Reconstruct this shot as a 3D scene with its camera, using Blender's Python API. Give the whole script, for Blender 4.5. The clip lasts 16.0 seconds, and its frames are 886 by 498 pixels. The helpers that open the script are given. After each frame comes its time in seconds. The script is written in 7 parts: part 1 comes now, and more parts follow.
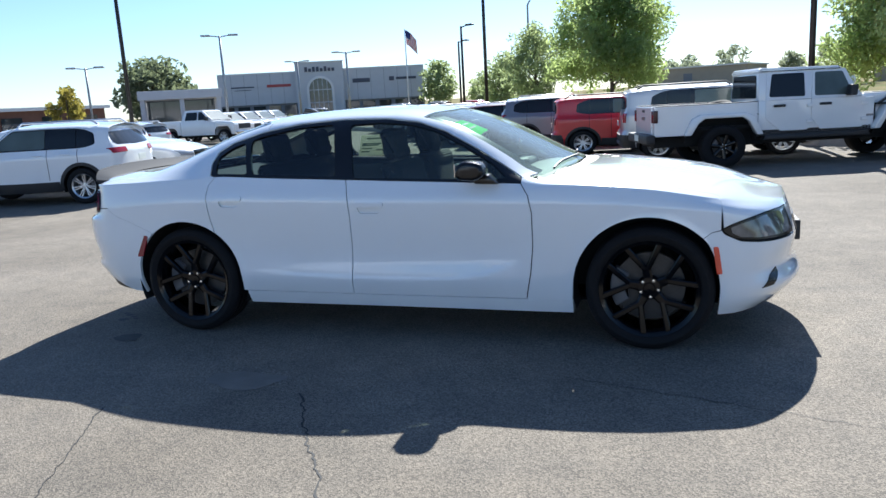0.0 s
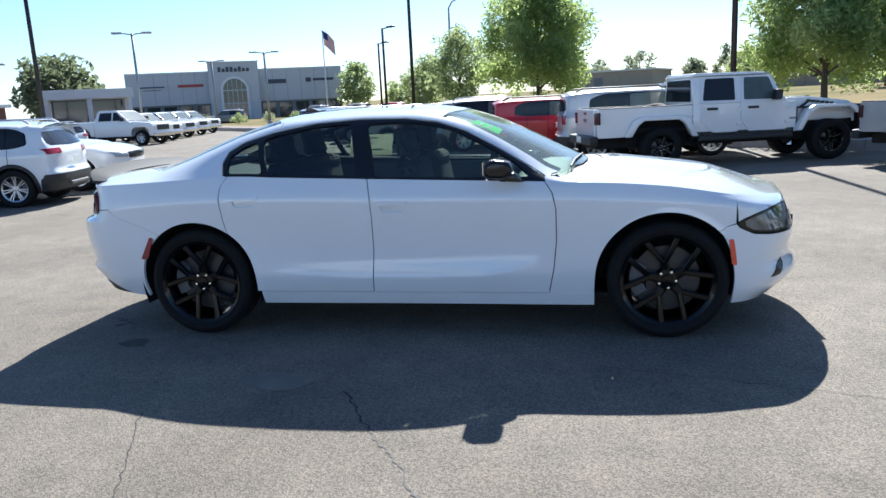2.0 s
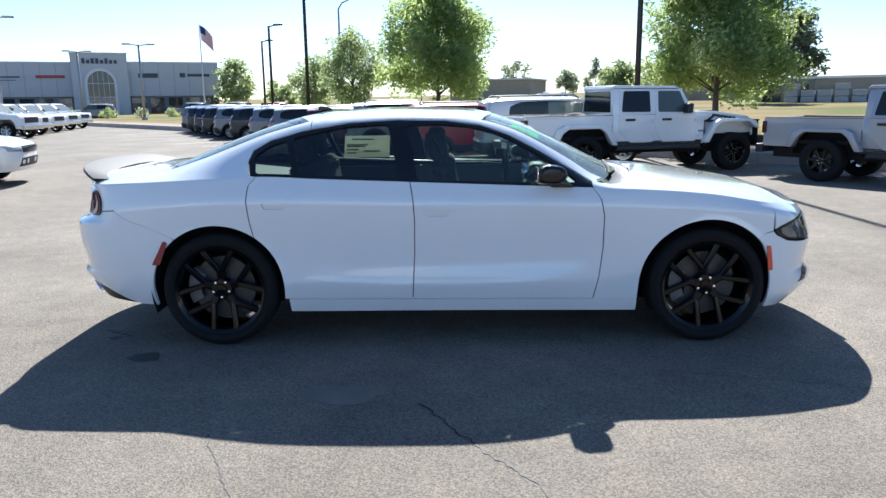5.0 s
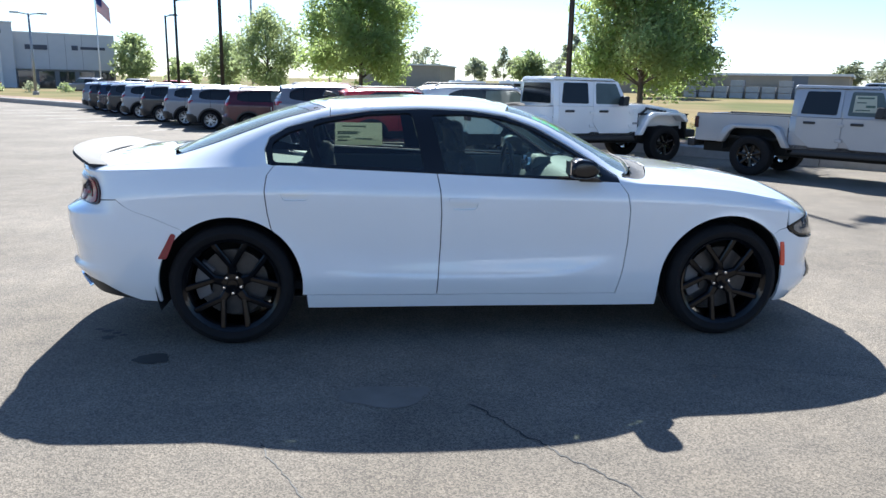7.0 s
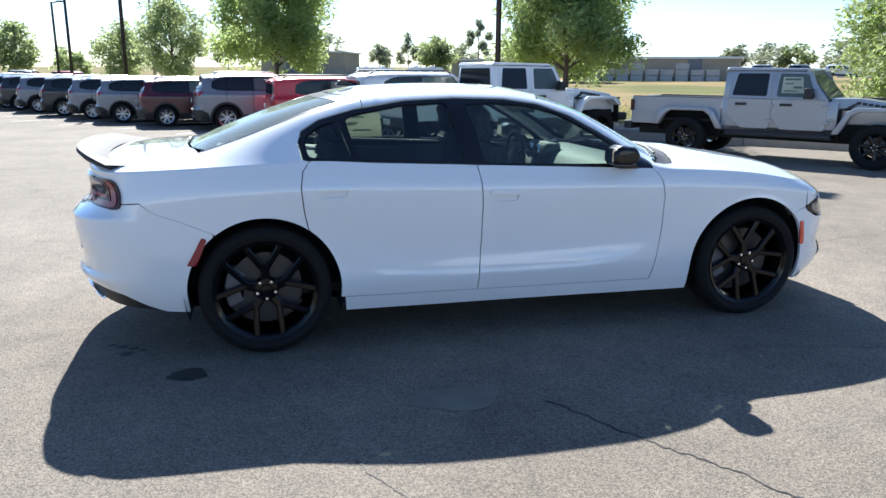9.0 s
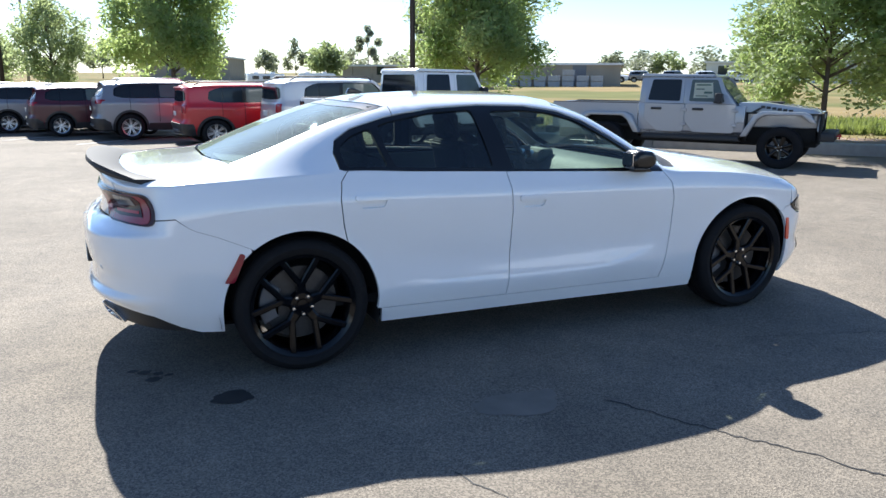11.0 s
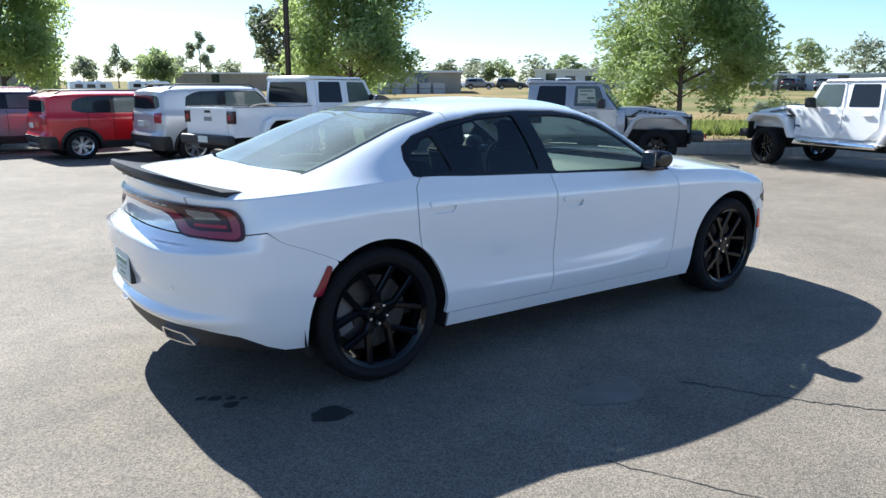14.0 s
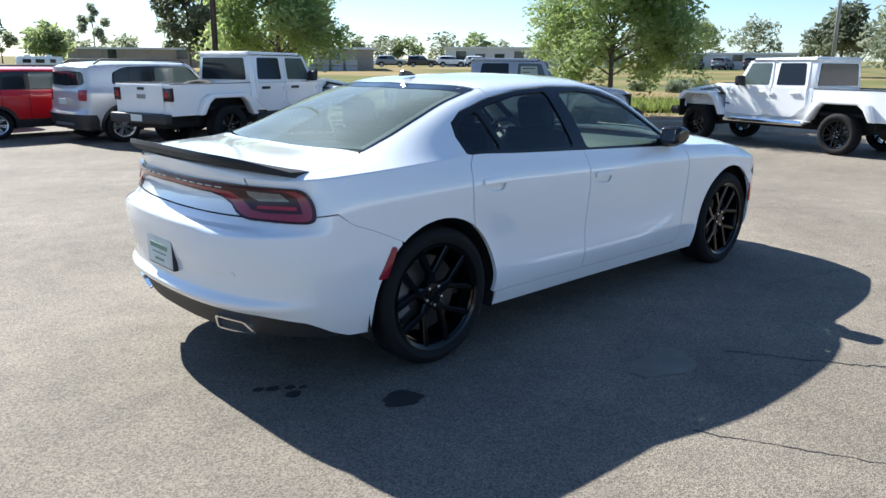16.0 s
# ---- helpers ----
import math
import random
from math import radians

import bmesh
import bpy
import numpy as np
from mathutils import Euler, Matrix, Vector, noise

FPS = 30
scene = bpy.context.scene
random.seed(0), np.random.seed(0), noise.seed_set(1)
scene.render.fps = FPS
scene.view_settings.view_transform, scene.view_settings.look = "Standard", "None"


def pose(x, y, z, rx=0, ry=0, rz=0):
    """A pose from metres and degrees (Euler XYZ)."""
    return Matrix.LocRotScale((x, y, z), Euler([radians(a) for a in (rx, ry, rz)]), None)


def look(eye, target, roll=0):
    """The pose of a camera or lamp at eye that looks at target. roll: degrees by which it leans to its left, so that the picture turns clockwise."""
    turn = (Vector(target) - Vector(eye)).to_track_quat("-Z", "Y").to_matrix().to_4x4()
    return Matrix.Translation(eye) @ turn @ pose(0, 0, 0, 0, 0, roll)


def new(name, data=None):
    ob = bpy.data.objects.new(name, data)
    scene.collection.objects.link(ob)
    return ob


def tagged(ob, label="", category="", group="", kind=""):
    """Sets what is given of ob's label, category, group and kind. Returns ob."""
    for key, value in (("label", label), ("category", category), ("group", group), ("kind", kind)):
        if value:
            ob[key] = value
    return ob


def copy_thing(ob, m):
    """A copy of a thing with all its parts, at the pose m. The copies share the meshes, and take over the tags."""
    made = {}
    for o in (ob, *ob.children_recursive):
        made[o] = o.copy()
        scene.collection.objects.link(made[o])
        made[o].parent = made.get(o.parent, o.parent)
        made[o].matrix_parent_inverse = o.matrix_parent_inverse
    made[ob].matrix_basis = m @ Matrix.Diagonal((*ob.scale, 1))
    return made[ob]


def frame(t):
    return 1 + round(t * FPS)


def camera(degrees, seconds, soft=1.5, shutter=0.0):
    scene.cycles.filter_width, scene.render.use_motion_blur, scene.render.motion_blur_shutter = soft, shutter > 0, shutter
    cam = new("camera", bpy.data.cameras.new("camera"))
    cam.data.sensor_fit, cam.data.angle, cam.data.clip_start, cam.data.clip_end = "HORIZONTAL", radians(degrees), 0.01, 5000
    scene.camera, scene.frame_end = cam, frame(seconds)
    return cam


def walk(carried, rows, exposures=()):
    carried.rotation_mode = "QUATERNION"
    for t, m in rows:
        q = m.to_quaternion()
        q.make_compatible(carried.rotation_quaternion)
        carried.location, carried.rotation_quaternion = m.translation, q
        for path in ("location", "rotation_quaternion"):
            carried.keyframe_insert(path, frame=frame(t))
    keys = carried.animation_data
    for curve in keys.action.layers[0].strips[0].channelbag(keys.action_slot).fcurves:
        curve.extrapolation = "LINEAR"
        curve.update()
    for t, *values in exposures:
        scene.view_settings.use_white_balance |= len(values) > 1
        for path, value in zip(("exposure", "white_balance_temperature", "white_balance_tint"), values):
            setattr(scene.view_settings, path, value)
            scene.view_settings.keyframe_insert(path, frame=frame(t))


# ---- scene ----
cam = camera(62.0, 16.0)
PATH = [
    (0, (1.631, -5.149, 1.483), (1.046, -3.277, 1.091), -3.2),
    (0.5, (1.496, -5.2, 1.502), (0.96, -3.315, 1.104), -3.0),
    (1, (1.326, -5.323, 1.512), (0.848, -3.423, 1.113), -2.6),
    (1.5, (1.172, -5.397, 1.504), (0.755, -3.481, 1.112), -2.8),
    (2, (0.999, -5.395, 1.504), (0.637, -3.469, 1.106), -2.8),
    (2.5, (0.83, -5.383, 1.525), (0.522, -3.447, 1.126), -2.4),
    (3, (0.641, -5.449, 1.535), (0.394, -3.505, 1.136), -2.0),
    (3.5, (0.448, -5.499, 1.531), (0.282, -3.545, 1.138), -2.0),
    (4, (0.28, -5.467, 1.523), (0.168, -3.509, 1.131), -1.7),
    (6.5, (-0.61, -5.255, 1.536), (-0.455, -3.306, 1.112), 0.9),
    (7, (-0.802, -5.21, 1.546), (-0.566, -3.273, 1.111), 1.2),
    (7.5, (-1.048, -5.194, 1.544), (-0.735, -3.269, 1.102), 0.9),
    (8, (-1.221, -5.121, 1.528), (-0.85, -3.207, 1.079), 0.6),
    (8.5, (-1.392, -4.988, 1.54), (-0.968, -3.089, 1.079), 0.3),
    (9, (-1.548, -4.922, 1.544), (-1.067, -3.037, 1.078), 0.4),
    (11.5, (-2.513, -4.603, 1.55), (-1.677, -2.841, 1.106), 0.4),
    (12, (-2.692, -4.542, 1.539), (-1.79, -2.813, 1.099), 0.5),
    (12.5, (-2.858, -4.424, 1.544), (-1.905, -2.722, 1.103), 0.3),
    (13, (-3.047, -4.308, 1.548), (-2.023, -2.649, 1.104), 0.2),
    (13.5, (-3.289, -4.202, 1.551), (-2.193, -2.587, 1.114), -0.2),
    (14, (-3.432, -4.106, 1.537), (-2.291, -2.52, 1.108), 0.1),
    (14.5, (-3.569, -3.964, 1.543), (-2.392, -2.41, 1.097), 0.4),
    (15, (-3.735, -3.857, 1.538), (-2.513, -2.345, 1.071), 0.7),
    (15.5, (-3.897, -3.74, 1.533), (-2.615, -2.28, 1.059), 0.4),
    (16, (-3.982, -3.581, 1.522), (-2.66, -2.161, 1.038), 0.4),
]
walk(cam, [(t, look(eye, target, roll)) for t, eye, target, roll in PATH], [(0, 1.18, 5430, 9), (7, 1.38, 5460, 10), (11.5, 1.43, 5630, 10), (14, 1.36, 5460, 8.5), (16, 1.30, 5580, 8)])
from mathutils.geometry import delaunay_2d_cdt


# ---- daylight: clear spring morning, sun beyond the car ----
SUN_EL, SUN_AZ = radians(40.0), radians(-1.2)
world = bpy.data.worlds.new("sky")
scene.world = world
world.use_nodes = True
wn = world.node_tree.nodes
sky = wn.new("ShaderNodeTexSky")
sky.sky_type, sky.sun_disc = "NISHITA", False
sky.sun_elevation, sky.sun_rotation = SUN_EL, SUN_AZ
sky.air_density, sky.dust_density, sky.ozone_density = 1.0, 0.5, 3.0
sky.altitude = 600
world.node_tree.links.new(sky.outputs[0], wn["Background"].inputs[0])
wn["Background"].inputs[1].default_value = 0.066
sun_data = bpy.data.lights.new("sun", "SUN")
sun_data.energy, sun_data.angle, sun_data.color = 5.4, radians(0.53), (1.0, 0.90, 0.745)
sun = new("sun", sun_data)
sun_dir = Vector((math.sin(SUN_AZ) * math.cos(SUN_EL), math.cos(SUN_AZ) * math.cos(SUN_EL), math.sin(SUN_EL)))
sun.matrix_world = look(sun_dir * 60, (0, 0, 0))


# ---- materials ----
def material(name, color=(0.5, 0.5, 0.5), rough=0.5, metal=0.0, coat=0.0, noise_scale=0.0, amount=0.0, bump=0.0, bump_scale=80.0, spec=0.5, random_tint=0.0):
    m = bpy.data.materials.new(name)
    m.use_nodes = True
    nt = m.node_tree
    b = nt.nodes["Principled BSDF"]
    b.inputs["Base Color"].default_value = (*color, 1)
    b.inputs["Roughness"].default_value = rough
    b.inputs["Metallic"].default_value = metal
    b.inputs["Coat Weight"].default_value = coat
    b.inputs["Coat Roughness"].default_value = 0.03
    b.inputs["Specular IOR Level"].default_value = spec
    co = nt.nodes.new("ShaderNodeTexCoord")
    if amount:
        n = nt.nodes.new("ShaderNodeTexNoise")
        n.inputs["Scale"].default_value, n.inputs["Detail"].default_value = noise_scale, 6
        nt.links.new(co.outputs["Object"], n.inputs["Vector"])
        r = nt.nodes.new("ShaderNodeMapRange")
        r.inputs["To Min"].default_value, r.inputs["To Max"].default_value = 1 - amount, 1 + amount
        nt.links.new(n.outputs["Fac"], r.inputs["Value"])
        v = nt.nodes.new("ShaderNodeVectorMath")
        v.operation = "SCALE"
        v.inputs[0].default_value = color
        nt.links.new(r.outputs[0], v.inputs["Scale"])
        last = v.outputs[0]
        if random_tint:
            i = nt.nodes.new("ShaderNodeNewGeometry")
            h = nt.nodes.new("ShaderNodeHueSaturation")
            q = nt.nodes.new("ShaderNodeMapRange")
            q.inputs["To Min"].default_value, q.inputs["To Max"].default_value = 1 - random_tint, 1 + random_tint
            nt.links.new(i.outputs["Random Per Island"], q.inputs["Value"])
            nt.links.new(q.outputs[0], h.inputs["Value"])
            nt.links.new(last, h.inputs["Color"])
            last = h.outputs[0]
        nt.links.new(last, b.inputs["Base Color"])
    if bump:
        n2 = nt.nodes.new("ShaderNodeTexNoise")
        n2.inputs["Scale"].default_value, n2.inputs["Detail"].default_value = bump_scale, 4
        nt.links.new(co.outputs["Object"], n2.inputs["Vector"])
        bp = nt.nodes.new("ShaderNodeBump")
        bp.inputs["Strength"].default_value, bp.inputs["Distance"].default_value = bump, 0.01
        nt.links.new(n2.outputs["Fac"], bp.inputs["Height"])
        nt.links.new(bp.outputs[0], b.inputs["Normal"])
    return m


def glass(name, tint, rough=0.0, dust_sheen=0.0):
    """Thin window glass: a tinted see-through sheet with a mirror coat at grazing angles."""
    m = bpy.data.materials.new(name)
    m.use_nodes = True
    nt = m.node_tree
    nt.nodes.remove(nt.nodes["Principled BSDF"])
    out = nt.nodes["Material Output"]
    tr, gl = nt.nodes.new("ShaderNodeBsdfTransparent"), nt.nodes.new("ShaderNodeBsdfGlossy")
    tr.inputs[0].default_value = (*tint, 1)
    gl.inputs["Roughness"].default_value = rough
    fr, mx = nt.nodes.new("ShaderNodeLayerWeight"), nt.nodes.new("ShaderNodeMixShader")
    fr.inputs[0].default_value = 0.5
    pw, ma = nt.nodes.new("ShaderNodeMath"), nt.nodes.new("ShaderNodeMath")
    pw.operation, ma.operation = "POWER", "MULTIPLY_ADD"
    pw.inputs[1].default_value, ma.inputs[1].default_value, ma.inputs[2].default_value = 5.0, 0.9, 0.07
    nt.links.new(fr.outputs["Facing"], pw.inputs[0])
    nt.links.new(pw.outputs[0], ma.inputs[0])
    nt.links.new(ma.outputs[0], mx.inputs[0])
    nt.links.new(tr.outputs[0], mx.inputs[1])
    nt.links.new(gl.outputs[0], mx.inputs[2])
    last = mx.outputs[0]
    # Diffuse film: dust, with the sky's pale sheen put into its colour too.
    if dust_sheen:
        df, m2 = nt.nodes.new("ShaderNodeBsdfDiffuse"), nt.nodes.new("ShaderNodeMixShader")
        df.inputs[0].default_value = (0.52, 0.62, 0.55, 1)
        nz, mr = nt.nodes.new("ShaderNodeTexNoise"), nt.nodes.new("ShaderNodeMapRange")
        nz.inputs["Scale"].default_value, nz.inputs["Detail"].default_value = 3.0, 6
        mr.inputs["To Min"].default_value, mr.inputs["To Max"].default_value = dust_sheen * 0.6, dust_sheen * 1.4
        nt.links.new(nz.outputs["Fac"], mr.inputs["Value"])
        nt.links.new(mr.outputs[0], m2.inputs[0])
        nt.links.new(last, m2.inputs[1])
        nt.links.new(df.outputs[0], m2.inputs[2])
        last = m2.outputs[0]
    nt.links.new(last, out.inputs[0])
    return m


def paint(name, color, metal=0.0, rough=0.22, coat=1.0):
    return material(name, color, rough, metal, coat, 3.0, 0.03)


WHITE = paint("white_paint", (0.76, 0.79, 0.81), 0.0, 0.14)
WHITE2 = paint("white_paint_plain", (0.82, 0.82, 0.81))
SILVER = paint("silver_paint", (0.21, 0.22, 0.24), 0.3, 0.35, 0.7)
PALE_SILVER = paint("pale_silver_paint", (0.47, 0.48, 0.50), 0.2, 0.3, 0.7)
BILLET = paint("grey_silver_paint", (0.34, 0.355, 0.38), 0.2, 0.3)
RED = paint("red_paint", (0.50, 0.006, 0.011), 0.0, 0.3, 0.5)
MAROON = paint("maroon_paint", (0.065, 0.002, 0.010), 0.0, 0.3, 0.4)
CHARCOAL = paint("charcoal_paint", (0.024, 0.026, 0.031), 0.2, 0.3, 0.6)
NAVY = paint("dark_blue_paint", (0.02, 0.026, 0.05), 0.3)
GLOSS_BLACK = material("gloss_black", (0.007, 0.007, 0.008), 0.22, 0, 0.25, spec=0.35)
SATIN_BLACK = material("satin_black", (0.018, 0.018, 0.019), 0.42, 0, 0.0, 30, 0.1)
WHEEL_BLACK = material("black_wheel_paint", (0.003, 0.003, 0.004), 0.12, 0.0, 0.0, 20, 0.1, spec=0.3)
BLACK_PLASTIC = material("black_plastic", (0.02, 0.02, 0.021), 0.55, 0, 0, 40, 0.15, 0.15, 300)
GREY_PLASTIC = material("grey_plastic", (0.09, 0.09, 0.095), 0.5, 0, 0, 40, 0.1, 0.1, 300)
RUBBER = material("tyre_rubber", (0.009, 0.009, 0.010), 0.8, 0, 0, 30, 0.25, 0.25, 120, spec=0.25)
UNDER = material("underbody_black", (0.01, 0.01, 0.01), 0.9, 0, 0, 12, 0.2)
CHROME = material("bright_metal", (0.75, 0.75, 0.76), 0.12, 1.0, 0, 30, 0.05)
ALLOY = material("silver_alloy", (0.55, 0.56, 0.58), 0.3, 0.9, 0.2, 30, 0.05)
STEEL = material("brake_steel", (0.055, 0.053, 0.052), 0.42, 0.5, 0, 60, 0.2)
CLOTH = material("black_seat_cloth", (0.018, 0.018, 0.02), 0.85, 0, 0, 60, 0.2, 0.3, 400)
DASH = material("grey_dash_plastic", (0.12, 0.128, 0.124), 0.6, 0, 0, 60, 0.1, 0.2, 500)
HEADLINER = material("pale_headliner", (0.35, 0.35, 0.34), 0.9, 0, 0, 60, 0.05)
GLASS = glass("clear_car_glass", (0.64, 0.74, 0.69), 0.0, 0.02)
GLASS_SCREEN = glass("dusty_sheen_screen_glass", (0.68, 0.80, 0.74), 0.0, 0.16)
GLASS_REAR = glass("dusty_sheen_rear_glass", (0.42, 0.50, 0.47), 0.0, 0.20)
GLASS_DARK = glass("tinted_car_glass", (0.56, 0.63, 0.59))
GLASS_PRIVACY = glass("privacy_glass", (0.10, 0.105, 0.11))
LENS_RED = material("red_lens", (0.30, 0.010, 0.022), 0.15, 0, 0.3, 30, 0.1, spec=0.35)
TAIL_RED = material("deep_red_lens", (0.21, 0.006, 0.022), 0.12, 0, 0.6, 30, 0.1)
LENS_DARK = material("smoked_red_lens", (0.035, 0.004, 0.009), 0.12, 0, 0.2, spec=0.35)
LENS_AMBER = material("amber_lens", (0.68, 0.06, 0.025), 0.15, 0, 1.0)
LENS_SMOKE = material("smoked_lamp_lens", (0.13, 0.135, 0.14), 0.08, 0.2, 1.0, 18, 0.5)
LENS_CLEAR = material("clear_lamp_lens", (0.42, 0.43, 0.44), 0.08, 0.2, 1.0, 25, 0.25)
PAPER = material("window_sticker_paper", (0.75, 0.76, 0.66), 0.8, 0, 0, 20, 0.05)
pt, px_ = PAPER.node_tree.nodes.new("ShaderNodeBsdfTranslucent"), PAPER.node_tree.nodes.new("ShaderNodeMixShader")
pt.inputs[0].default_value, px_.inputs[0].default_value = (0.80, 0.80, 0.66, 1), 0.55
PAPER.node_tree.links.new(PAPER.node_tree.nodes["Principled BSDF"].outputs[0], px_.inputs[1])
PAPER.node_tree.links.new(pt.outputs[0], px_.inputs[2])
PAPER.node_tree.links.new(px_.outputs[0], PAPER.node_tree.nodes["Material Output"].inputs[0])
INK = material("printed_ink", (0.10, 0.16, 0.12), 0.8)
GREEN_TAG = material("fluorescent_green_sticker", (0.10, 0.80, 0.08), 1.0, spec=0.0)
PLATE = material("paper_plate", (0.62, 0.66, 0.62), 0.6, 0, 0, 30, 0.1)
PLATE_GREEN = material("plate_green_ink", (0.16, 0.26, 0.20), 0.6)
SPOILER = material("satin_grey_spoiler", (0.035, 0.035, 0.036), 0.6, 0, 0.0, 30, 0.1, spec=0.12)
SKID = material("grey_skid_plate", (0.13, 0.13, 0.135), 0.5, 0.2, 0, 20, 0.1)
GREYMARK = material("grey_badge", (0.25, 0.26, 0.28), 0.3, 0.8)


# ---- mesh helpers ----
def mesh_object(name, verts, faces, mat, parent=None, label="", normals=None, smooth=True):
    me = bpy.data.meshes.new(name)
    me.from_pydata([tuple(map(float, v)) for v in verts], [], [tuple(map(int, f)) for f in faces])
    me.polygons.foreach_set("use_smooth", [smooth] * len(me.polygons))
    if normals is not None:
        me.normals_split_custom_set_from_vertices([tuple(map(float, n)) for n in normals])
    me.materials.append(mat)
    ob = new(name, me)
    if parent is not None:
        ob.parent = parent
    if label:
        ob["label"] = label
    return ob


def part(name, bm, mat, parent=None, label="", smooth=False, angle=None):
    me = bpy.data.meshes.new(name)
    bmesh.ops.recalc_face_normals(bm, faces=bm.faces)
    bm.to_mesh(me)
    bm.free()
    if angle is not None:
        me.polygons.foreach_set("use_smooth", [True] * len(me.polygons))
        me.set_sharp_from_angle(angle=radians(angle))
    elif smooth:
        me.polygons.foreach_set("use_smooth", [True] * len(me.polygons))
    me.materials.append(mat)
    ob = new(name, me)
    if parent is not None:
        ob.parent = parent
    if label:
        ob["label"] = label
    return ob


def empty(name, m, label, category, group=""):
    ob = new(name)
    ob.matrix_basis = m
    return tagged(ob, label, category, group)


def box(x0, x1, y0, y1, z0, z1, bevel=0.0, seg=2, bm=None):
    bm = bm or bmesh.new()
    m = Matrix.LocRotScale(((x0 + x1) / 2, (y0 + y1) / 2, (z0 + z1) / 2), None, (abs(x1 - x0), abs(y1 - y0), abs(z1 - z0)))
    geo = bmesh.ops.create_cube(bm, size=1, matrix=m)
    if bevel:
        es = {e for v in geo["verts"] for e in v.link_edges}
        bmesh.ops.bevel(bm, geom=list(es), offset=bevel, segments=seg, affect="EDGES", profile=0.5)
    return bm


def prism(poly, a0, a1, axis="y", bevel=0.0, seg=2, bm=None, taper=None):
    """A prism of a polygon, pushed from a0 to a1 along an axis. The polygon lies in the other two axes."""
    bm = bm or bmesh.new()
    def at(p, a):
        return {"y": (p[0], a, p[1]), "x": (a, p[0], p[1]), "z": (p[0], p[1], a)}[axis]
    ends = [[bm.verts.new(at(p, a)) for p in poly] for a in (a0, a1)]
    if taper:
        for row, fn in zip(ends, taper):
            for v in row:
                v.co = fn(v.co)
    n = len(poly)
    fs = [bm.faces.new(ends[0]), bm.faces.new(list(reversed(ends[1])))]
    for i in range(n):
        fs.append(bm.faces.new((ends[0][i], ends[1][i], ends[1][(i + 1) % n], ends[0][(i + 1) % n])))
    bmesh.ops.recalc_face_normals(bm, faces=fs)
    if bevel:
        bmesh.ops.bevel(bm, geom=list({e for f in fs for e in f.edges}), offset=bevel, segments=seg, affect="EDGES", profile=0.5)
    return bm


def tube(points, radius, sides=8, bm=None, closed=False):
    """A round bar along points; radius may be a list."""
    bm = bm or bmesh.new()
    pts = [Vector(p) for p in points]
    rs = radius if isinstance(radius, (list, tuple)) else [radius] * len(pts)
    rings = []
    for i, p in enumerate(pts):
        a, b = pts[(i - 1) % len(pts)] if (closed or i) else p, pts[(i + 1) % len(pts)] if (closed or i < len(pts) - 1) else p
        d = (b - a).normalized()
        u = d.orthogonal().normalized() if not rings else (rings[-1][1] - d * rings[-1][1].dot(d)).normalized()
        w = d.cross(u)
        rings.append(([bm.verts.new(p + rs[i] * (math.cos(t) * u + math.sin(t) * w)) for t in (2 * math.pi * j / sides for j in range(sides))], u))
    for i in range(len(rings) if closed else len(rings) - 1):
        a, b = rings[i][0], rings[(i + 1) % len(rings)][0]
        for j in range(sides):
            bm.faces.new((a[j], a[(j + 1) % sides], b[(j + 1) % sides], b[j]))
    if not closed:
        bm.faces.new(list(reversed(rings[0][0])))
        bm.faces.new(rings[-1][0])
    return bm


def lathe(profile, n=48, bm=None, closed=False):
    """Turns a profile of (radius, y) round the y axis."""
    bm = bm or bmesh.new()
    rings = [[bm.verts.new((r * math.cos(t), y, r * math.sin(t))) for t in (2 * math.pi * j / n for j in range(n))] for r, y in profile]
    for a, b in zip(rings, rings[1:] + ([rings[0]] if closed else [])):
        for j in range(n):
            bm.faces.new((a[j], a[(j + 1) % n], b[(j + 1) % n], b[j]))
    return bm


def moved(bm, m):
    bmesh.ops.transform(bm, matrix=m, verts=bm.verts)
    return bm


# ---- smooth curves and lofted car bodies ----
def pchip(xs, ys):
    """A smooth curve through points that never overshoots them."""
    xs, ys = np.array(xs, float), np.array(ys, float)
    h, d = np.diff(xs), np.diff(ys) / np.diff(xs)
    m = np.zeros(len(xs))
    m[0], m[-1] = d[0], d[-1]
    for i in range(1, len(xs) - 1):
        if d[i - 1] * d[i] > 0:
            w1, w2 = 2 * h[i] + h[i - 1], h[i] + 2 * h[i - 1]
            m[i] = (w1 + w2) / (w1 / d[i - 1] + w2 / d[i])
    def f(x):
        x = np.clip(np.asarray(x, float), xs[0], xs[-1])
        i = np.clip(np.searchsorted(xs, x, side="right") - 1, 0, len(xs) - 2)
        t = (x - xs[i]) / h[i]
        return ys[i] * (1 + 2 * t) * (1 - t) ** 2 + m[i] * h[i] * t * (1 - t) ** 2 + ys[i + 1] * t * t * (3 - 2 * t) + m[i + 1] * h[i] * t * t * (t - 1)
    return f


def inside(px, py, poly):
    r = np.zeros(len(px), bool)
    for (x0, y0), (x1, y1) in zip(poly, poly[1:] + poly[:1]):
        c = (y0 > py) != (y1 > py)
        with np.errstate(divide="ignore", invalid="ignore"):
            r ^= c & (px < (x1 - x0) * (py - y0) / (y1 - y0 if y1 != y0 else 1e-12) + x0)
    return r


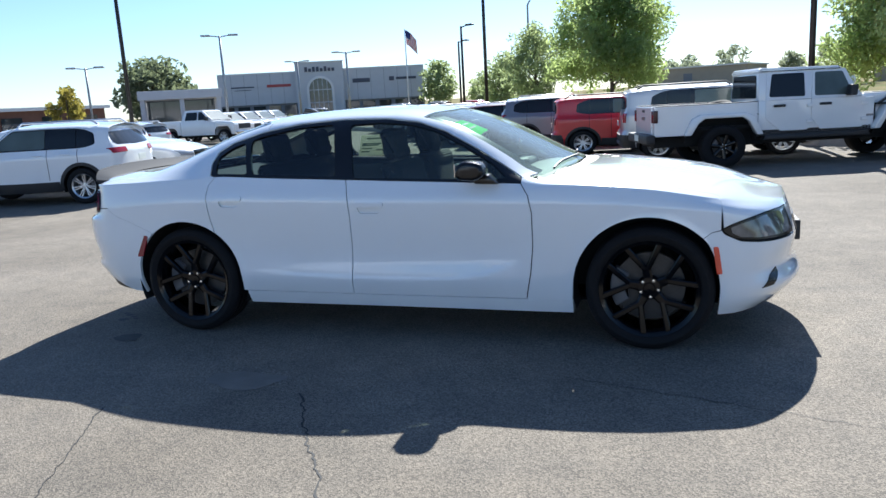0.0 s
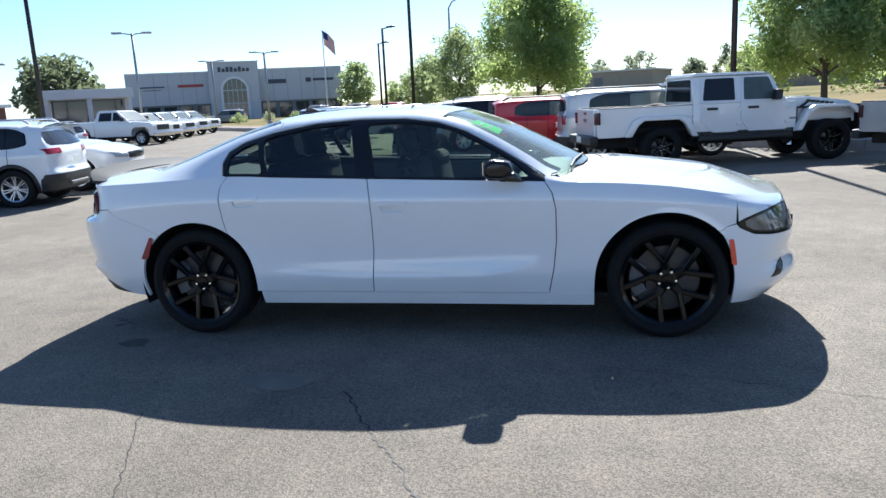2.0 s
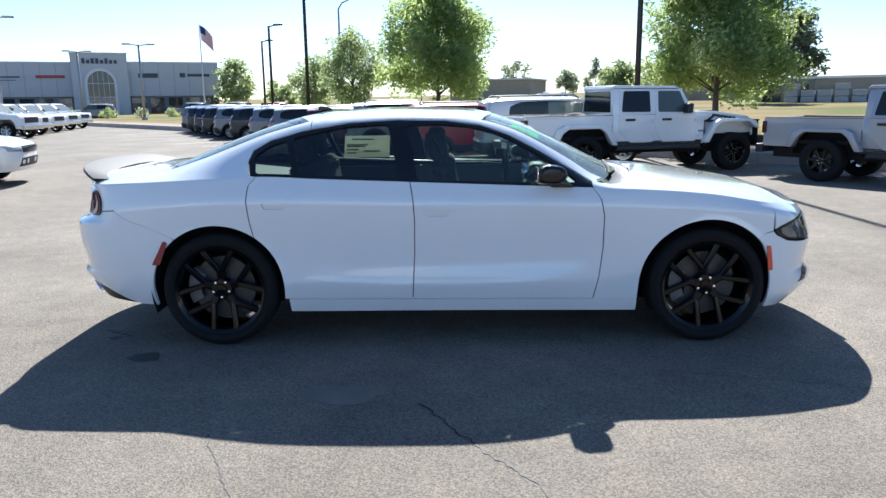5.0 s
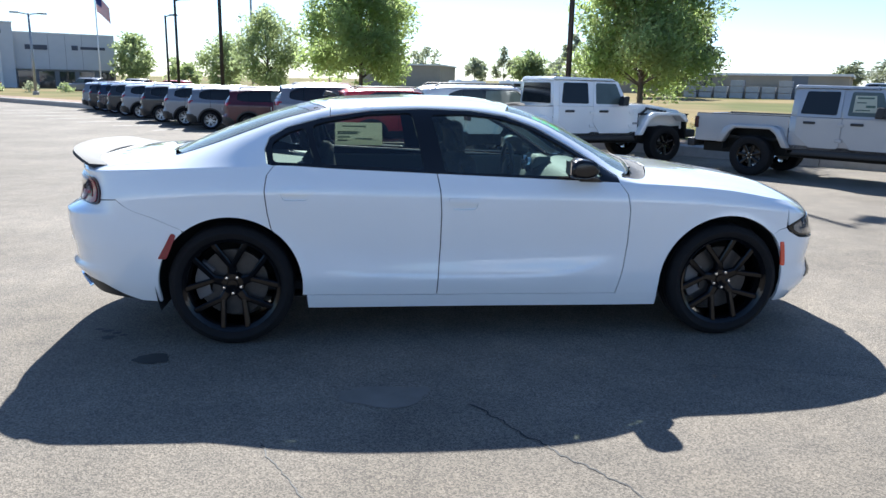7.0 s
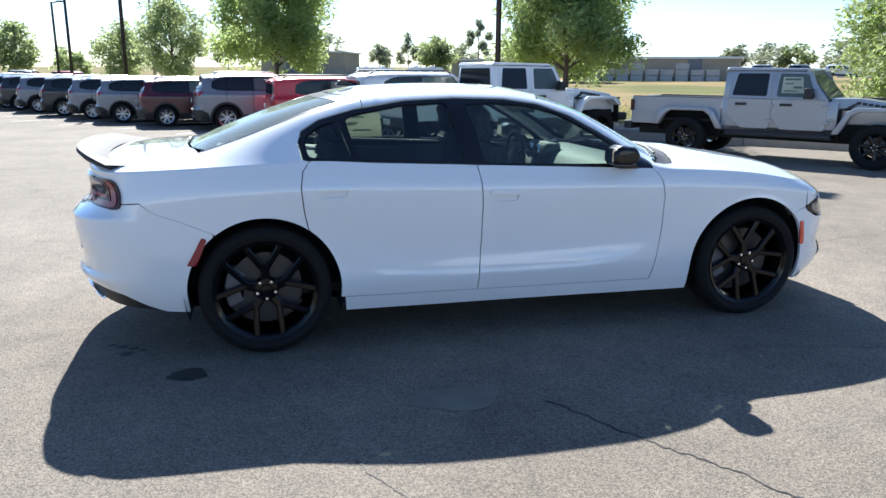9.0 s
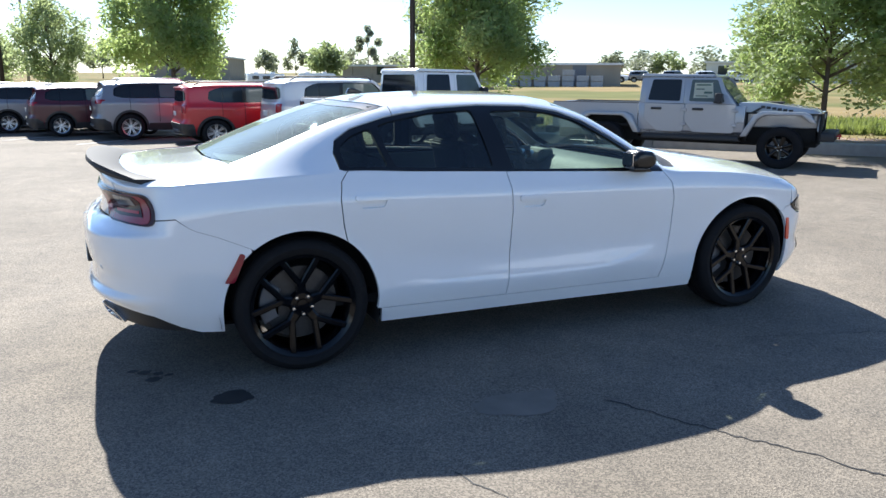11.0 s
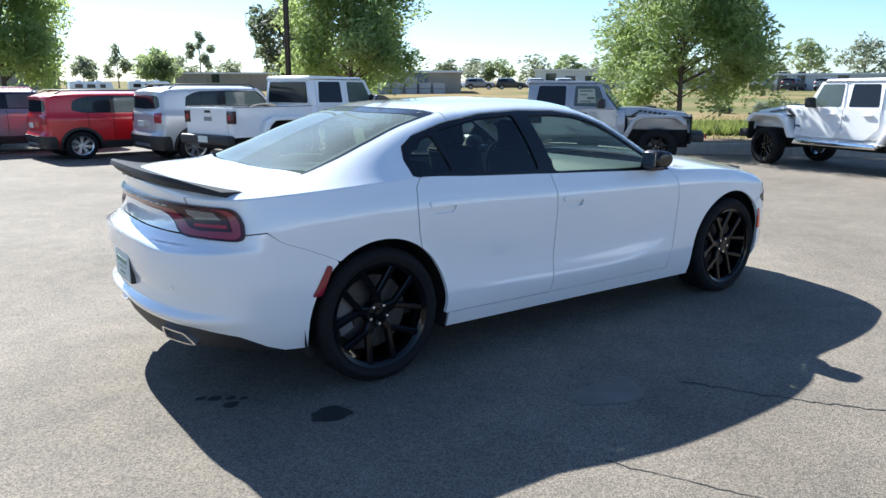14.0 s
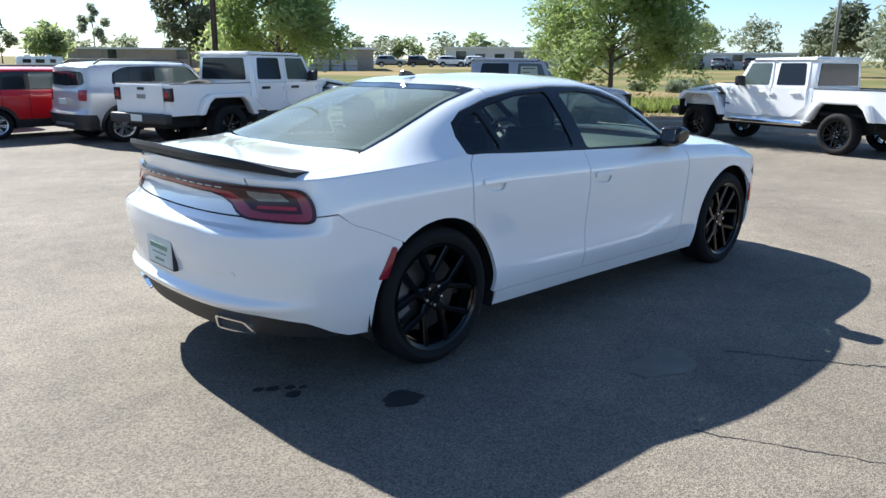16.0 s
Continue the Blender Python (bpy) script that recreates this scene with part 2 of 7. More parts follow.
class Shell:
    """A car's skin: key lines from sill (0) to the centre of the roof (n), each a curve over the length, rounded in plan at both ends.
    s runs along the side and round the corners, k counts the key lines."""

    def __init__(self, keys, rear, front, rear_lean=None, front_lean=None, flare=(), crease=None, shoulder=None):
        self.fy = [pchip([p[0] for p in q], [p[1] for p in q]) for q in keys]
        self.fz = [pchip([p[0] for p in q], [p[2] for p in q]) for q in keys]
        self.n = len(keys) - 1
        self.rear, self.front = rear, front
        flat = lambda z: 0 * z
        self.lean = (pchip(*zip(*rear_lean)) if rear_lean else flat, pchip(*zip(*front_lean)) if front_lean else flat)
        self.flare = flare
        self.crease, self.shoulder = None, shoulder
        if crease:
            line, depth = crease
            xs, zs = [p[0] for p in line], [p[1] for p in line]
            self.crease = (pchip(xs, zs), xs[0], xs[-1], depth)

    def place(self, s, k):
        s, k = np.asarray(s, float), np.clip(np.asarray(k, float), 0, self.n)
        x, w, ramp = s.copy(), np.ones_like(s), [0 * s, 0 * s]
        for e, (a, depth, length, power), sign in ((0, self.rear, -1), (1, self.front, 1)):
            u = np.clip((sign * s - a) / length, 0, 1)
            phi = u * np.pi / 2
            r = (np.abs(np.cos(phi)) ** power + np.abs(np.sin(phi)) ** power) ** (-1 / power)
            out = sign * s > a
            x = np.where(out, sign * (a + depth * r * np.sin(phi)), x)
            w = np.where(out, r * np.cos(phi), w)
            q = np.clip(u / 0.55, 0, 1)
            ramp[e] = q * q * (3 - 2 * q)
        Y = np.stack([f(x) for f in self.fy])
        Z = np.stack([f(x) for f in self.fz])
        i = np.clip(k.astype(int), 0, self.n - 1)
        t = k - i
        cols = np.arange(len(s))
        def along(V):
            d = np.diff(V, axis=0)
            m = np.zeros_like(V)
            m[0], m[-1] = d[0], d[-1]
            ok = d[:-1] * d[1:] > 0
            m[1:-1] = np.where(ok, 2 * d[:-1] * d[1:] / np.where(ok, d[:-1] + d[1:], 1), 0)
            a, b, ma, mb = V[i, cols], V[i + 1, cols], m[i, cols], m[i + 1, cols]
            if self.shoulder:
                # a folded edge along one key line: the skin runs straight into it from both sides
                q, spans = self.shoulder
                f = sum(0.85 * np.clip((x - xa + 0.20) / 0.20, 0, 1) * np.clip((xb + 0.30 - x) / 0.30, 0, 1) for xa, xb in spans)
                ma = np.where(i == q, ma + (d[q] - ma) * f, ma)
                mb = np.where(i == q - 1, mb + (d[q - 1] - mb) * f, mb)
            return a * (1 + 2 * t) * (1 - t) ** 2 + ma * t * (1 - t) ** 2 + b * t * t * (3 - 2 * t) + mb * t * t * (t - 1)
        y, z = along(Y), along(Z)
        for cx, cz, rad, size in self.flare:
            d = np.hypot(x - cx, z - cz)
            y = y + size * np.exp(-((d - rad) / 0.045) ** 2) * (z > cz - 0.25)
        if self.crease:
            # a hollow above a pressed line in the doors, sharp along the line and fading upwards
            fz, xa, xb, depth = self.crease
            up = z - fz(x)
            rise, fall = np.clip(up / 0.03, 0, 1), np.clip((up - 0.03) / 0.22, 0, 1)
            ends = np.clip((x - xa) / 0.35, 0, 1) * np.clip((xb - x) / 0.22, 0, 1)
            y = y - depth * rise * rise * (3 - 2 * rise) * (1 - fall * fall * (3 - 2 * fall)) * ends
        x = x + self.lean[0](z) * ramp[0] + self.lean[1](z) * ramp[1]
        return np.stack([x, -y * w, z], 1)

    def frame_at(self, s, k):
        e = 1e-3
        s, k = np.asarray(s, float), np.asarray(k, float)
        p = self.place(s, k)
        k0, k1 = np.clip(k - e * 4, 0, self.n), np.clip(k + e * 4, 0, self.n)
        ds, dk = self.place(s + e, k) - self.place(s - e, k), self.place(s, k1) - self.place(s, k0)
        nrm = np.cross(ds, dk)
        nrm /= np.maximum(np.linalg.norm(nrm, axis=1, keepdims=True), 1e-9)
        return p, nrm

    def level(self, s, z, top=None, rounds=22):
        """The k at which the skin at s has the height z."""
        s, z = np.atleast_1d(np.asarray(s, float)), np.atleast_1d(np.asarray(z, float))
        lo, hi = np.zeros_like(z), np.full_like(z, top if top else self.n)
        for _ in range(rounds):
            m = (lo + hi) / 2
            up = self.place(s, m)[:, 2] < z
            lo, hi = np.where(up, m, lo), np.where(up, hi, m)
        return (lo + hi) / 2

    def side(self, pts, top=None):
        """Side-view points (x, z) as (s, k)."""
        pts = smooth_line(pts, 0.03)
        xs, zs = np.array([p[0] for p in pts]), np.array([p[1] for p in pts])
        return list(zip(xs, self.level(xs, zs, top)))

    def end(self, pts, which, top=5.0):
        """End-view points (distance from the middle, z) on the rear (-1) or front (+1) as (s, k)."""
        pts = smooth_line(pts, 0.03)
        a, depth, length, power = self.rear if which < 0 else self.front
        ys, zs = np.array([p[0] for p in pts]), np.array([p[1] for p in pts])
        lo, hi = np.zeros_like(ys), np.ones_like(ys)
        for _ in range(16):
            u = (lo + hi) / 2
            s = which * (a + u * length)
            k = self.level(s, zs, top, 14)
            wide = -self.place(s, k)[:, 1] > ys
            lo, hi = np.where(wide, u, lo), np.where(wide, hi, u)
        return list(zip(s, k))

    def panel(self, name, outer, mat, parent, label="", holes=(), side=-1, off=0.0, thick=0.012, ds=0.06, dk=0.25, both=False):
        """A sheet of the skin, with turned-in edges. side -1: the car's right."""
        KS = 0.16
        loops = [fine(outer, 0.04, 0.2)] + [fine(h, 0.04, 0.2) for h in holes]
        pts, edges = [], []
        for lp in loops:
            b = len(pts)
            pts += [Vector((s, k * KS)) for s, k in lp]
            edges += [(b + i, b + (i + 1) % len(lp)) for i in range(len(lp))]
        ss, ks = [p[0] for p in loops[0]], [p[1] for p in loops[0]]
        gs, gk = np.meshgrid(np.arange(min(ss) + ds * 0.37, max(ss), ds), np.arange(min(ks) + dk * 0.41, max(ks), dk))
        gs, gk = gs.ravel(), gk.ravel()
        keep = inside(gs, gk, loops[0])
        for h in loops[1:]:
            keep &= ~inside(gs, gk, h)
        line = np.array([(p.x, p.y) for p in pts])
        for j in np.flatnonzero(keep):
            if np.min((line[:, 0] - gs[j]) ** 2 + (line[:, 1] - gk[j] * KS) ** 2) > 0.00022:
                pts.append(Vector((gs[j], gk[j] * KS)))
        co, _, tri, *_ = delaunay_2d_cdt(pts, edges, [], 0, 1e-6)
        co = np.array([(c.x, c.y / KS) for c in co])
        tri = np.array([t for t in tri if len(t) == 3], int)
        mid = co[tri].mean(1)
        ok = inside(mid[:, 0], mid[:, 1], loops[0])
        for h in loops[1:]:
            ok &= ~inside(mid[:, 0], mid[:, 1], h)
        tri = tri[ok]
        p, n = self.frame_at(co[:, 0], co[:, 1])
        p = p + n * off
        if thick:
            count = {}
            for t in tri:
                for a, b in ((t[0], t[1]), (t[1], t[2]), (t[2], t[0])):
                    count[(a, b)] = count.get((a, b), 0) + 1
            rim = [(a, b) for (a, b) in count if (b, a) not in count]
            verts, norms, faces = [p], [n], [tuple(t) for t in tri]
            base = len(p)
            ids, extra, en = {}, [], []
            for a, b in rim:
                if both and (co[a, 1] > self.n - 1e-3 and co[b, 1] > self.n - 1e-3):
                    continue
                d = np.cross(p[b] - p[a], n[a])
                d /= max(np.linalg.norm(d), 1e-9)
                q = base + len(extra)
                extra += [p[a], p[b], p[b] - n[b] * thick, p[a] - n[a] * thick]
                en += [d] * 4
                faces.append((q + 1, q, q + 3, q + 2))
            if extra:
                verts.append(np.array(extra))
                norms.append(np.array(en))
            p, n = np.concatenate(verts), np.concatenate(norms)
        else:
            faces = [tuple(t) for t in tri]
        flip = np.array([1, -1, 1])
        if both:
            m = len(p)
            faces = faces + [tuple(reversed([i + m for i in f])) for f in faces]
            p, n = np.concatenate([p, p * flip]), np.concatenate([n, n * flip])
        elif side > 0:
            p, n = p * flip, n * flip
            faces = [tuple(reversed(f)) for f in faces]
        return mesh_object(name, p, faces, mat, parent, label, n)


def smooth_line(pts, step):
    """Points along straight runs, at most step apart (open line)."""
    out = [pts[0]]
    for a, b in zip(pts, pts[1:]):
        n = max(1, int(math.ceil(math.hypot(b[0] - a[0], b[1] - a[1]) / step)))
        out += [(a[0] + (b[0] - a[0]) * i / n, a[1] + (b[1] - a[1]) * i / n) for i in range(1, n + 1)]
    return out


def fine(lp, ds, dk):
    out = []
    for a, b in zip(lp, lp[1:] + lp[:1]):
        n = max(1, int(math.ceil(max(abs(b[0] - a[0]) / ds, abs(b[1] - a[1]) / dk))))
        if abs(a[0] - b[0]) + abs(a[1] - b[1]) < 1e-5:
            continue
        out += [(a[0] + (b[0] - a[0]) * i / n, a[1] + (b[1] - a[1]) * i / n) for i in range(n)]
    return out


def rounded(pts, radius, seg=5):
    """A closed polygon with rounded corners."""
    out, n = [], len(pts)
    for i in range(n):
        a, p, b = Vector(pts[i - 1]), Vector(pts[i]), Vector(pts[(i + 1) % n])
        r = min(radius, (a - p).length * 0.45, (b - p).length * 0.45)
        u, v = p + (a - p).normalized() * r, p + (b - p).normalized() * r
        for j in range(seg + 1):
            t = j / seg
            q = u * (1 - t) ** 2 + p * 2 * t * (1 - t) + v * t * t
            out.append((q.x, q.y))
    return out


def arc(cx, cz, r, a0, a1, n=20):
    return [(cx + r * math.cos(radians(a0 + (a1 - a0) * i / n)), cz + r * math.sin(radians(a0 + (a1 - a0) * i / n))) for i in range(n + 1)]


# ---- wheels ----
def tyre_mesh(R, width, rim, n=56):
    w = width / 2
    prof = [(rim, w * 0.86), (rim + 0.012, w * 0.95), ((R + rim) / 2, w * 1.03), (R - 0.03, w * 0.98), (R - 0.008, w * 0.86), (R, w * 0.7)]
    grooves = []
    for g in (0.42, 0.0, -0.42):
        grooves += [(R, w * (g + 0.07)), (R - 0.008, w * (g + 0.06)), (R - 0.008, w * (g - 0.06)), (R, w * (g - 0.07))]
    back = [(r, -y) for r, y in reversed(prof)]
    return lathe(prof + grooves + back, n)


def wheel(R, width, rim, style, rim_mat, parent, m, side, spokes=5, label_rim=""):
    """A wheel whose outer face looks along -y (side -1) or +y; style y: split spokes, block: thick spokes, wire: many thin ones."""
    flip = Matrix.Diagonal((1, 1 if side < 0 else -1, 1, 1))
    root = new("wheel")
    root.parent = parent
    root.matrix_basis = m
    me = tyre_mesh(R, width, rim)
    part("tyre", me, RUBBER, root, "black rubber tyre", angle=40)
    out = -width / 2
    bm = lathe([(rim - 0.012, out + 0.012), (rim + 0.004, out + 0.004), (rim + 0.004, out + 0.016), (rim - 0.018, out + 0.03), (rim - 0.03, out + 0.07), (rim - 0.035, width / 2 - 0.02), (rim, width / 2 - 0.004)], 56)
    bmesh.ops.transform(bm, matrix=flip, verts=bm.verts)
    rim_ob = part("rim", bm, rim_mat, root, label_rim, angle=40)
    bm = bmesh.new()
    hub = 0.062 if style != "steel" else 0.1
    face = out + 0.03
    def bar(a0, r0, w0, a1, r1, w1, depth0, depth1, y0, y1):
        p0, p1 = Vector((r0 * math.cos(a0), 0, r0 * math.sin(a0))), Vector((r1 * math.cos(a1), 0, r1 * math.sin(a1)))
        d = (p1 - p0).normalized()
        t = Vector((-d.z, 0, d.x))
        vs = []
        for p, w, dep, y in ((p0, w0, depth0, y0), (p1, w1, depth1, y1)):
            for q, yy in ((-w, y + 0.006), (-w * 0.6, y), (w * 0.6, y), (w, y + 0.006), (w, y + dep), (-w, y + dep)):
                vs.append(bm.verts.new(p + t * q + Vector((0, yy, 0))))
        for i in range(6):
            bm.faces.new((vs[i], vs[(i + 1) % 6], vs[6 + (i + 1) % 6], vs[6 + i]))
        bm.faces.new(vs[:6])
        bm.faces.new(list(reversed(vs[6:])))
    for i in range(spokes):
        a = math.pi / 2 + 2 * math.pi * i / spokes
        if style == "y":
            bar(a, hub * 0.6, 0.030, a, rim * 0.46, 0.022, 0.04, 0.035, face + 0.024, face + 0.014)
            for q in (-1, 1):
                bar(a + q * 0.05, rim * 0.40, 0.015, a + q * 0.36, rim - 0.010, 0.019, 0.035, 0.03, face + 0.014, face - 0.008)
        elif style == "block":
            bar(a, hub * 0.7, 0.03, a, rim - 0.012, 0.036, 0.05, 0.04, face + 0.015, face)
        else:
            for q in (-0.12, 0.12):
                bar(a + q * 1.6, hub * 0.8, 0.012, a + q, rim - 0.012, 0.013, 0.04, 0.03, face + 0.015, face)
    bmesh.ops.transform(bm, matrix=flip, verts=bm.verts)
    part("spokes", bm, rim_mat, root, angle=30)
    bm = lathe([(0.0001, face + 0.008), (0.03, face + 0.010), (0.034, face + 0.018), (hub, face + 0.02), (hub + 0.008, face + 0.03), (hub + 0.008, face + 0.07)], 24)
    bmesh.ops.transform(bm, matrix=flip, verts=bm.verts)
    part("hub", bm, rim_mat, root, angle=40)
    for i in range(5):
        a = math.pi / 2 + 2 * math.pi * (i + 0.5) / 5
        bm = lathe([(0.0001, face + 0.004), (0.009, face + 0.005), (0.011, face + 0.012), (0.011, face + 0.03)], 6)
        moved(bm, Matrix.Translation((0.052 * math.cos(a), 0, 0.052 * math.sin(a))))
        bmesh.ops.transform(bm, matrix=flip, verts=bm.verts)
        part("lug_nut", bm, CHROME, root)
    bm = lathe([(0.05, 0.0), (rim * 0.72, 0.0), (rim * 0.72, 0.025), (0.05, 0.025)], 40)
    moved(bm, Matrix.Translation((0, out + 0.11, 0)))
    bmesh.ops.transform(bm, matrix=flip, verts=bm.verts)
    part("brake_disc", bm, STEEL, root, "steel brake disc", angle=40)
    bm = prism(rounded(arc(0, 0, rim * 0.80, 140, 205, 10) + arc(0, 0, rim * 0.48, 205, 140, 10), 0.01), out + 0.085, out + 0.15, "y", 0.006)
    bmesh.ops.transform(bm, matrix=flip, verts=bm.verts)
    part("brake_caliper", bm, SKID, root, "grey brake caliper", angle=40)
    return root


# ---- the white sedan ----
WB = 1.526
def key(*rows):
    return rows
sedan_keys = [
    key((-2.6, 0.80, 0.30), (-2.2, 0.84, 0.282), (-1.95, 0.86, 0.258), (-1.1, 0.875, 0.215), (0, 0.875, 0.212), (1.1, 0.875, 0.205), (1.95, 0.86, 0.215), (2.2, 0.84, 0.225), (2.6, 0.8, 0.24)),
    key((-2.6, 0.86, 0.42), (-1.95, 0.90, 0.38), (-1.1, 0.905, 0.295), (1.1, 0.90, 0.285), (1.95, 0.90, 0.30), (2.6, 0.86, 0.33)),
    key((-2.6, 0.90, 0.52), (-1.95, 0.92, 0.50), (-1.1, 0.928, 0.42), (-0.8, 0.930, 0.415), (0.2, 0.931, 0.41), (0.75, 0.928, 0.43), (1.1, 0.915, 0.42), (1.95, 0.915, 0.42), (2.6, 0.88, 0.44)),
    key((-2.6, 0.92, 0.66), (-1.95, 0.935, 0.67), (-1.1, 0.920, 0.60), (-0.3, 0.914, 0.57), (0.45, 0.911, 0.57), (0.68, 0.915, 0.60), (0.9, 0.927, 0.60), (1.95, 0.925, 0.58), (2.6, 0.90, 0.56)),
    key((-2.6, 0.91, 0.82), (-1.95, 0.935, 0.87), (-1.5, 0.948, 0.90), (-1.1, 0.943, 0.90), (-0.3, 0.935, 0.88), (0.6, 0.938, 0.87), (1.1, 0.945, 0.86), (1.95, 0.92, 0.80), (2.6, 0.88, 0.70)),
    key((-2.6, 0.875, 1.022), (-2.2, 0.892, 1.038), (-1.9, 0.900, 1.048), (-1.5, 0.896, 1.064), (-1.25, 0.885, 1.072), (-0.9, 0.883, 1.055), (-0.3, 0.885, 1.03), (0.3, 0.888, 1.005), (0.8, 0.893, 0.985), (1.17, 0.903, 0.970), (1.5, 0.896, 0.942), (1.85, 0.862, 0.884), (2.1, 0.815, 0.842), (2.6, 0.76, 0.775)),
    key((-2.6, 0.76, 1.055), (-2.2, 0.74, 1.075), (-1.9, 0.725, 1.095), (-1.67, 0.70, 1.155), (-1.45, 0.675, 1.235), (-1.2, 0.65, 1.325), (-0.86, 0.63, 1.40), (-0.4, 0.625, 1.42), (-0.05, 0.63, 1.41), (0.14, 0.64, 1.38), (0.32, 0.665, 1.325), (0.5, 0.695, 1.235), (0.68, 0.73, 1.13), (0.84, 0.765, 1.035), (0.98, 0.75, 1.00), (1.2, 0.72, 1.005), (1.6, 0.68, 0.97), (2.0, 0.64, 0.905), (2.25, 0.6, 0.848), (2.6, 0.55, 0.755)),
    key((-2.6, 0.42, 1.07), (-2.2, 0.42, 1.095), (-1.95, 0.42, 1.11), (-1.75, 0.42, 1.185), (-1.45, 0.42, 1.30), (-1.15, 0.40, 1.395), (-0.86, 0.40, 1.445), (-0.4, 0.40, 1.462), (-0.05, 0.40, 1.455), (0.17, 0.40, 1.425), (0.4, 0.41, 1.355), (0.7, 0.42, 1.215), (0.97, 0.43, 1.075), (1.05, 0.42, 1.045), (1.2, 0.42, 1.04), (1.6, 0.40, 1.00), (2.0, 0.36, 0.937), (2.25, 0.32, 0.872), (2.6, 0.28, 0.77)),
    key((-2.6, 0.0, 1.07), (-2.2, 0.0, 1.10), (-1.98, 0.0, 1.115), (-1.75, 0.0, 1.205), (-1.45, 0.0, 1.32), (-1.15, 0.0, 1.41), (-0.86, 0.0, 1.458), (-0.4, 0.0, 1.474), (-0.05, 0.0, 1.468), (0.2, 0.0, 1.435), (0.4, 0.0, 1.375), (0.7, 0.0, 1.24), (1.0, 0.0, 1.09), (1.1, 0.0, 1.05), (1.25, 0.0, 1.05), (1.6, 0.0, 1.01), (2.0, 0.0, 0.947), (2.25, 0.0, 0.882), (2.6, 0.0, 0.77)),
]
sedan_shell = Shell(sedan_keys, (2.05, 0.54, 1.25, 2.7), (1.84, 0.56, 1.31, 2.15),
                    rear_lean=[(0.2, 0.13), (0.31, 0.07), (0.40, 0.035), (0.455, 0.0), (0.50, 0.03), (0.56, 0.028), (0.62, 0.015), (0.74, 0.0), (0.785, 0.0), (0.815, 0.060), (0.85, 0.095), (0.95, 0.12), (1.04, 0.10), (1.12, 0.07)],
                    front_lean=[(0.2, -0.10), (0.28, -0.02), (0.37, 0.03), (0.46, -0.02), (0.6, 0.0), (0.68, -0.02), (0.85, -0.08), (1.0, -0.1)],
                    flare=((-WB, 0.36, 0.40, 0.006), (WB, 0.36, 0.40, 0.008)),
                    crease=([(-1.05, 0.435), (-0.6, 0.405), (0.0, 0.392), (0.35, 0.402), (0.55, 0.43), (0.68, 0.475), (0.80, 0.54)], 0.0046),
                    shoulder=(5, ((-2.45, -1.45), (1.15, 1.75))))


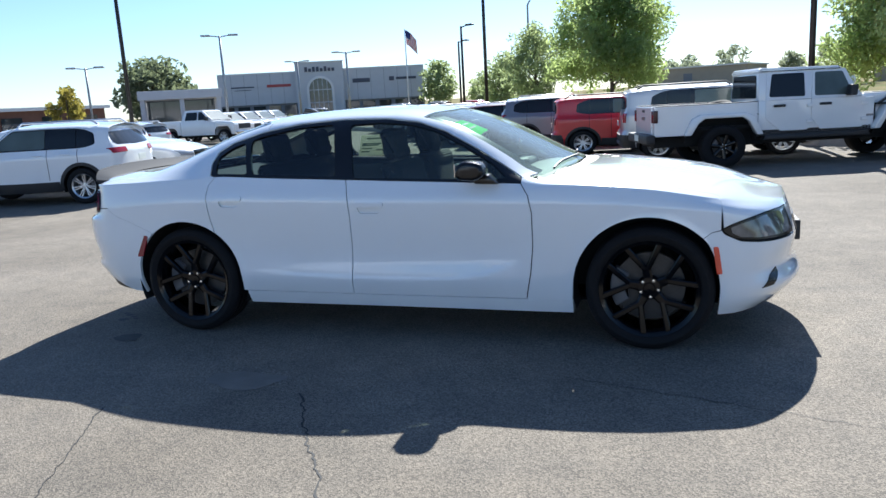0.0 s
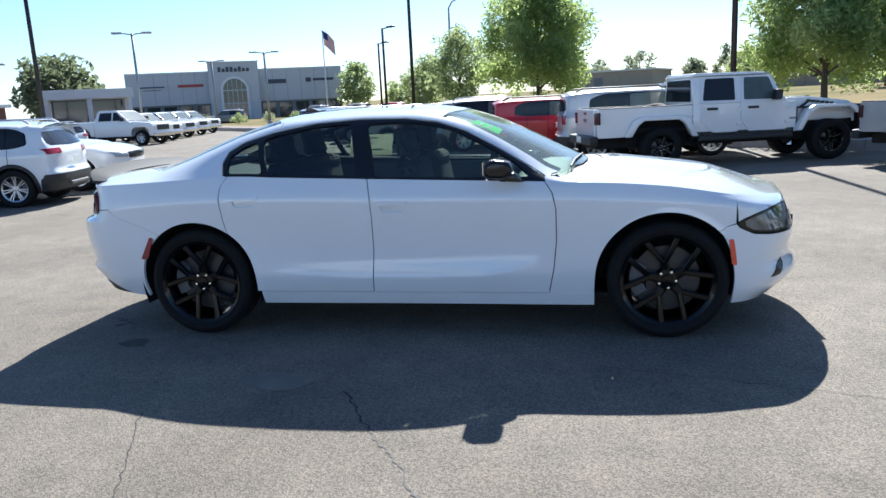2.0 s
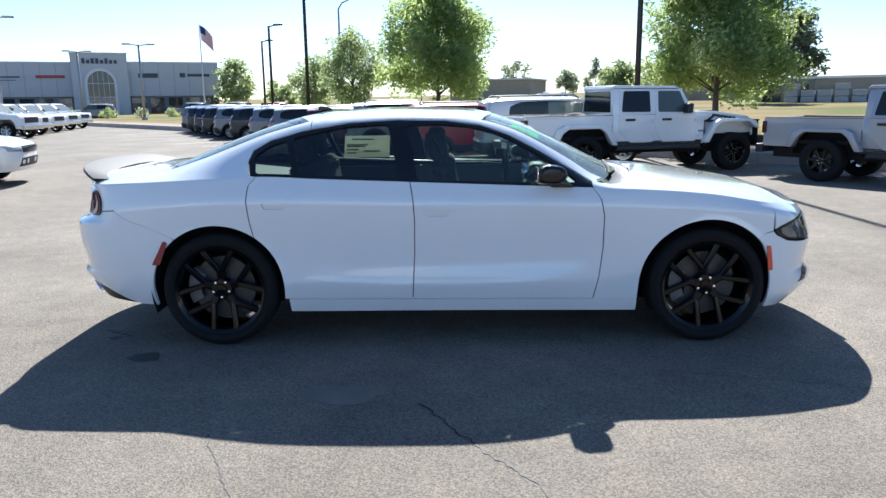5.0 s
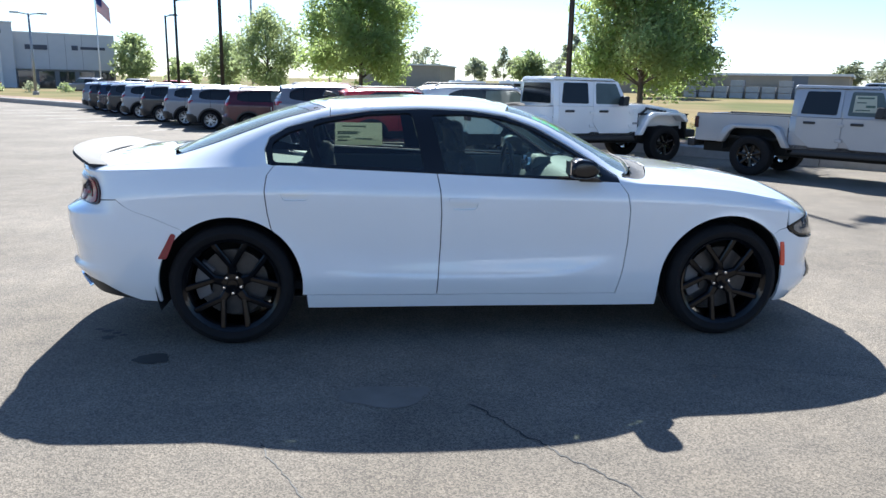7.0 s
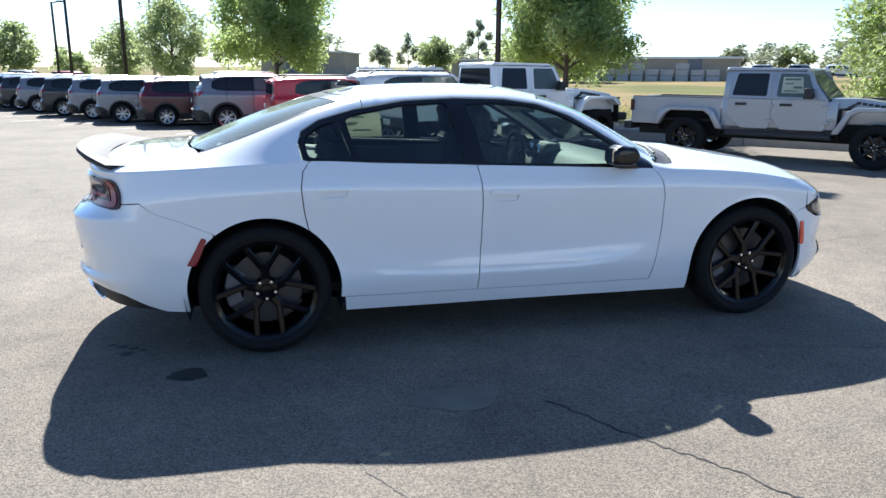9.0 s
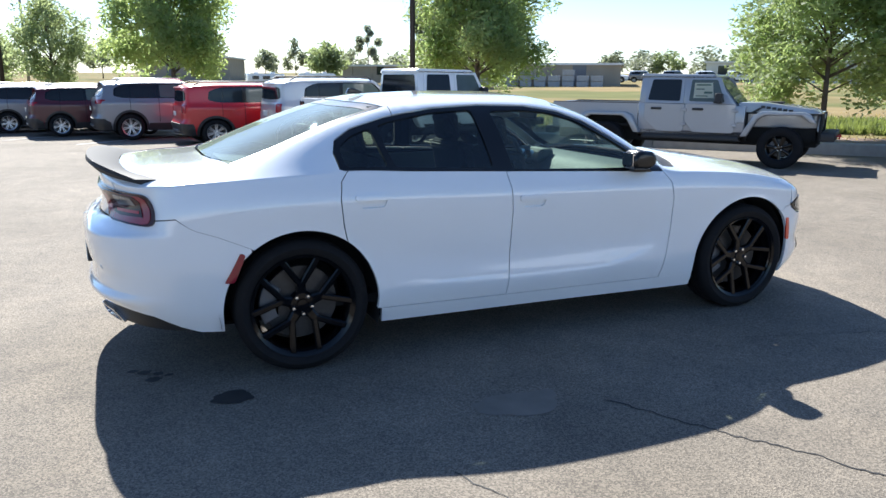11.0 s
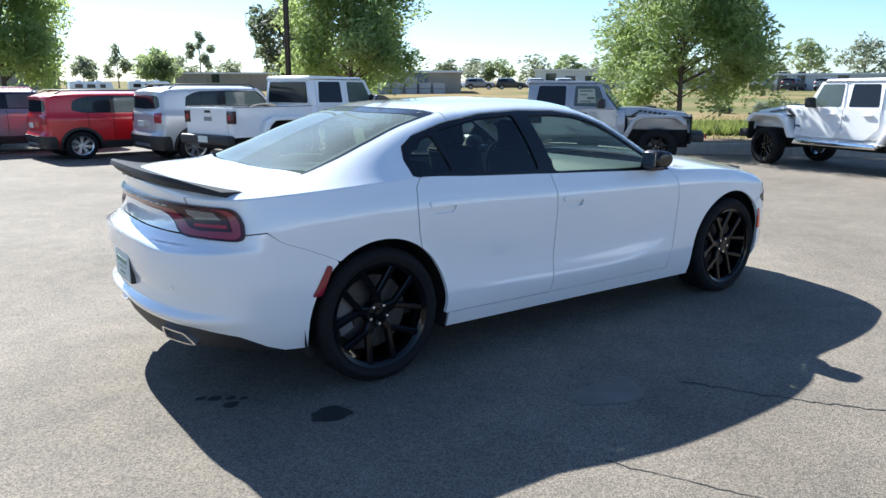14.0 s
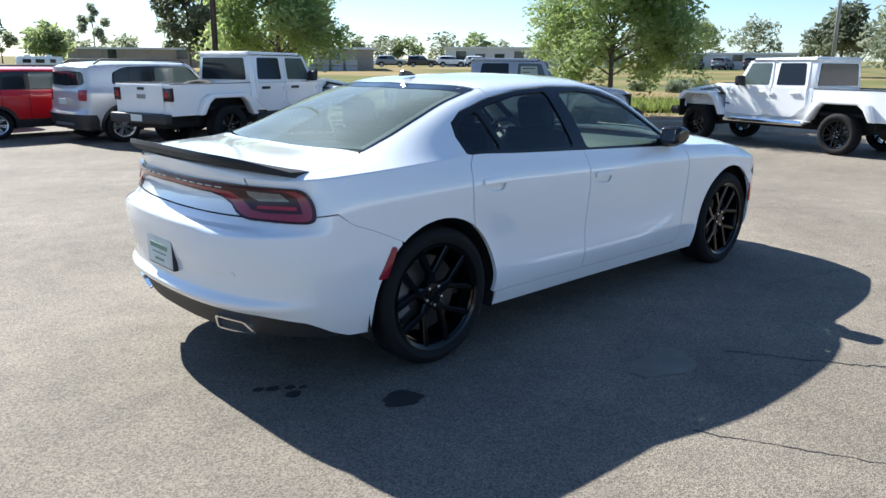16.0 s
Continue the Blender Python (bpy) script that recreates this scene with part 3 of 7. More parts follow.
def build_sedan():
    S = sedan_shell
    car = empty("sedan_car", pose(0, 0, 0), "white four-door sedan with black wheels parked on asphalt", "car")
    ARC, WZ = 0.415, 0.365
    gap = 0.0062
    # side lines, in side view: door cuts, belt and window outline
    cut1 = [(-1.262, 1.075), (-1.305, 1.02), (-1.318, 0.93), (-1.305, 0.80), (-1.288, 0.715)]
    cut2 = [(-0.318, 1.03), (-0.300, 0.93), (-0.292, 0.80), (-0.295, 0.60), (-0.312, 0.295)]
    cut3 = [(0.80, 0.987), (0.845, 0.92), (0.866, 0.82), (0.866, 0.62), (0.848, 0.45), (0.815, 0.285)]
    belt = [(-1.27, 1.075), (-0.9, 1.057), (-0.3, 1.032), (0.3, 1.007), (0.795, 0.988)]
    dlo_top = [(0.83, 0.995), (0.66, 1.10), (0.48, 1.205), (0.30, 1.30), (0.12, 1.362), (-0.1, 1.393), (-0.4, 1.40), (-0.7, 1.385), (-1.0, 1.338), (-1.2, 1.282), (-1.295, 1.225), (-1.318, 1.16), (-1.30, 1.082)]

    def sk(pts):
        return S.side(pts, 6.05)
    def shift(pts, d):
        return [(x + d, z) for x, z in pts]
    def arch_pts(cx, a0, a1, n=26):
        return arc(cx - 0.010, WZ, ARC + 0.008, a0, a1, n) if cx > 0 else arc(cx, WZ, ARC, a0, a1, n)

    for side in (-1, 1):
        # front door
        c2 = S.side(shift(cut2, gap / 2), 5.0)
        c3 = S.side(shift(cut3, -gap / 2), 5.0)
        lp = c2[::-1] + [(x, 5.0) for x in np.linspace(c2[0][0], c3[0][0], 12)[1:-1]] + c3 + S.side([(0.81, 0.292), (-0.30, 0.299)], 5)
        cups = [S.side(rounded([(hx - 0.070, hz - 0.046), (hx + 0.070, hz - 0.046), (hx + 0.088, hz + 0.012), (hx - 0.088, hz + 0.012)], 0.02), 5) for hx, hz in ((-0.155, 0.868), (-1.145, 0.922))]
        door = S.panel("front_door", lp, WHITE, car, "white front door with flush handle", holes=[cups[0]], side=side, thick=0.022, ds=0.035, dk=0.12)
        c1 = S.side(shift(cut1, gap / 2), 5.0)
        c2 = S.side(shift(cut2, -gap / 2), 5.0)
        ra = [p for p in arch_pts(-WB, 53, -8) ]
        lp = c1[::-1] + [(x, 5.0) for x in np.linspace(c1[0][0], c2[0][0], 12)[1:-1]] + c2 + S.side([(-0.316, 0.300), (-1.095, 0.306)], 5) + S.side(ra[::-1], 5)
        rdoor = S.panel("rear_door", lp, WHITE, car, "white rear door", holes=[cups[1]], side=side, thick=0.022, ds=0.035, dk=0.12)
        # sill
        lp = [(x, 0.0) for x in np.linspace(-1.085, 1.09, 30)] + S.side([(1.09, 0.283), (0.8, 0.287), (-0.3, 0.294), (-1.09, 0.301)], 5)
        S.panel("side_sill", lp, WHITE, car, side=side, thick=0.03)
        # front fender
        c3 = S.side(shift(cut3, gap / 2), 5.0)
        fa = arch_pts(WB, 178, 45.4)
        lp = ([(0.80, 5.45)] + c3 + S.side([(0.818, 0.2875), (1.088, 0.284)], 5) + S.side(fa, 5)
              + S.side([(1.86, 0.697), (1.94, 0.712)], 5.2) + [(1.9495, 4.55), (1.944, 4.85), (1.9335, 5.2), (1.86, 5.30), (1.6, 5.40), (1.2, 5.47), (0.95, 5.5)])
        S.panel("front_fender", lp, WHITE, car, "white front fender", side=side, ds=0.04, dk=0.08)
        # quarter panel with the rear pillar
        c1 = S.side(shift(cut1, -gap / 2), 5.0)
        ra = arch_pts(-WB, 54, 127)
        dback = sk([(-0.95, 1.352), (-1.0, 1.342), (-1.2, 1.286), (-1.30, 1.228), (-1.324, 1.16), (-1.306, 1.08), (-1.275, 1.072)])
        lp = (dback + c1 + S.side(ra, 5) + S.side([(-1.79, 0.705), (-1.95, 0.778), (-2.10, 0.8325)], 5)
              + [(-2.2, 4.13), (-2.5, 4.165), (-2.768, 4.155), (-2.768, 5.0), (-2.62, 5.25), (-2.25, 5.44), (-1.97, 5.62), (-1.85, 6.1), (-1.6, 6.12), (-1.3, 6.12), (-1.0, 6.12), (-0.95, 6.1)])
        S.panel("rear_quarter_panel", lp, WHITE, car, "white rear quarter panel and pillar", side=side, ds=0.04, dk=0.07)
        # roof rail and windscreen pillar
        top = sk([(-0.945, 1.354), (-0.7, 1.391), (-0.4, 1.406), (-0.1, 1.399), (0.12, 1.368), (0.30, 1.306), (0.48, 1.211), (0.66, 1.107), (0.83, 1.003)])
        lp = top + [(0.84, 5.85)] + [(x, 6.12) for x in (0.88, 0.84, 0.68, 0.5, 0.32, 0.14, 0.0, -0.2, -0.4, -0.6, -0.86, -0.945)]
        S.panel("roof_rail", lp, WHITE, car, side=side)
        # black window surround with three panes
        outer = sk(dlo_top) + [(x, 5.0 + 0.02) for x in np.linspace(-1.29, 0.82, 40)]
        fz = [(-0.272, 1.042), (-0.30, 1.20), (-0.345, 1.368), (-0.15, 1.374), (0.05, 1.358), (0.23, 1.312), (0.43, 1.211), (0.62, 1.10), (0.715, 1.018), (0.3, 1.024)]
        rz = [(-0.395, 1.055), (-0.42, 1.20), (-0.46, 1.378), (-0.72, 1.364), (-0.98, 1.318), (-1.055, 1.296), (-1.025, 1.18), (-0.99, 1.082)]
        qz = [(-1.03, 1.084), (-1.065, 1.18), (-1.095, 1.286), (-1.2, 1.252), (-1.285, 1.195), (-1.27, 1.092)]
        panes = [sk(rounded(q, 0.03)) for q in (fz, rz, qz)]
        S.panel("window_surround", outer, GLOSS_BLACK, car, "gloss black window surround", holes=panes, side=side, off=-0.004, thick=0.02)
        for q, nm in zip((fz, rz, qz), ("front_window", "rear_window", "quarter_window")):
            S.panel(nm, sk(rounded([(x * 1.0, z) for x, z in q], 0.03)), GLASS if nm[0] == "f" else GLASS_DARK, car, side=side, off=-0.012, thick=0)
        # handles: a recessed cup with a bar across it
        for d, hx, hz in ((door, -0.155, 0.868), (rdoor, -1.145, 0.922)):
            cup = S.side(rounded([(hx - 0.095, hz - 0.056), (hx + 0.095, hz - 0.056), (hx + 0.095, hz + 0.026), (hx - 0.095, hz + 0.026)], 0.02), 5)
            S.panel("handle_cup", cup, WHITE, d, "hollow behind the handle", side=side, off=-0.0140, thick=0)
            bar_ = S.side(rounded([(hx - 0.094, hz - 0.006), (hx + 0.094, hz - 0.006), (hx + 0.096, hz + 0.024), (hx - 0.096, hz + 0.024)], 0.012), 5)
            S.panel("handle", bar_, WHITE, d, "white pull handle", side=side, off=0.012, thick=0.014, ds=0.03)
        # marker lamps
        S.panel("side_marker_lamp", S.side(rounded([(1.878, 0.620), (1.918, 0.620), (1.955, 0.465), (1.912, 0.465)], 0.012), 5), LENS_AMBER, car, "amber front marker lamp", side=side, off=0.006, ds=0.03)
        S.panel("side_marker_lamp", S.side(rounded([(-1.845, 0.688), (-1.818, 0.676), (-1.880, 0.535), (-1.930, 0.535)], 0.012), 5), TAIL_RED, car, "red rear marker lamp", side=side, off=0.006, ds=0.03)
        # front bumper half is part of one bumper below; headlamp
        top_s = [1.955, 1.985, 2.03, 2.12, 2.25, 2.38, 2.55, 2.72]
        up = list(zip(top_s, S.level(top_s, [0.712, 0.722, 0.735, 0.752, 0.766, 0.774, 0.777, 0.772], 5.3)))
        dn_s = [2.72, 2.55, 2.38, 2.25, 2.12, 2.03, 1.98]
        dn = list(zip(dn_s, S.level(dn_s, [0.626, 0.629, 0.635, 0.643, 0.655, 0.671, 0.692], 5.3)))
        lamp = S.panel("headlamp", up + dn, GLOSS_BLACK, car, "smoked headlamp", side=side, off=0.001, thick=0.02)
        lu, ld = [2.02, 2.1, 2.25, 2.45, 2.66], [2.66, 2.45, 2.25, 2.1, 2.03]
        S.panel("lens", list(zip(lu, S.level(lu, [0.722, 0.738, 0.754, 0.766, 0.764], 5.3))) + list(zip(ld, S.level(ld, [0.642, 0.646, 0.654, 0.667, 0.692], 5.3))), LENS_SMOKE, lamp, side=side, off=0.004, thick=0.006)
        # door mirror
        bm = prism(rounded([(0.45, 1.03), (0.57, 1.022), (0.625, 1.065), (0.60, 1.125), (0.49, 1.14), (0.445, 1.10)], 0.04), side * 0.925, side * 1.065, "y", 0.022, 3)
        mir = part("door_mirror", bm, GLOSS_BLACK, car, "gloss black door mirror", angle=50)
        part("mirror_arm", prism([(0.53, 0.995), (0.68, 0.99), (0.62, 1.05), (0.53, 1.05)], side * 0.86, side * 0.95, "y", 0.01), GLOSS_BLACK, mir, angle=40)
        part("mirror_glass", box(0.442, 0.447, side * 0.95, side * 1.05, 1.048, 1.122, 0.0), CHROME, mir)
        # wheel wells and wheels
        for cx in (-WB, WB):
            w = 0.42
            bm = bmesh.new()
            rows = []
            for y in ((0.85 if cx > 0 else 0.90), 0.60):
                rows.append([bm.verts.new((x, side * y, z)) for x, z in arc(cx - (0.010 if cx > 0 else 0), WZ, ARC + 0.020, 200, -20, 24)])
            for i in range(24):
                bm.faces.new((rows[0][i], rows[0][i + 1], rows[1][i + 1], rows[1][i]))
            bm.faces.new(rows[1])
            part("wheel_arch_liner", bm, UNDER, car, "black wheel arch liner")
            wheel(0.362, 0.245, 0.279, "y", WHEEL_BLACK, car, pose(cx, side * 0.795, 0.362, 0, -8 if cx > 0 else -2, 0), side, 5, "gloss black alloy rim")

    # inner skin, seen as the dark joints between panels
    for side in (-1, 1):
        fa, ra = arch_pts(WB, 178, 2), arch_pts(-WB, 2, 178)
        lp = ([(x, 0.3) for x in (-1.09, -0.5, 0, 0.5, 1.09)] + S.side(fa, 5) + [(2.02, 0.6), (2.5, 0.8), (2.9, 0.8), (2.9, 4.4), (2.2, 4.4), (1.94, 4.4), (1.86, 5.0)]
              + [(x, 5.4) for x in (1.6, 1.2, 0.9)] + [(0.8, 5.0), (0, 4.95), (-0.8, 4.95), (-1.28, 4.95), (-1.5, 5.3), (-1.9, 5.4), (-2.3, 5.2), (-3.1, 4.8), (-3.1, 0.6), (-2.5, 0.6), (-1.96, 0.5)] + S.side(ra[::-1], 5))
        S.panel("inner_skin", lp, UNDER, car, side=side, off=-0.024, thick=0)
        S.panel("fender_flange", [(1.915, 4.5), (1.985, 4.5), (1.975, 5.25), (1.90, 5.25)], WHITE, car, side=side, off=-0.001, thick=0, ds=0.02, dk=0.08)

    # roof, glass, bonnet, boot lid: both halves in one mesh
    kx = lambda k, xs: [(x, k) for x in xs]
    roof = kx(6.125, np.linspace(-0.97, 0.13, 14)) + [(0.16, 6.6), (0.19, 7.0), (0.215, 7.5), (0.22, 8.0)] + [(-1.10, 8.0), (-1.09, 7.5), (-1.06, 7.0), (-1.02, 6.6)]
    S.panel("roof_panel", roof, WHITE, car, "white roof panel", both=True)
    ws = [(0.15, 6.13)] + kx(6.13, (0.32, 0.5, 0.68, 0.84, 0.90)) + [(0.97, 6.6), (1.03, 7.0), (1.06, 7.5), (1.07, 8.0), (0.225, 8.0), (0.22, 7.5), (0.195, 7.0), (0.17, 6.6)]
    S.panel("windscreen", ws, GLASS_SCREEN, car, "clear windscreen", both=True, off=-0.006, thick=0.004)
    # Edge band made wider than the thin real one, to stop sun passing through.
    for sd in (-1, 1):
        S.panel("screen_sun_band", [(x, 6.13) for x in np.linspace(0.155, 0.88, 12)] + [(x, 6.37) for x in np.linspace(0.90, 0.175, 12)], GLOSS_BLACK, car, "black windscreen edge band, widened to stop sun", side=sd, off=-0.009, thick=0)
    # Unseen strips added behind the rear glass edge, blocking a leak of sunlight.
    for sd in (-1, 1):
        S.panel("pillar_sun_stop", [(x, 6.10) for x in np.linspace(-0.99, -1.78, 12)] + [(x, 6.36) for x in np.linspace(-1.80, -1.01, 12)], HEADLINER, car, "pale panel added inside the rear pillar to stop sun", side=sd, off=-0.016, thick=0)
    rg = [(-0.98, 6.13)] + [(-1.03, 6.6), (-1.07, 7.0), (-1.10, 7.5), (-1.11, 8.0), (-1.93, 8.0), (-1.925, 7.5), (-1.90, 7.0), (-1.86, 6.6), (-1.80, 6.13), (-1.6, 6.13), (-1.3, 6.13)]
    S.panel("rear_windscreen", rg, GLASS_REAR, car, "tinted rear windscreen with dust and sky sheen in its colour", both=True, off=-0.006, thick=0.004)
    band = [(-0.975, 6.125), (-1.025, 6.6), (-1.065, 7.0), (-1.095, 7.5), (-1.105, 8.0), (-1.20, 8.0), (-1.19, 7.5), (-1.155, 7.0), (-1.11, 6.6), (-1.06, 6.125)]
    S.panel("glass_band", band, GLOSS_BLACK, car, "black glass edge band", both=True, off=-0.004, thick=0)
    for sd in (-1, 1):
        S.panel("glass_edge", [(x, 6.10) for x in np.linspace(-1.0, -1.84, 12)] + [(x, 6.17) for x in np.linspace(-1.84, -1.0, 12)], GLOSS_BLACK, car, side=sd, off=0.001, thick=0.01)
    cowl = [(0.87, 6.0), (0.93, 6.1), (0.985, 6.6), (1.04, 7.0), (1.07, 7.5), (1.075, 8.0), (1.17, 8.0), (1.16, 7.5), (1.13, 7.0), (1.06, 6.4), (0.99, 5.9), (0.93, 5.7)]
    S.panel("cowl_panel", cowl, BLACK_PLASTIC, car, "black plastic cowl below the windscreen", both=True, off=-0.012)
    hood = [(0.80, 5.46), (0.95, 5.51), (1.2, 5.48), (1.6, 5.41), (1.86, 5.31), (1.935, 5.21), (1.9455, 4.86), (1.9505, 4.56)] + list(zip([1.965, 2.02, 2.12, 2.25, 2.38, 2.53, 2.8, 3.1699], S.level([1.965, 2.02, 2.12, 2.25, 2.38, 2.53, 2.8, 3.1699], [0.722, 0.739, 0.757, 0.771, 0.780, 0.781, 0.779, 0.775], 5.3))) + [(3.1699, 8.0), (1.175, 8.0), (1.165, 7.5), (1.135, 7.0), (1.065, 6.4), (0.995, 5.88), (0.92, 5.66)]
    S.panel("bonnet", hood, WHITE, car, "white bonnet", both=True)
    boot = [(-1.965, 5.66), (-2.25, 5.465), (-2.625, 5.28), (-2.778, 5.0), (-2.778, 4.165), (-3.0, 4.16), (-3.2, 4.15), (-3.2999, 4.15), (-3.2999, 8.0), (-1.945, 8.0), (-1.94, 7.5), (-1.915, 7.0), (-1.88, 6.6), (-1.85, 6.15), (-1.88, 5.95)]
    S.panel("boot_lid", boot, WHITE, car, "white boot lid", both=True, dk=0.1)
    rb = ([(-1.935, 0.05)] + S.side(arch_pts(-WB, 186, 129) + [(-1.79, 0.7032), (-1.95, 0.7762), (-2.10, 0.8307)], 5) + [(-2.2, 4.10), (-2.5, 4.135), (-2.78, 4.125), (-3.0, 4.13), (-3.2, 4.12), (-3.2999, 4.12), (-3.2999, 1.05), (-3.0, 1.05), (-2.65, 1.0), (-2.4, 0.75), (-2.2, 0.25), (-2.05, 0.02)])
    S.panel("rear_bumper", rb, WHITE, car, "white rear bumper", side=-1, thick=0.02, dk=0.12)
    S.panel("rear_bumper", rb, WHITE, car, "white rear bumper", side=1, thick=0.02, dk=0.12)
    val = [(-2.1, 0.0), (-2.25, 0.22), (-2.42, 0.72), (-2.66, 0.97), (-3.0, 1.02), (-3.2999, 1.02), (-3.2999, 0.0)]
    S.panel("rear_valance", val, BLACK_PLASTIC, car, "black plastic rear valance", both=True, off=-0.008, thick=0.02)
    fb = ([(1.935, 0.03)] + S.side(arch_pts(WB, -6, 45) + [(1.86, 0.694), (1.945, 0.706)], 5) + list(zip([1.97, 2.1, 2.25, 2.38, 2.55, 2.725, 2.735, 2.85, 3.1699], S.level([1.97, 2.1, 2.25, 2.38, 2.55, 2.725, 2.735, 2.85, 3.1699], [0.684, 0.642, 0.627, 0.619, 0.613, 0.610, 0.772, 0.770, 0.77], 5.3))) + [(3.1699, 0.0), (2.6, 0.0), (2.1, 0.0)])
    for side in (-1, 1):
        S.panel("front_bumper", fb, WHITE, car, "white front bumper", side=side, thick=0.02)
        S.panel("fog_slot", [(2.26, 1.50), (2.36, 1.98), (2.47, 2.25), (2.47, 2.02), (2.36, 1.55)], GLOSS_BLACK, car, side=side, off=0.004, thick=0.01)
    S.panel("grille", [(min(s, 3.1699), k) for s, k in S.end([(0.0, 0.60), (0.34, 0.61), (0.36, 0.70), (0.0, 0.705)], 1)], GLOSS_BLACK, car, "black front grille", both=True, off=0.002, thick=0.004)
    part("plate_holder", box(2.34, 2.422, -0.15, 0.15, 0.51, 0.635, 0.006), BLACK_PLASTIC, car, "black front plate holder")
    # tail lamp bar: dark lens with a red racetrack outline
    def lamp_shape(name, pts, mat, par, off, label="", side=None, thick=0.014):
        q = [(max(s_, -3.2999), k_) for s_, k_ in S.end(pts, -1)]
        return S.panel(name, q, mat, par, label, both=side is None, side=side or -1, off=off, thick=thick)
    def racetrack(inset):
        e = inset
        tip = rounded([(0.56, 1.000 - e), (0.835 - e, 0.992 - e), (0.874 - e, 0.93), (0.893 - 1.2 * e, 0.838 + e), (0.60 + 0.5 * e, 0.842 + e)], 0.035, 4)
        tip = [p for p in tip if p[0] > 0.625]
        return [(0.0, 0.995 - e), (0.45, 0.998 - e)] + tip + [(0.60 + 0.6 * e, 0.846 + e), (0.55 + 0.6 * e, 0.868 + e), (0.51 + 0.5 * e, 0.902 + e), (0.45 + 0.4 * e, 0.928 + e), (0.37, 0.940 + e), (0.0, 0.944 + e)]
    tl = lamp_shape("tail_lamp_bar", racetrack(0.0), LENS_DARK, car, 0.012, "full-width racetrack tail lamp with a dark rim")
    lamp_shape("red_lens", racetrack(0.010), TAIL_RED, tl, 0.0165, "red racetrack lens", thick=0.005)
    for sd in (-1, 1):
        lamp_shape("dark_lens", [(0.0, 0.984), (0.46, 0.986), (0.62, 0.988), (0.77, 0.978), (0.815, 0.955), (0.846, 0.882), (0.70, 0.876), (0.635, 0.886), (0.58, 0.928), (0.51, 0.962), (0.40, 0.968), (0.0, 0.970)], LENS_DARK, tl, 0.0205, "smoked dark lens", side=sd, thick=0.004)
        lamp_shape("reverse_lens", [(0.60, 0.976), (0.755, 0.970), (0.795, 0.935), (0.665, 0.928), (0.615, 0.950)], LENS_SMOKE, tl, 0.0235, "grey reversing lens", side=sd, thick=0.003)
        lamp_shape("light_tube", [(0.66, 0.908), (0.822, 0.912), (0.827, 0.896), (0.66, 0.893)], LENS_RED, tl, 0.0235, side=sd, thick=0.003)
        for i in range(6):
            lamp_shape("lamp_cell", [(0.06 + 0.07 * i, 0.982), (0.105 + 0.07 * i, 0.982), (0.105 + 0.07 * i, 0.976), (0.06 + 0.07 * i, 0.976)], LENS_CLEAR, tl, 0.0235, side=sd, thick=0.003)
    for sd in (-1, 1):
        dot = S.end([(0.60 + 0.011 * math.cos(a), 0.60 + 0.011 * math.sin(a)) for a in np.linspace(0, 2 * math.pi, 14)[:-1]], -1)
        S.panel("parking_sensor", dot, WHITE, car, "small round parking sensor", side=sd, off=0.003, thick=0.003)
    # boot spoiler
    bm = bmesh.new()
    rows = []
    for i in range(25):
        v = -1 + 2 * i / 24
        y = v * 0.80
        sweep = -0.10 * (1 - abs(v) ** 2.2)
        h = 1.0 - 0.75 * max(0, (abs(v) - 0.7) / 0.3) ** 1.5
        xb = -2.36 + sweep - 0.05 * h + 0.10 * abs(v) ** 4
        zb = 1.048 + 0.035 * (1 - v * v)
        rows.append([bm.verts.new(p) for p in ((xb + 0.135, y, zb + 0.004), (xb + 0.07, y, zb + 0.024 * h + 0.006), (xb - 0.03, y, zb + 0.054 * h + 0.004), (xb - 0.036, y, zb + 0.044 * h - 0.006), (xb - 0.005, y, zb + 0.018 * h - 0.014), (xb + 0.10, y, zb - 0.02))])
    for a, b in zip(rows, rows[1:]):
        for j in range(6):
            bm.faces.new((a[j], a[(j + 1) % 6], b[(j + 1) % 6], b[j]))
    bm.faces.new(rows[0])
    bm.faces.new(list(reversed(rows[-1])))
    part("boot_spoiler", bm, SPOILER, car, "satin black boot spoiler", angle=35)
    # plate, exhausts, badges, aerial
    pl = part("licence_plate", box(-2.587, -2.577, -0.145, 0.145, 0.54, 0.685, 0.004), PLATE, car, "pale dealer plate in a dark frame")
    part("plate_frame", box(-2.583, -2.549, -0.153, 0.153, 0.532, 0.693, 0.004), BLACK_PLASTIC, pl)
    for z0, z1, hw in ((0.625, 0.650, 0.10), (0.565, 0.577, 0.05), (0.60, 0.606, 0.08)):
        part("plate_mark", box(-2.5895, -2.587, -hw, hw, z0, z1), PLATE_GREEN, pl)
    for sd in (-1, 1):
        out = S.end(rounded([(0.40, 0.30), (0.63, 0.30), (0.60, 0.372), (0.43, 0.378)], 0.02), -1)
        inn = S.end(rounded([(0.415, 0.309), (0.612, 0.309), (0.588, 0.363), (0.442, 0.368)], 0.015), -1)
        tip = S.panel("exhaust_tip", out, CHROME, car, "bright trapezoid exhaust tip", holes=[inn], side=sd, off=0.012, thick=0.05)
        S.panel("tip_bore", inn, UNDER, tip, side=sd, off=-0.012, thick=0)
    bm = prism([(-1.02, 1.455), (-0.90, 1.46), (-0.95, 1.483), (-1.00, 1.49)], -0.02, 0.02, "y", 0.006)
    part("roof_aerial", bm, GLOSS_BLACK, car, "black roof aerial")
    # underbody
    part("underbody", box(-2.2, 2.02, -0.60, 0.60, 0.20, 0.34, 0.03), UNDER, car, "dark underbody")
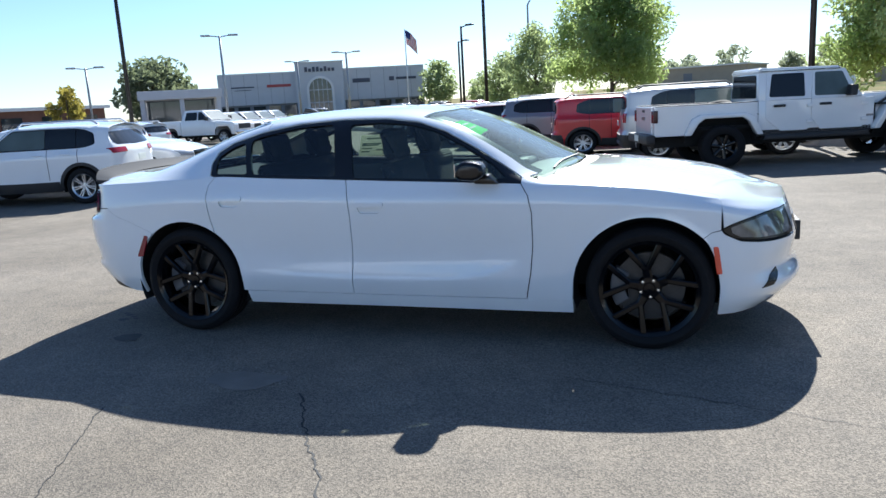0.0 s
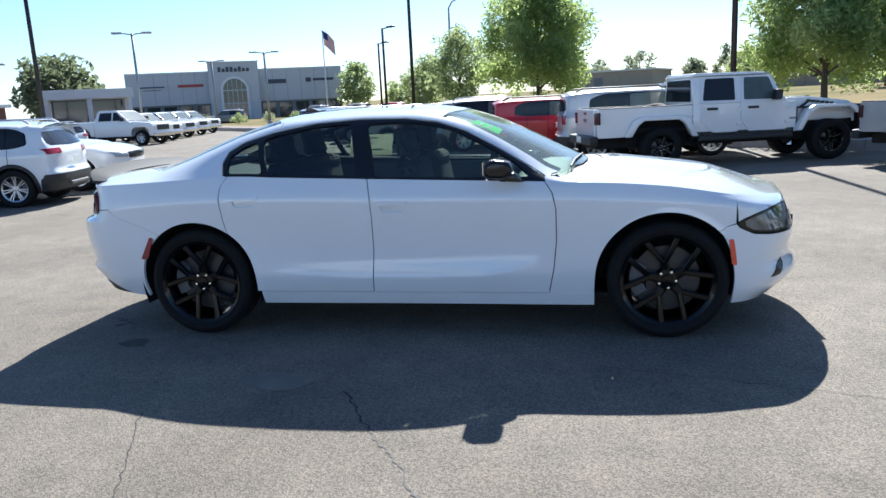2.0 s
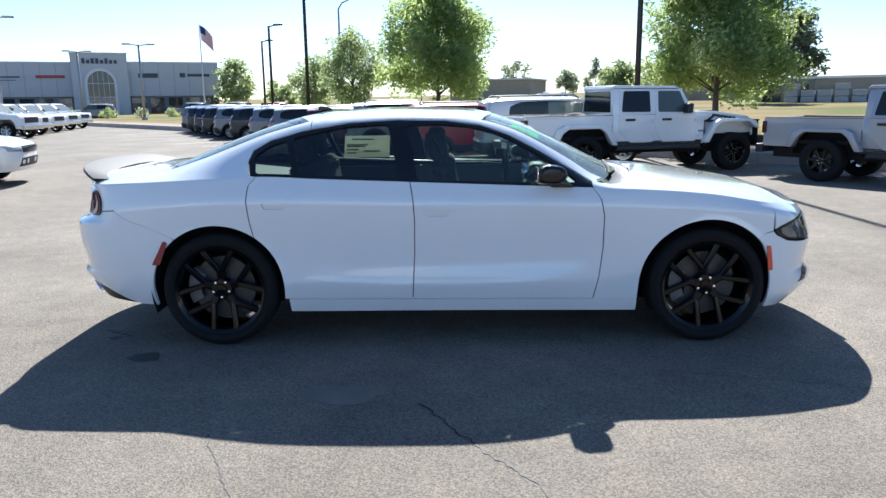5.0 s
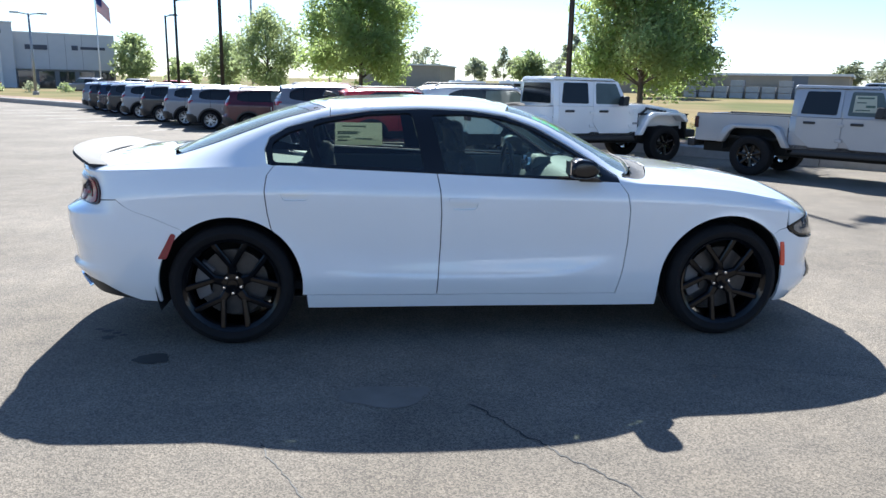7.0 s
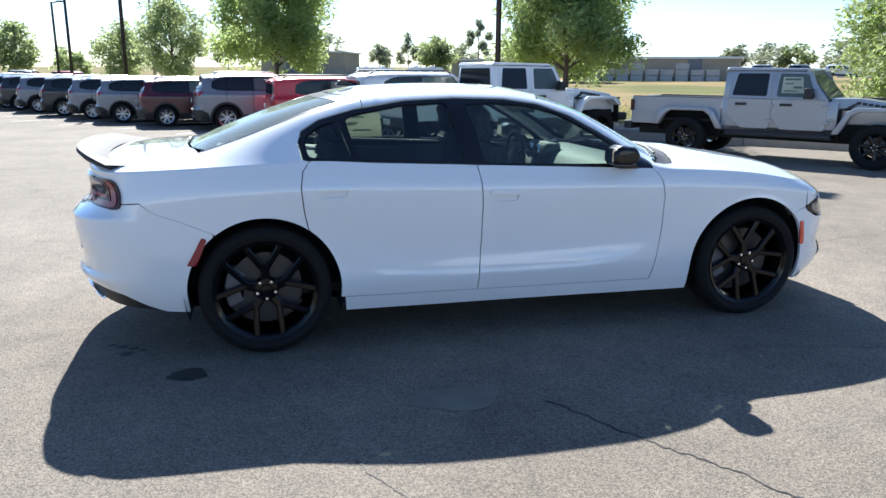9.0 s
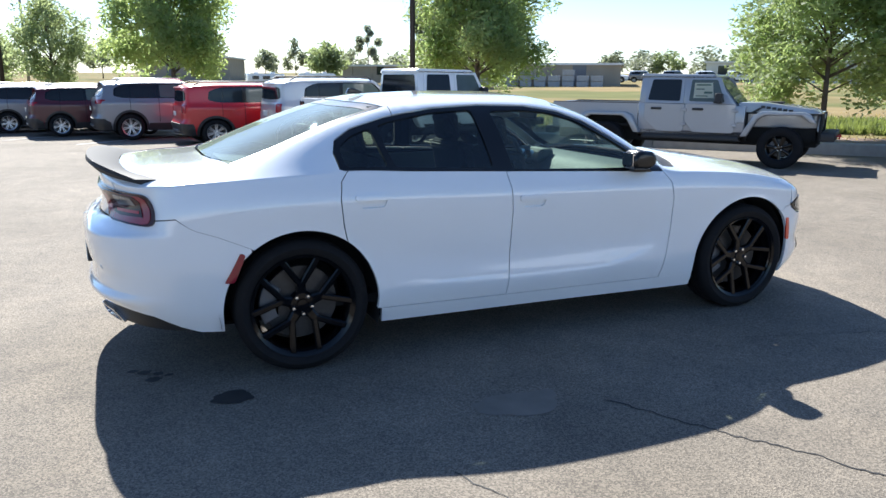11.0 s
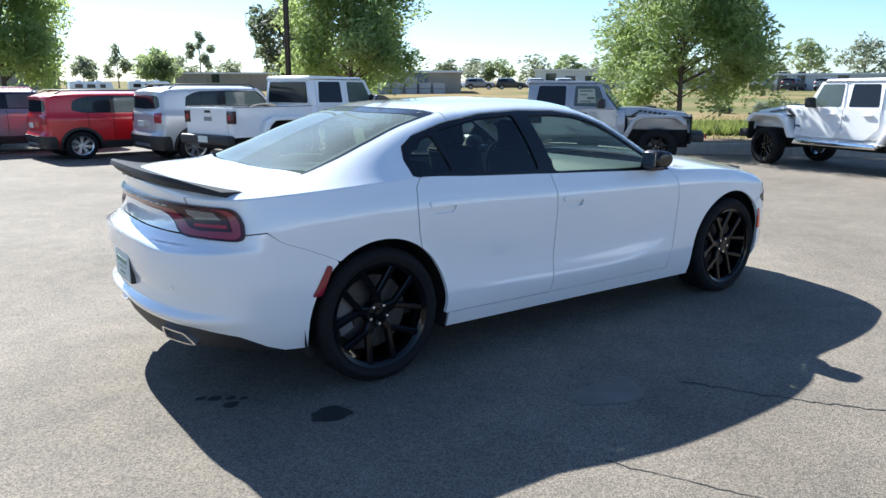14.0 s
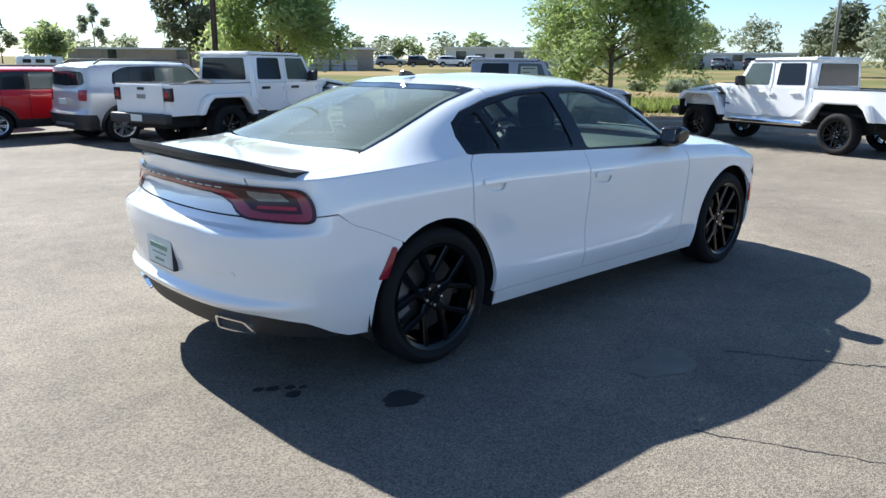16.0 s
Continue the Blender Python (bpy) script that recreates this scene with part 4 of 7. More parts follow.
    part("floor_pan", box(-1.08, 1.08, -0.86, 0.86, 0.225, 0.30, 0.01), UNDER, car)
    return car


def seat(x, y, parent, bench=False):
    w = 0.27 if not bench else 0.62
    root = new("seat")
    root.parent = parent
    root.matrix_basis = pose(x, y, 0.0)
    part("cushion", prism(rounded([(-0.22, 0.42), (0.30, 0.44), (0.32, 0.58), (-0.2, 0.54)], 0.06), -w, w, "y", 0.04, 3), CLOTH, root, angle=50)
    part("backrest", prism(rounded([(-0.22, 0.50), (-0.08, 0.50), (-0.20, 1.10), (-0.34, 1.10)], 0.05), -w, w, "y", 0.045, 3), CLOTH, root, angle=50)
    for q in ((0,) if not bench else (-0.33, 0.33)):
        part("headrest", prism(rounded([(-0.36, 1.13), (-0.24, 1.13), (-0.27, 1.31), (-0.38, 1.31)], 0.04), q - 0.13, q + 0.13, "y", 0.04, 3), CLOTH, root, angle=50)
        part("headrest_post", tube([(-0.29, q - 0.04, 1.05), (-0.30, q - 0.04, 1.16)], 0.007), CHROME, root)
    return root


def sedan_cabin(car):
    seat(0.15, -0.37, car)
    seat(0.15, 0.37, car)
    seat(-0.78, 0.0, car, True)
    bm = prism(rounded([(0.46, 0.55), (0.98, 0.55), (0.98, 0.99), (0.80, 1.015), (0.62, 0.99), (0.52, 0.88)], 0.06), -0.72, 0.72, "y", 0.03)
    part("dashboard", bm, DASH, car, "dark dashboard", angle=40)
    part("instrument_hood", prism(rounded([(0.50, 0.92), (0.66, 0.97), (0.66, 1.04), (0.54, 1.04)], 0.03), 0.20, 0.54, "y", 0.02), DASH, car, angle=40)
    for y in (0.30, 0.44):
        bm = moved(lathe([(0.0001, 0), (0.045, 0.002), (0.055, -0.008), (0.058, 0.02)], 20), pose(0.515, y, 0.97, 0, 0, 90))
        part("gauge", bm, CHROME, car, "round gauge")
    ring = [(0.19 * math.cos(a), 0, 0.19 * math.sin(a)) for a in (2 * math.pi * i / 32 for i in range(32))]
    sw = new("steering_wheel")
    sw.parent = car
    sw.matrix_basis = pose(0.36, 0.37, 0.93, 0, 22, 90)
    part("wheel_rim", tube(ring, 0.016, 8, closed=True), BLACK_PLASTIC, sw, smooth=True)
    part("wheel_boss", prism(rounded([(-0.08, -0.07), (0.08, -0.07), (0.09, 0.06), (-0.09, 0.06)], 0.03), -0.03, 0.02, "y", 0.01), BLACK_PLASTIC, sw, angle=40)
    for a in (0, math.pi, -math.pi / 2):
        part("wheel_spoke", tube([(0.06 * math.cos(a), 0, 0.06 * math.sin(a)), (0.185 * math.cos(a), 0, 0.185 * math.sin(a))], 0.014, 6), CHROME if a == -math.pi / 2 else BLACK_PLASTIC, sw)
    part("inside_mirror", box(0.30, 0.32, -0.12, 0.12, 1.28, 1.345, 0.012), BLACK_PLASTIC, car, "black inside mirror")
    part("parcel_shelf", prism([(-1.10, 1.02), (-1.80, 1.05), (-1.80, 1.02), (-1.10, 0.99)], -0.62, 0.62, "y"), GREY_PLASTIC, car, "grey parcel shelf")
    for y in (-0.84, 0.84):
        part("door_card", box(-1.05, 0.80, y - 0.015, y + 0.015, 0.32, 0.985, 0.01), DASH, car, "dark door lining")
    part("headliner", prism([(-1.05, 1.395), (-0.4, 1.425), (0.12, 1.385), (0.12, 1.37), (-0.4, 1.41), (-1.05, 1.38)], -0.55, 0.55, "y"), HEADLINER, car, "pale headliner")
    # Unseen box added in the boot so no sun leaks through the lid gap.
    part("boot_sun_stop", box(-2.28, -1.12, -0.56, 0.56, 0.34, 0.99, 0.03), UNDER, car)
    part("carpet", box(-1.7, 1.0, -0.80, 0.80, 0.31, 0.36), UNDER, car)
    # price sheet in the far rear window, bars for its print
    lean = pose(-0.78, 0.845, 1.045, -29, 0, 0)
    st = part("price_sheet", moved(box(-0.18, 0.20, -0.02, -0.017, 0.0, 0.20), lean), PAPER, car, "white price sheet in the rear window")
    for i, (a, b, z) in enumerate(((-0.12, 0.07, 0.165), (-0.16, 0.02, 0.115), (-0.16, 0.0, 0.10), (-0.02, 0.12, 0.055), (-0.16, -0.06, 0.07), (-0.16, -0.08, 0.04))):
        part("print_bar", moved(box(a, b, -0.023, -0.0215, z - 0.006, z + 0.006), lean), INK, st)
    # green tag under the top of the windscreen
    S = sedan_shell
    # Unseen panels added under the windscreen to keep sun off the ground beyond.
    for sd in (-1, 1):
        S.panel("sun_stop_panel", [(0.15, 6.15), (0.45, 6.15), (0.51, 6.98), (0.21, 6.98)], HEADLINER, car, "pale panel added behind the windscreen to stop sun", side=sd, off=-0.03, thick=0.015)
    tag = S.panel("window_tag", [(0.32, 6.36), (0.50, 6.36), (0.52, 6.88), (0.345, 6.88)], GREEN_TAG, car, "fluorescent green tag behind the windscreen", side=-1, off=-0.014, thick=0)
    for s in (0.37, 0.42):
        S.panel("print_bar", [(s, 6.44), (s + 0.012, 6.44), (s + 0.03, 6.78), (s + 0.018, 6.78)], PLATE_GREEN, tag, side=-1, off=-0.012, thick=0)
    for sd, k0, k1 in ((-1, 6.5, 7.95), (1, 6.9, 7.6)):
        ks = np.linspace(k0, k1, 8)
        p, n = S.frame_at(np.linspace(0.955, 1.03, 8) if sd < 0 else np.linspace(0.97, 1.0, 8), ks)
        p = (p + n * 0.006) * np.array([1, -sd, 1])
        part("wiper", tube([tuple(q) for q in p], 0.008, 6), BLACK_PLASTIC, car, "black wiper blade")
    # Unseen dark block added under the bonnet to catch sun leaking between panels.
    part("bonnet_sun_stop", prism([(1.0, 0.34), (2.12, 0.34), (2.12, 0.74), (1.95, 0.82), (1.6, 0.90), (1.0, 0.94)], -0.44, 0.44, "y"), UNDER, car)


sedan = build_sedan()
sedan_cabin(sedan)


# ---- ground: asphalt lot, kerb, rising field ----
def asphalt_material():
    m = material("asphalt", (0.1, 0.1, 0.1), 0.85, spec=0.2)
    nt = m.node_tree
    b = nt.nodes["Principled BSDF"]
    co = nt.nodes.new("ShaderNodeTexCoord")
    def tex(scale, detail=5):
        n = nt.nodes.new("ShaderNodeTexNoise")
        n.inputs["Scale"].default_value, n.inputs["Detail"].default_value = scale, detail
        nt.links.new(co.outputs["Object"], n.inputs["Vector"])
        return n.outputs["Fac"]
    stone = nt.nodes.new("ShaderNodeTexVoronoi")
    stone.inputs["Scale"].default_value = 150
    nt.links.new(co.outputs["Object"], stone.inputs["Vector"])
    r1, r2, r3 = (nt.nodes.new("ShaderNodeValToRGB") for _ in range(3))
    for r, a, b_, c0, c1 in ((r1, 0.3, 0.72, (0.150, 0.132, 0.107, 1), (0.218, 0.193, 0.158, 1)), (r2, 0.35, 0.7, (0.88, 0.885, 0.89, 1), (1.08, 1.07, 1.05, 1)), (r3, 0.1, 0.95, (0.62, 0.62, 0.63, 1), (1.42, 1.40, 1.37, 1))):
        r.color_ramp.elements[0].position, r.color_ramp.elements[1].position = a, b_
        r.color_ramp.elements[0].color, r.color_ramp.elements[1].color = c0, c1
    nt.links.new(tex(0.55), r1.inputs[0])
    nt.links.new(tex(4.0, 8), r2.inputs[0])
    sh = nt.nodes.new("ShaderNodeSeparateColor")
    nt.links.new(stone.outputs["Color"], sh.inputs[0])
    nt.links.new(sh.outputs[0], r3.inputs[0])
    last = r1.outputs[0]
    for r in (r2, r3):
        mx = nt.nodes.new("ShaderNodeMix")
        mx.data_type, mx.blend_type = "RGBA", "MULTIPLY"
        mx.inputs[0].default_value = 1
        nt.links.new(last, mx.inputs[6])
        nt.links.new(r.outputs[0], mx.inputs[7])
        last = mx.outputs[2]
    nt.links.new(last, b.inputs["Base Color"])
    bp = nt.nodes.new("ShaderNodeBump")
    bp.inputs["Strength"].default_value, bp.inputs["Distance"].default_value = 0.5, 0.005
    nt.links.new(stone.outputs["Distance"], bp.inputs["Height"])
    nt.links.new(bp.outputs[0], b.inputs["Normal"])
    return m


ASPHALT = asphalt_material()
CRACK_SHADE = material("crack_and_shade_tar", (0.012, 0.012, 0.012), 0.7, 0, 0, 20, 0.2)
OIL = material("oil_stain", (0.026, 0.024, 0.022), 0.7, 0, 0, 9, 0.5)
PALE_PATCH = material("pale_ground_patch", (0.168, 0.148, 0.122), 0.9, 0, 0, 8, 0.3, 0.3, 150)
CONCRETE = material("kerb_concrete", (0.36, 0.34, 0.31), 0.85, 0, 0, 6, 0.25, 0.3, 90)
GRASS = material("dry_field", (0.27, 0.22, 0.10), 1.0, 0, 0, 0.25, 0.35, 0.6, 8, spec=0.05)
def patches(m, c0, c1, scale):
    """Two ground colours in broad ragged patches under the fine grain."""
    nt = m.node_tree
    v = [n for n in nt.nodes if n.type == "VECT_MATH"][0]
    co, n, r = nt.nodes.new("ShaderNodeTexCoord"), nt.nodes.new("ShaderNodeTexNoise"), nt.nodes.new("ShaderNodeValToRGB")
    n.inputs["Scale"].default_value, n.inputs["Detail"].default_value = scale, 8
    r.color_ramp.elements[0].position, r.color_ramp.elements[1].position = 0.42, 0.58
    r.color_ramp.elements[0].color, r.color_ramp.elements[1].color = (*c0, 1), (*c1, 1)
    nt.links.new(co.outputs["Object"], n.inputs["Vector"])
    nt.links.new(n.outputs["Fac"], r.inputs[0])
    nt.links.new(r.outputs[0], v.inputs[0])
patches(GRASS, (0.125, 0.13, 0.052), (0.225, 0.175, 0.088), 0.09)


def leaf_material(name, color, light, share=0.5):
    m = material(name, color, 0.6, 0, 0, 5, 0.25, 0, 80, 0.4, 0.35)
    nt = m.node_tree
    b = nt.nodes["Principled BSDF"]
    tl, mx = nt.nodes.new("ShaderNodeBsdfTranslucent"), nt.nodes.new("ShaderNodeMixShader")
    tl.inputs[0].default_value = (*light, 1)
    mx.inputs[0].default_value = share
    nt.links.new(b.outputs[0], mx.inputs[1])
    nt.links.new(tl.outputs[0], mx.inputs[2])
    nt.links.new(mx.outputs[0], nt.nodes["Material Output"].inputs[0])
    return m


GREENGRASS = leaf_material("green_grass_blades", (0.11, 0.14, 0.04), (0.22, 0.26, 0.06))
DRYBLADES = leaf_material("dry_grass_blades", (0.30, 0.25, 0.12), (0.36, 0.28, 0.12))

MULCH = material("brown_mulch", (0.24, 0.165, 0.115), 0.95, 0, 0, 3, 0.3, 0.5, 30)
PAINT_LINE = material("parking_line_paint", (0.45, 0.44, 0.42), 0.8, 0, 0, 9, 0.3)

# the lot's edge runs along the kerb line; u: along it, v: out into the field
K0, KD = Vector((7.0, 11.7, 0)), Vector((0.682, -0.731, 0))
KN = Vector((0.731, 0.682, 0))
def kerb_at(u, v, z=0.0):
    p = K0 + KD * u + KN * v
    return (p.x, p.y, z)


def field_height(v):
    t = min(max(v / 90.0, 0), 1)
    return 0.22 + 1.06 * t * t * (3 - 2 * t) + max(0, v - 150) * 0.010


bm = bmesh.new()
bm.faces.new([bm.verts.new(kerb_at(u, v)) for u, v in ((-900, -900), (900, -900), (900, 0.0), (-900, 0.0))])
tagged(part("pavement", bm, ASPHALT), "grey weathered asphalt car park", "pavement", kind="structure")
vs_ = [0.32, 1.2, 2.5, 4, 7, 11, 16, 24, 34, 46, 60, 80, 110, 150, 220, 400, 900]
us_ = [-900, -400, -200, -120, -80, -50, -30, -20, -12, -6, 0, 6, 12, 18, 26, 40, 60, 90, 140, 250, 500, 900]
bm = bmesh.new()
grid = [[bm.verts.new(kerb_at(u, v, field_height(v) + (0.10 * noise.noise((u * 0.11, v * 0.13, 3)) if 2 < v < 100 else 0))) for v in vs_] for u in us_]
for i in range(len(us_) - 1):
    for j in range(len(vs_) - 1):
        bm.faces.new((grid[i][j], grid[i + 1][j], grid[i + 1][j + 1], grid[i][j + 1]))
tagged(part("ground", bm, GRASS, smooth=True), "dry grass field rising beyond the kerb", "field", kind="structure")
# kerb in lengths
for i in range(40):
    a, b = -60 + 3.0 * i, -60 + 3.0 * i + 2.985
    prof = [(0.0, -0.02), (0.02, 0.22), (0.05, 0.25), (0.32, 0.25), (0.32, -0.02)]
    bm = bmesh.new()
    ends = [[bm.verts.new(kerb_at(u, v, z)) for v, z in prof] for u in (a, b)]
    bm.faces.new(ends[0]), bm.faces.new(list(reversed(ends[1])))
    for j in range(5):
        bm.faces.new((ends[0][j], ends[0][(j + 1) % 5], ends[1][(j + 1) % 5], ends[1][j]))
    tagged(part("kerb", bm, CONCRETE), "pale concrete kerb edging the car park", "kerb", kind="structure")
bm = bmesh.new()
bm.faces.new([bm.verts.new(kerb_at(u, v, 0.255)) for u, v in ((-60, 0.32), (60, 0.32), (60, 1.9), (-60, 1.9))])
tagged(part("soil_strip", bm, MULCH), "brown soil strip behind the kerb", "soil", kind="structure")


def blades(name, n, u0, u1, v0, v1, h, mat, label, seed):
    rnd = np.random.RandomState(seed)
    V, F = [], []
    for i in range(n):
        u, v = rnd.uniform(u0, u1), v0 + (v1 - v0) * rnd.rand() ** 1.5
        p = Vector(kerb_at(u, v, field_height(v)))
        hh, a = h * rnd.uniform(0.4, 1.2), rnd.uniform(0, 6.28)
        d = Vector((math.cos(a), math.sin(a), 0)) * 0.03
        lean = Vector((rnd.normal(0, 0.07), rnd.normal(0, 0.07), hh))
        b = len(V)
        V += [p - d, p + d, p + d * 0.5 + lean * 0.6, p + lean, p - d * 0.5 + lean * 0.6]
        F.append((b, b + 1, b + 2, b + 3, b + 4))
    ob = mesh_object(name, V, F, mat, smooth=False)
    return tagged(ob, label, "grass", kind="stuff")


blades("green_grass", 16000, 1.5, 12.5, 3.4, 9.5, 0.24, GREENGRASS, "patch of green grass in the field", 3)
blades("dry_grass", 12000, -25, 40, 1.2, 16, 0.10, DRYBLADES, "tufts of dry yellow grass", 4)


def strip(name, pts, w, z, mat, label, cat):
    bm = bmesh.new()
    prev = None
    for i, (x, y) in enumerate(pts):
        a = pts[max(0, i - 1)]
        b = pts[min(len(pts) - 1, i + 1)]
        d = Vector((b[0] - a[0], b[1] - a[1])).normalized()
        ww = w * (0.45 + 0.9 * abs(noise.noise((x * 7, y * 7, 1.3))))
        row = [bm.verts.new((x - d.y * ww, y + d.x * ww, z)), bm.verts.new((x + d.y * ww, y - d.x * ww, z))]
        if prev:
            bm.faces.new((prev[0], prev[1], row[1], row[0]))
        prev = row
    return tagged(part(name, bm, mat), label, cat, kind="structure")


def wander(a, b, n, amp, seed):
    rnd = random.Random(seed)
    out = []
    off = 0
    for i in range(n + 1):
        t = i / n
        off = off * 0.6 + rnd.uniform(-amp, amp)
        d = Vector((b[0] - a[0], b[1] - a[1])).normalized()
        out.append((a[0] + (b[0] - a[0]) * t - d.y * off, a[1] + (b[1] - a[1]) * t + d.x * off))
    return out


strip("crack_shade_line", wander((-0.25, -1.85), (0.9, -3.7), 90, 0.012, 5), 0.007, 0.0025, CRACK_SHADE, "thin dark line in the asphalt, for cracks and a shadow", "crack")
strip("crack_shade_line", wander((-1.22, -2.2), (-0.5, -3.7), 60, 0.010, 6), 0.004, 0.0025, CRACK_SHADE, "thin dark line in the asphalt, for cracks and a shadow", "crack")
strip("crack_shade_line", wander((1.1, -1.4), (2.9, -1.9), 60, 0.012, 9), 0.003, 0.0025, CRACK_SHADE, "thin dark line in the asphalt, for cracks and a shadow", "crack")
# This thinnest strip stands for a pole's shadow, drawn in the crack colour.
strip("crack_shade_line", wander((2.6, 0.6), (9.5, 2.2), 90, 0.02, 7), 0.0025, 0.0025, CRACK_SHADE, "thin dark line in the asphalt, for cracks and a shadow", "crack")


def blot(name, x, y, rx, ry, z, mat, label, cat, seed):
    bm = bmesh.new()
    n = 40
    vs = []
    for i in range(n):
        a = 2 * math.pi * i / n
        r = 1 + 0.35 * noise.noise((math.cos(a) * 1.7 + seed, math.sin(a) * 1.7, seed))
        vs.append(bm.verts.new((x + rx * r * math.cos(a), y + ry * r * math.sin(a), z)))
    bm.faces.new(vs)
    return tagged(part(name, bm, mat), label, cat, kind="structure")


blot("oil_stain", -1.945, -1.12, 0.10, 0.075, 0.003, OIL, "dark oil stain on the asphalt", "stain", 1)
for i, (x, y, r) in enumerate(((-2.40, -0.58, 0.030), (-2.34, -0.62, 0.038), (-2.27, -0.66, 0.030), (-2.30, -0.74, 0.042), (-2.22, -0.70, 0.022))):
    blot("oil_stain", x, y, r, r * 0.7, 0.003, OIL, "small dark oil drip on the asphalt", "stain", 2 + i)
blot("dust_patch", -0.66, -1.72, 0.24, 0.13, 0.0025, PALE_PATCH, "pale patch on the asphalt", "stain", 3)
for i in range(9):
    p0 = Vector(kerb_at(-9.3 - 2.56 * i, -5.6)), Vector(kerb_at(-9.3 - 2.56 * i, -0.6))
    bm = bmesh.new()
    s_ = KD * 0.05
    bm.faces.new([bm.verts.new(p) for p in (p0[0] - s_ + Vector((0, 0, 0.004)), p0[0] + s_ + Vector((0, 0, 0.004)), p0[1] + s_ + Vector((0, 0, 0.004)), p0[1] - s_ + Vector((0, 0, 0.004)))])
    tagged(part("parking_line", bm, PAINT_LINE), "worn white parking line on the asphalt", "line", kind="structure")


# ---- sport utility vehicles ----
PANE = material("dark_window_glass", (0.014, 0.017, 0.020), 0.08, 0, 0.0, 6, 0.1, spec=0.35)
# Opaque panes: daylight seen through clear glass is put into this paler colour.
PANE_PALE = material("daylit_window_glass", (0.085, 0.108, 0.10), 0.08, 0, 0.0, 2.5, 0.35, spec=0.4)


def make_suv(name, label, wb, ro, fo, W, H, belt, hood, cowl, roof0, roof1, hatch, mat, rim_style, rim_mat, R, boxy=0.0, group="", clad=True, lamps=(0.62, 0.80, 0.86, 1.04), tip=None, rails=None):
    """x = 0 at the rear axle, the nose towards +x. cowl, roof0: foot and head of the windscreen; roof1: the roof's rear end."""
    w = W / 2
    x0, x1 = -ro - 0.1, wb + fo + 0.1
    rail = H - 0.07
    keys = [
        key((x0, w - 0.09, 0.30), (wb / 2, w - 0.07, 0.26), (x1, w - 0.09, 0.28)),
        key((x0, w - 0.03, 0.50), (wb / 2, w - 0.015, 0.46), (x1, w - 0.03, 0.48)),
        key((x0, w - 0.02, 0.72), (wb / 2, w - 0.01, 0.70), (x1, w - 0.03, 0.68)),
        key((x0, w - 0.02, belt - 0.14), (wb / 2, w, belt - 0.17), (wb, w - 0.01, hood - 0.13), (x1, w - 0.06, hood - 0.25)),
        key((x0, w - 0.07, belt + 0.02), (wb / 2, w - 0.06, belt), (cowl - 0.2, w - 0.07, belt - 0.02), (cowl + 0.2, w - 0.10, hood - 0.02), (wb + 0.2, w - 0.13, hood - 0.05), (x1, w - 0.22, hood - 0.22)),
        key((x0, w - 0.27 + boxy, rail - 0.12), (roof1, w - 0.26 + boxy, rail - 0.045), (roof1 + 0.7, w - 0.24 + boxy, rail), (roof0, w - 0.25 + boxy, rail), (roof0 + 0.3 * (cowl - roof0), w - 0.22 + boxy, rail - 0.22 * (rail - hood)), (cowl, w - 0.15, hood + 0.03), (cowl + 0.25, w - 0.22, hood + 0.0), (wb + 0.2, w - 0.26, hood - 0.02), (x1, w - 0.32, hood - 0.2)),
        key((x0, 0, H - 0.11), (roof1, 0, H - 0.035), (roof1 + 0.7, 0, H), (roof0, 0, H - 0.005), (roof0 + 0.3 * (cowl - roof0), 0, H - 0.2 * (H - hood)), (cowl + 0.08, 0, hood + 0.05), (cowl + 0.3, 0, hood + 0.035), (wb + 0.2, 0, hood + 0.02), (x1, 0, hood - 0.18)),
    ]
    S = Shell(keys, (ro - 0.30, 0.30, 1.1, 3.2 + 14 * boxy), (wb + fo - 0.42, 0.42, 1.15, 2.8 + 10 * boxy),
              rear_lean=[(0.3, 0.05), (0.52, 0.0), (0.62, 0.0), (0.70, 0.05), (belt - 0.1, 0.06), (belt, 0.09), (H - 0.1, hatch), (H, hatch + 0.01)], front_lean=[(0.2, -0.1), (0.5, 0.0), (0.7, 0.0), (hood, -0.08), (hood + 0.1, -0.1)])
    car = empty(name, pose(0, 0, 0), label, "car", group)
    A = R + 0.06
    zc = R
    se, sf = -(ro - 0.30) - 1.0999, wb + fo - 0.42 + 1.1499
    def arch(cx, r, n=18):
        return arc(cx, zc, r, 180, 0, n)
    lo = [(x, 0.0) for x in np.linspace(A + 0.005, wb - A - 0.005, 8)]
    lp = [(se, 0.0), (-A - 0.01, 0.0)] + S.side(arch(0, A), 4) + lo + S.side(arch(wb, A), 4) + [(wb + A + 0.01, 0.0), (sf, 0.0), (sf, 6.0), (se, 6.0)]
    bz, tz = belt + 0.03, rail - 0.06
    b_pillar = roof0 - 0.42 * (roof0 - roof1) + 0.05
    rear = roof1 + 0.10 if tip is None else tip
    c_pillar = rear + 0.30 * (b_pillar - rear) + 0.10
    fr = lambda z: cowl - 0.02 + (roof0 - cowl) * (z - bz) / (rail - bz) - 0.10
    band = [(rear + 0.02, bz + 0.05), (rear + 0.22, bz - 0.005), (c_pillar, bz - 0.02), (fr(bz) + 0.04, bz - 0.03), (fr(tz) + 0.03, tz + 0.02), (b_pillar, tz + 0.03), (c_pillar, tz + 0.015), (rear + 0.24, tz - 0.015), (rear + 0.05, tz - 0.10)]
    band = S.side(rounded(band, 0.05), 5.3)
    S.panel("body", lp, mat, car, holes=[band], both=True, thick=0.03, ds=0.10, dk=0.2)
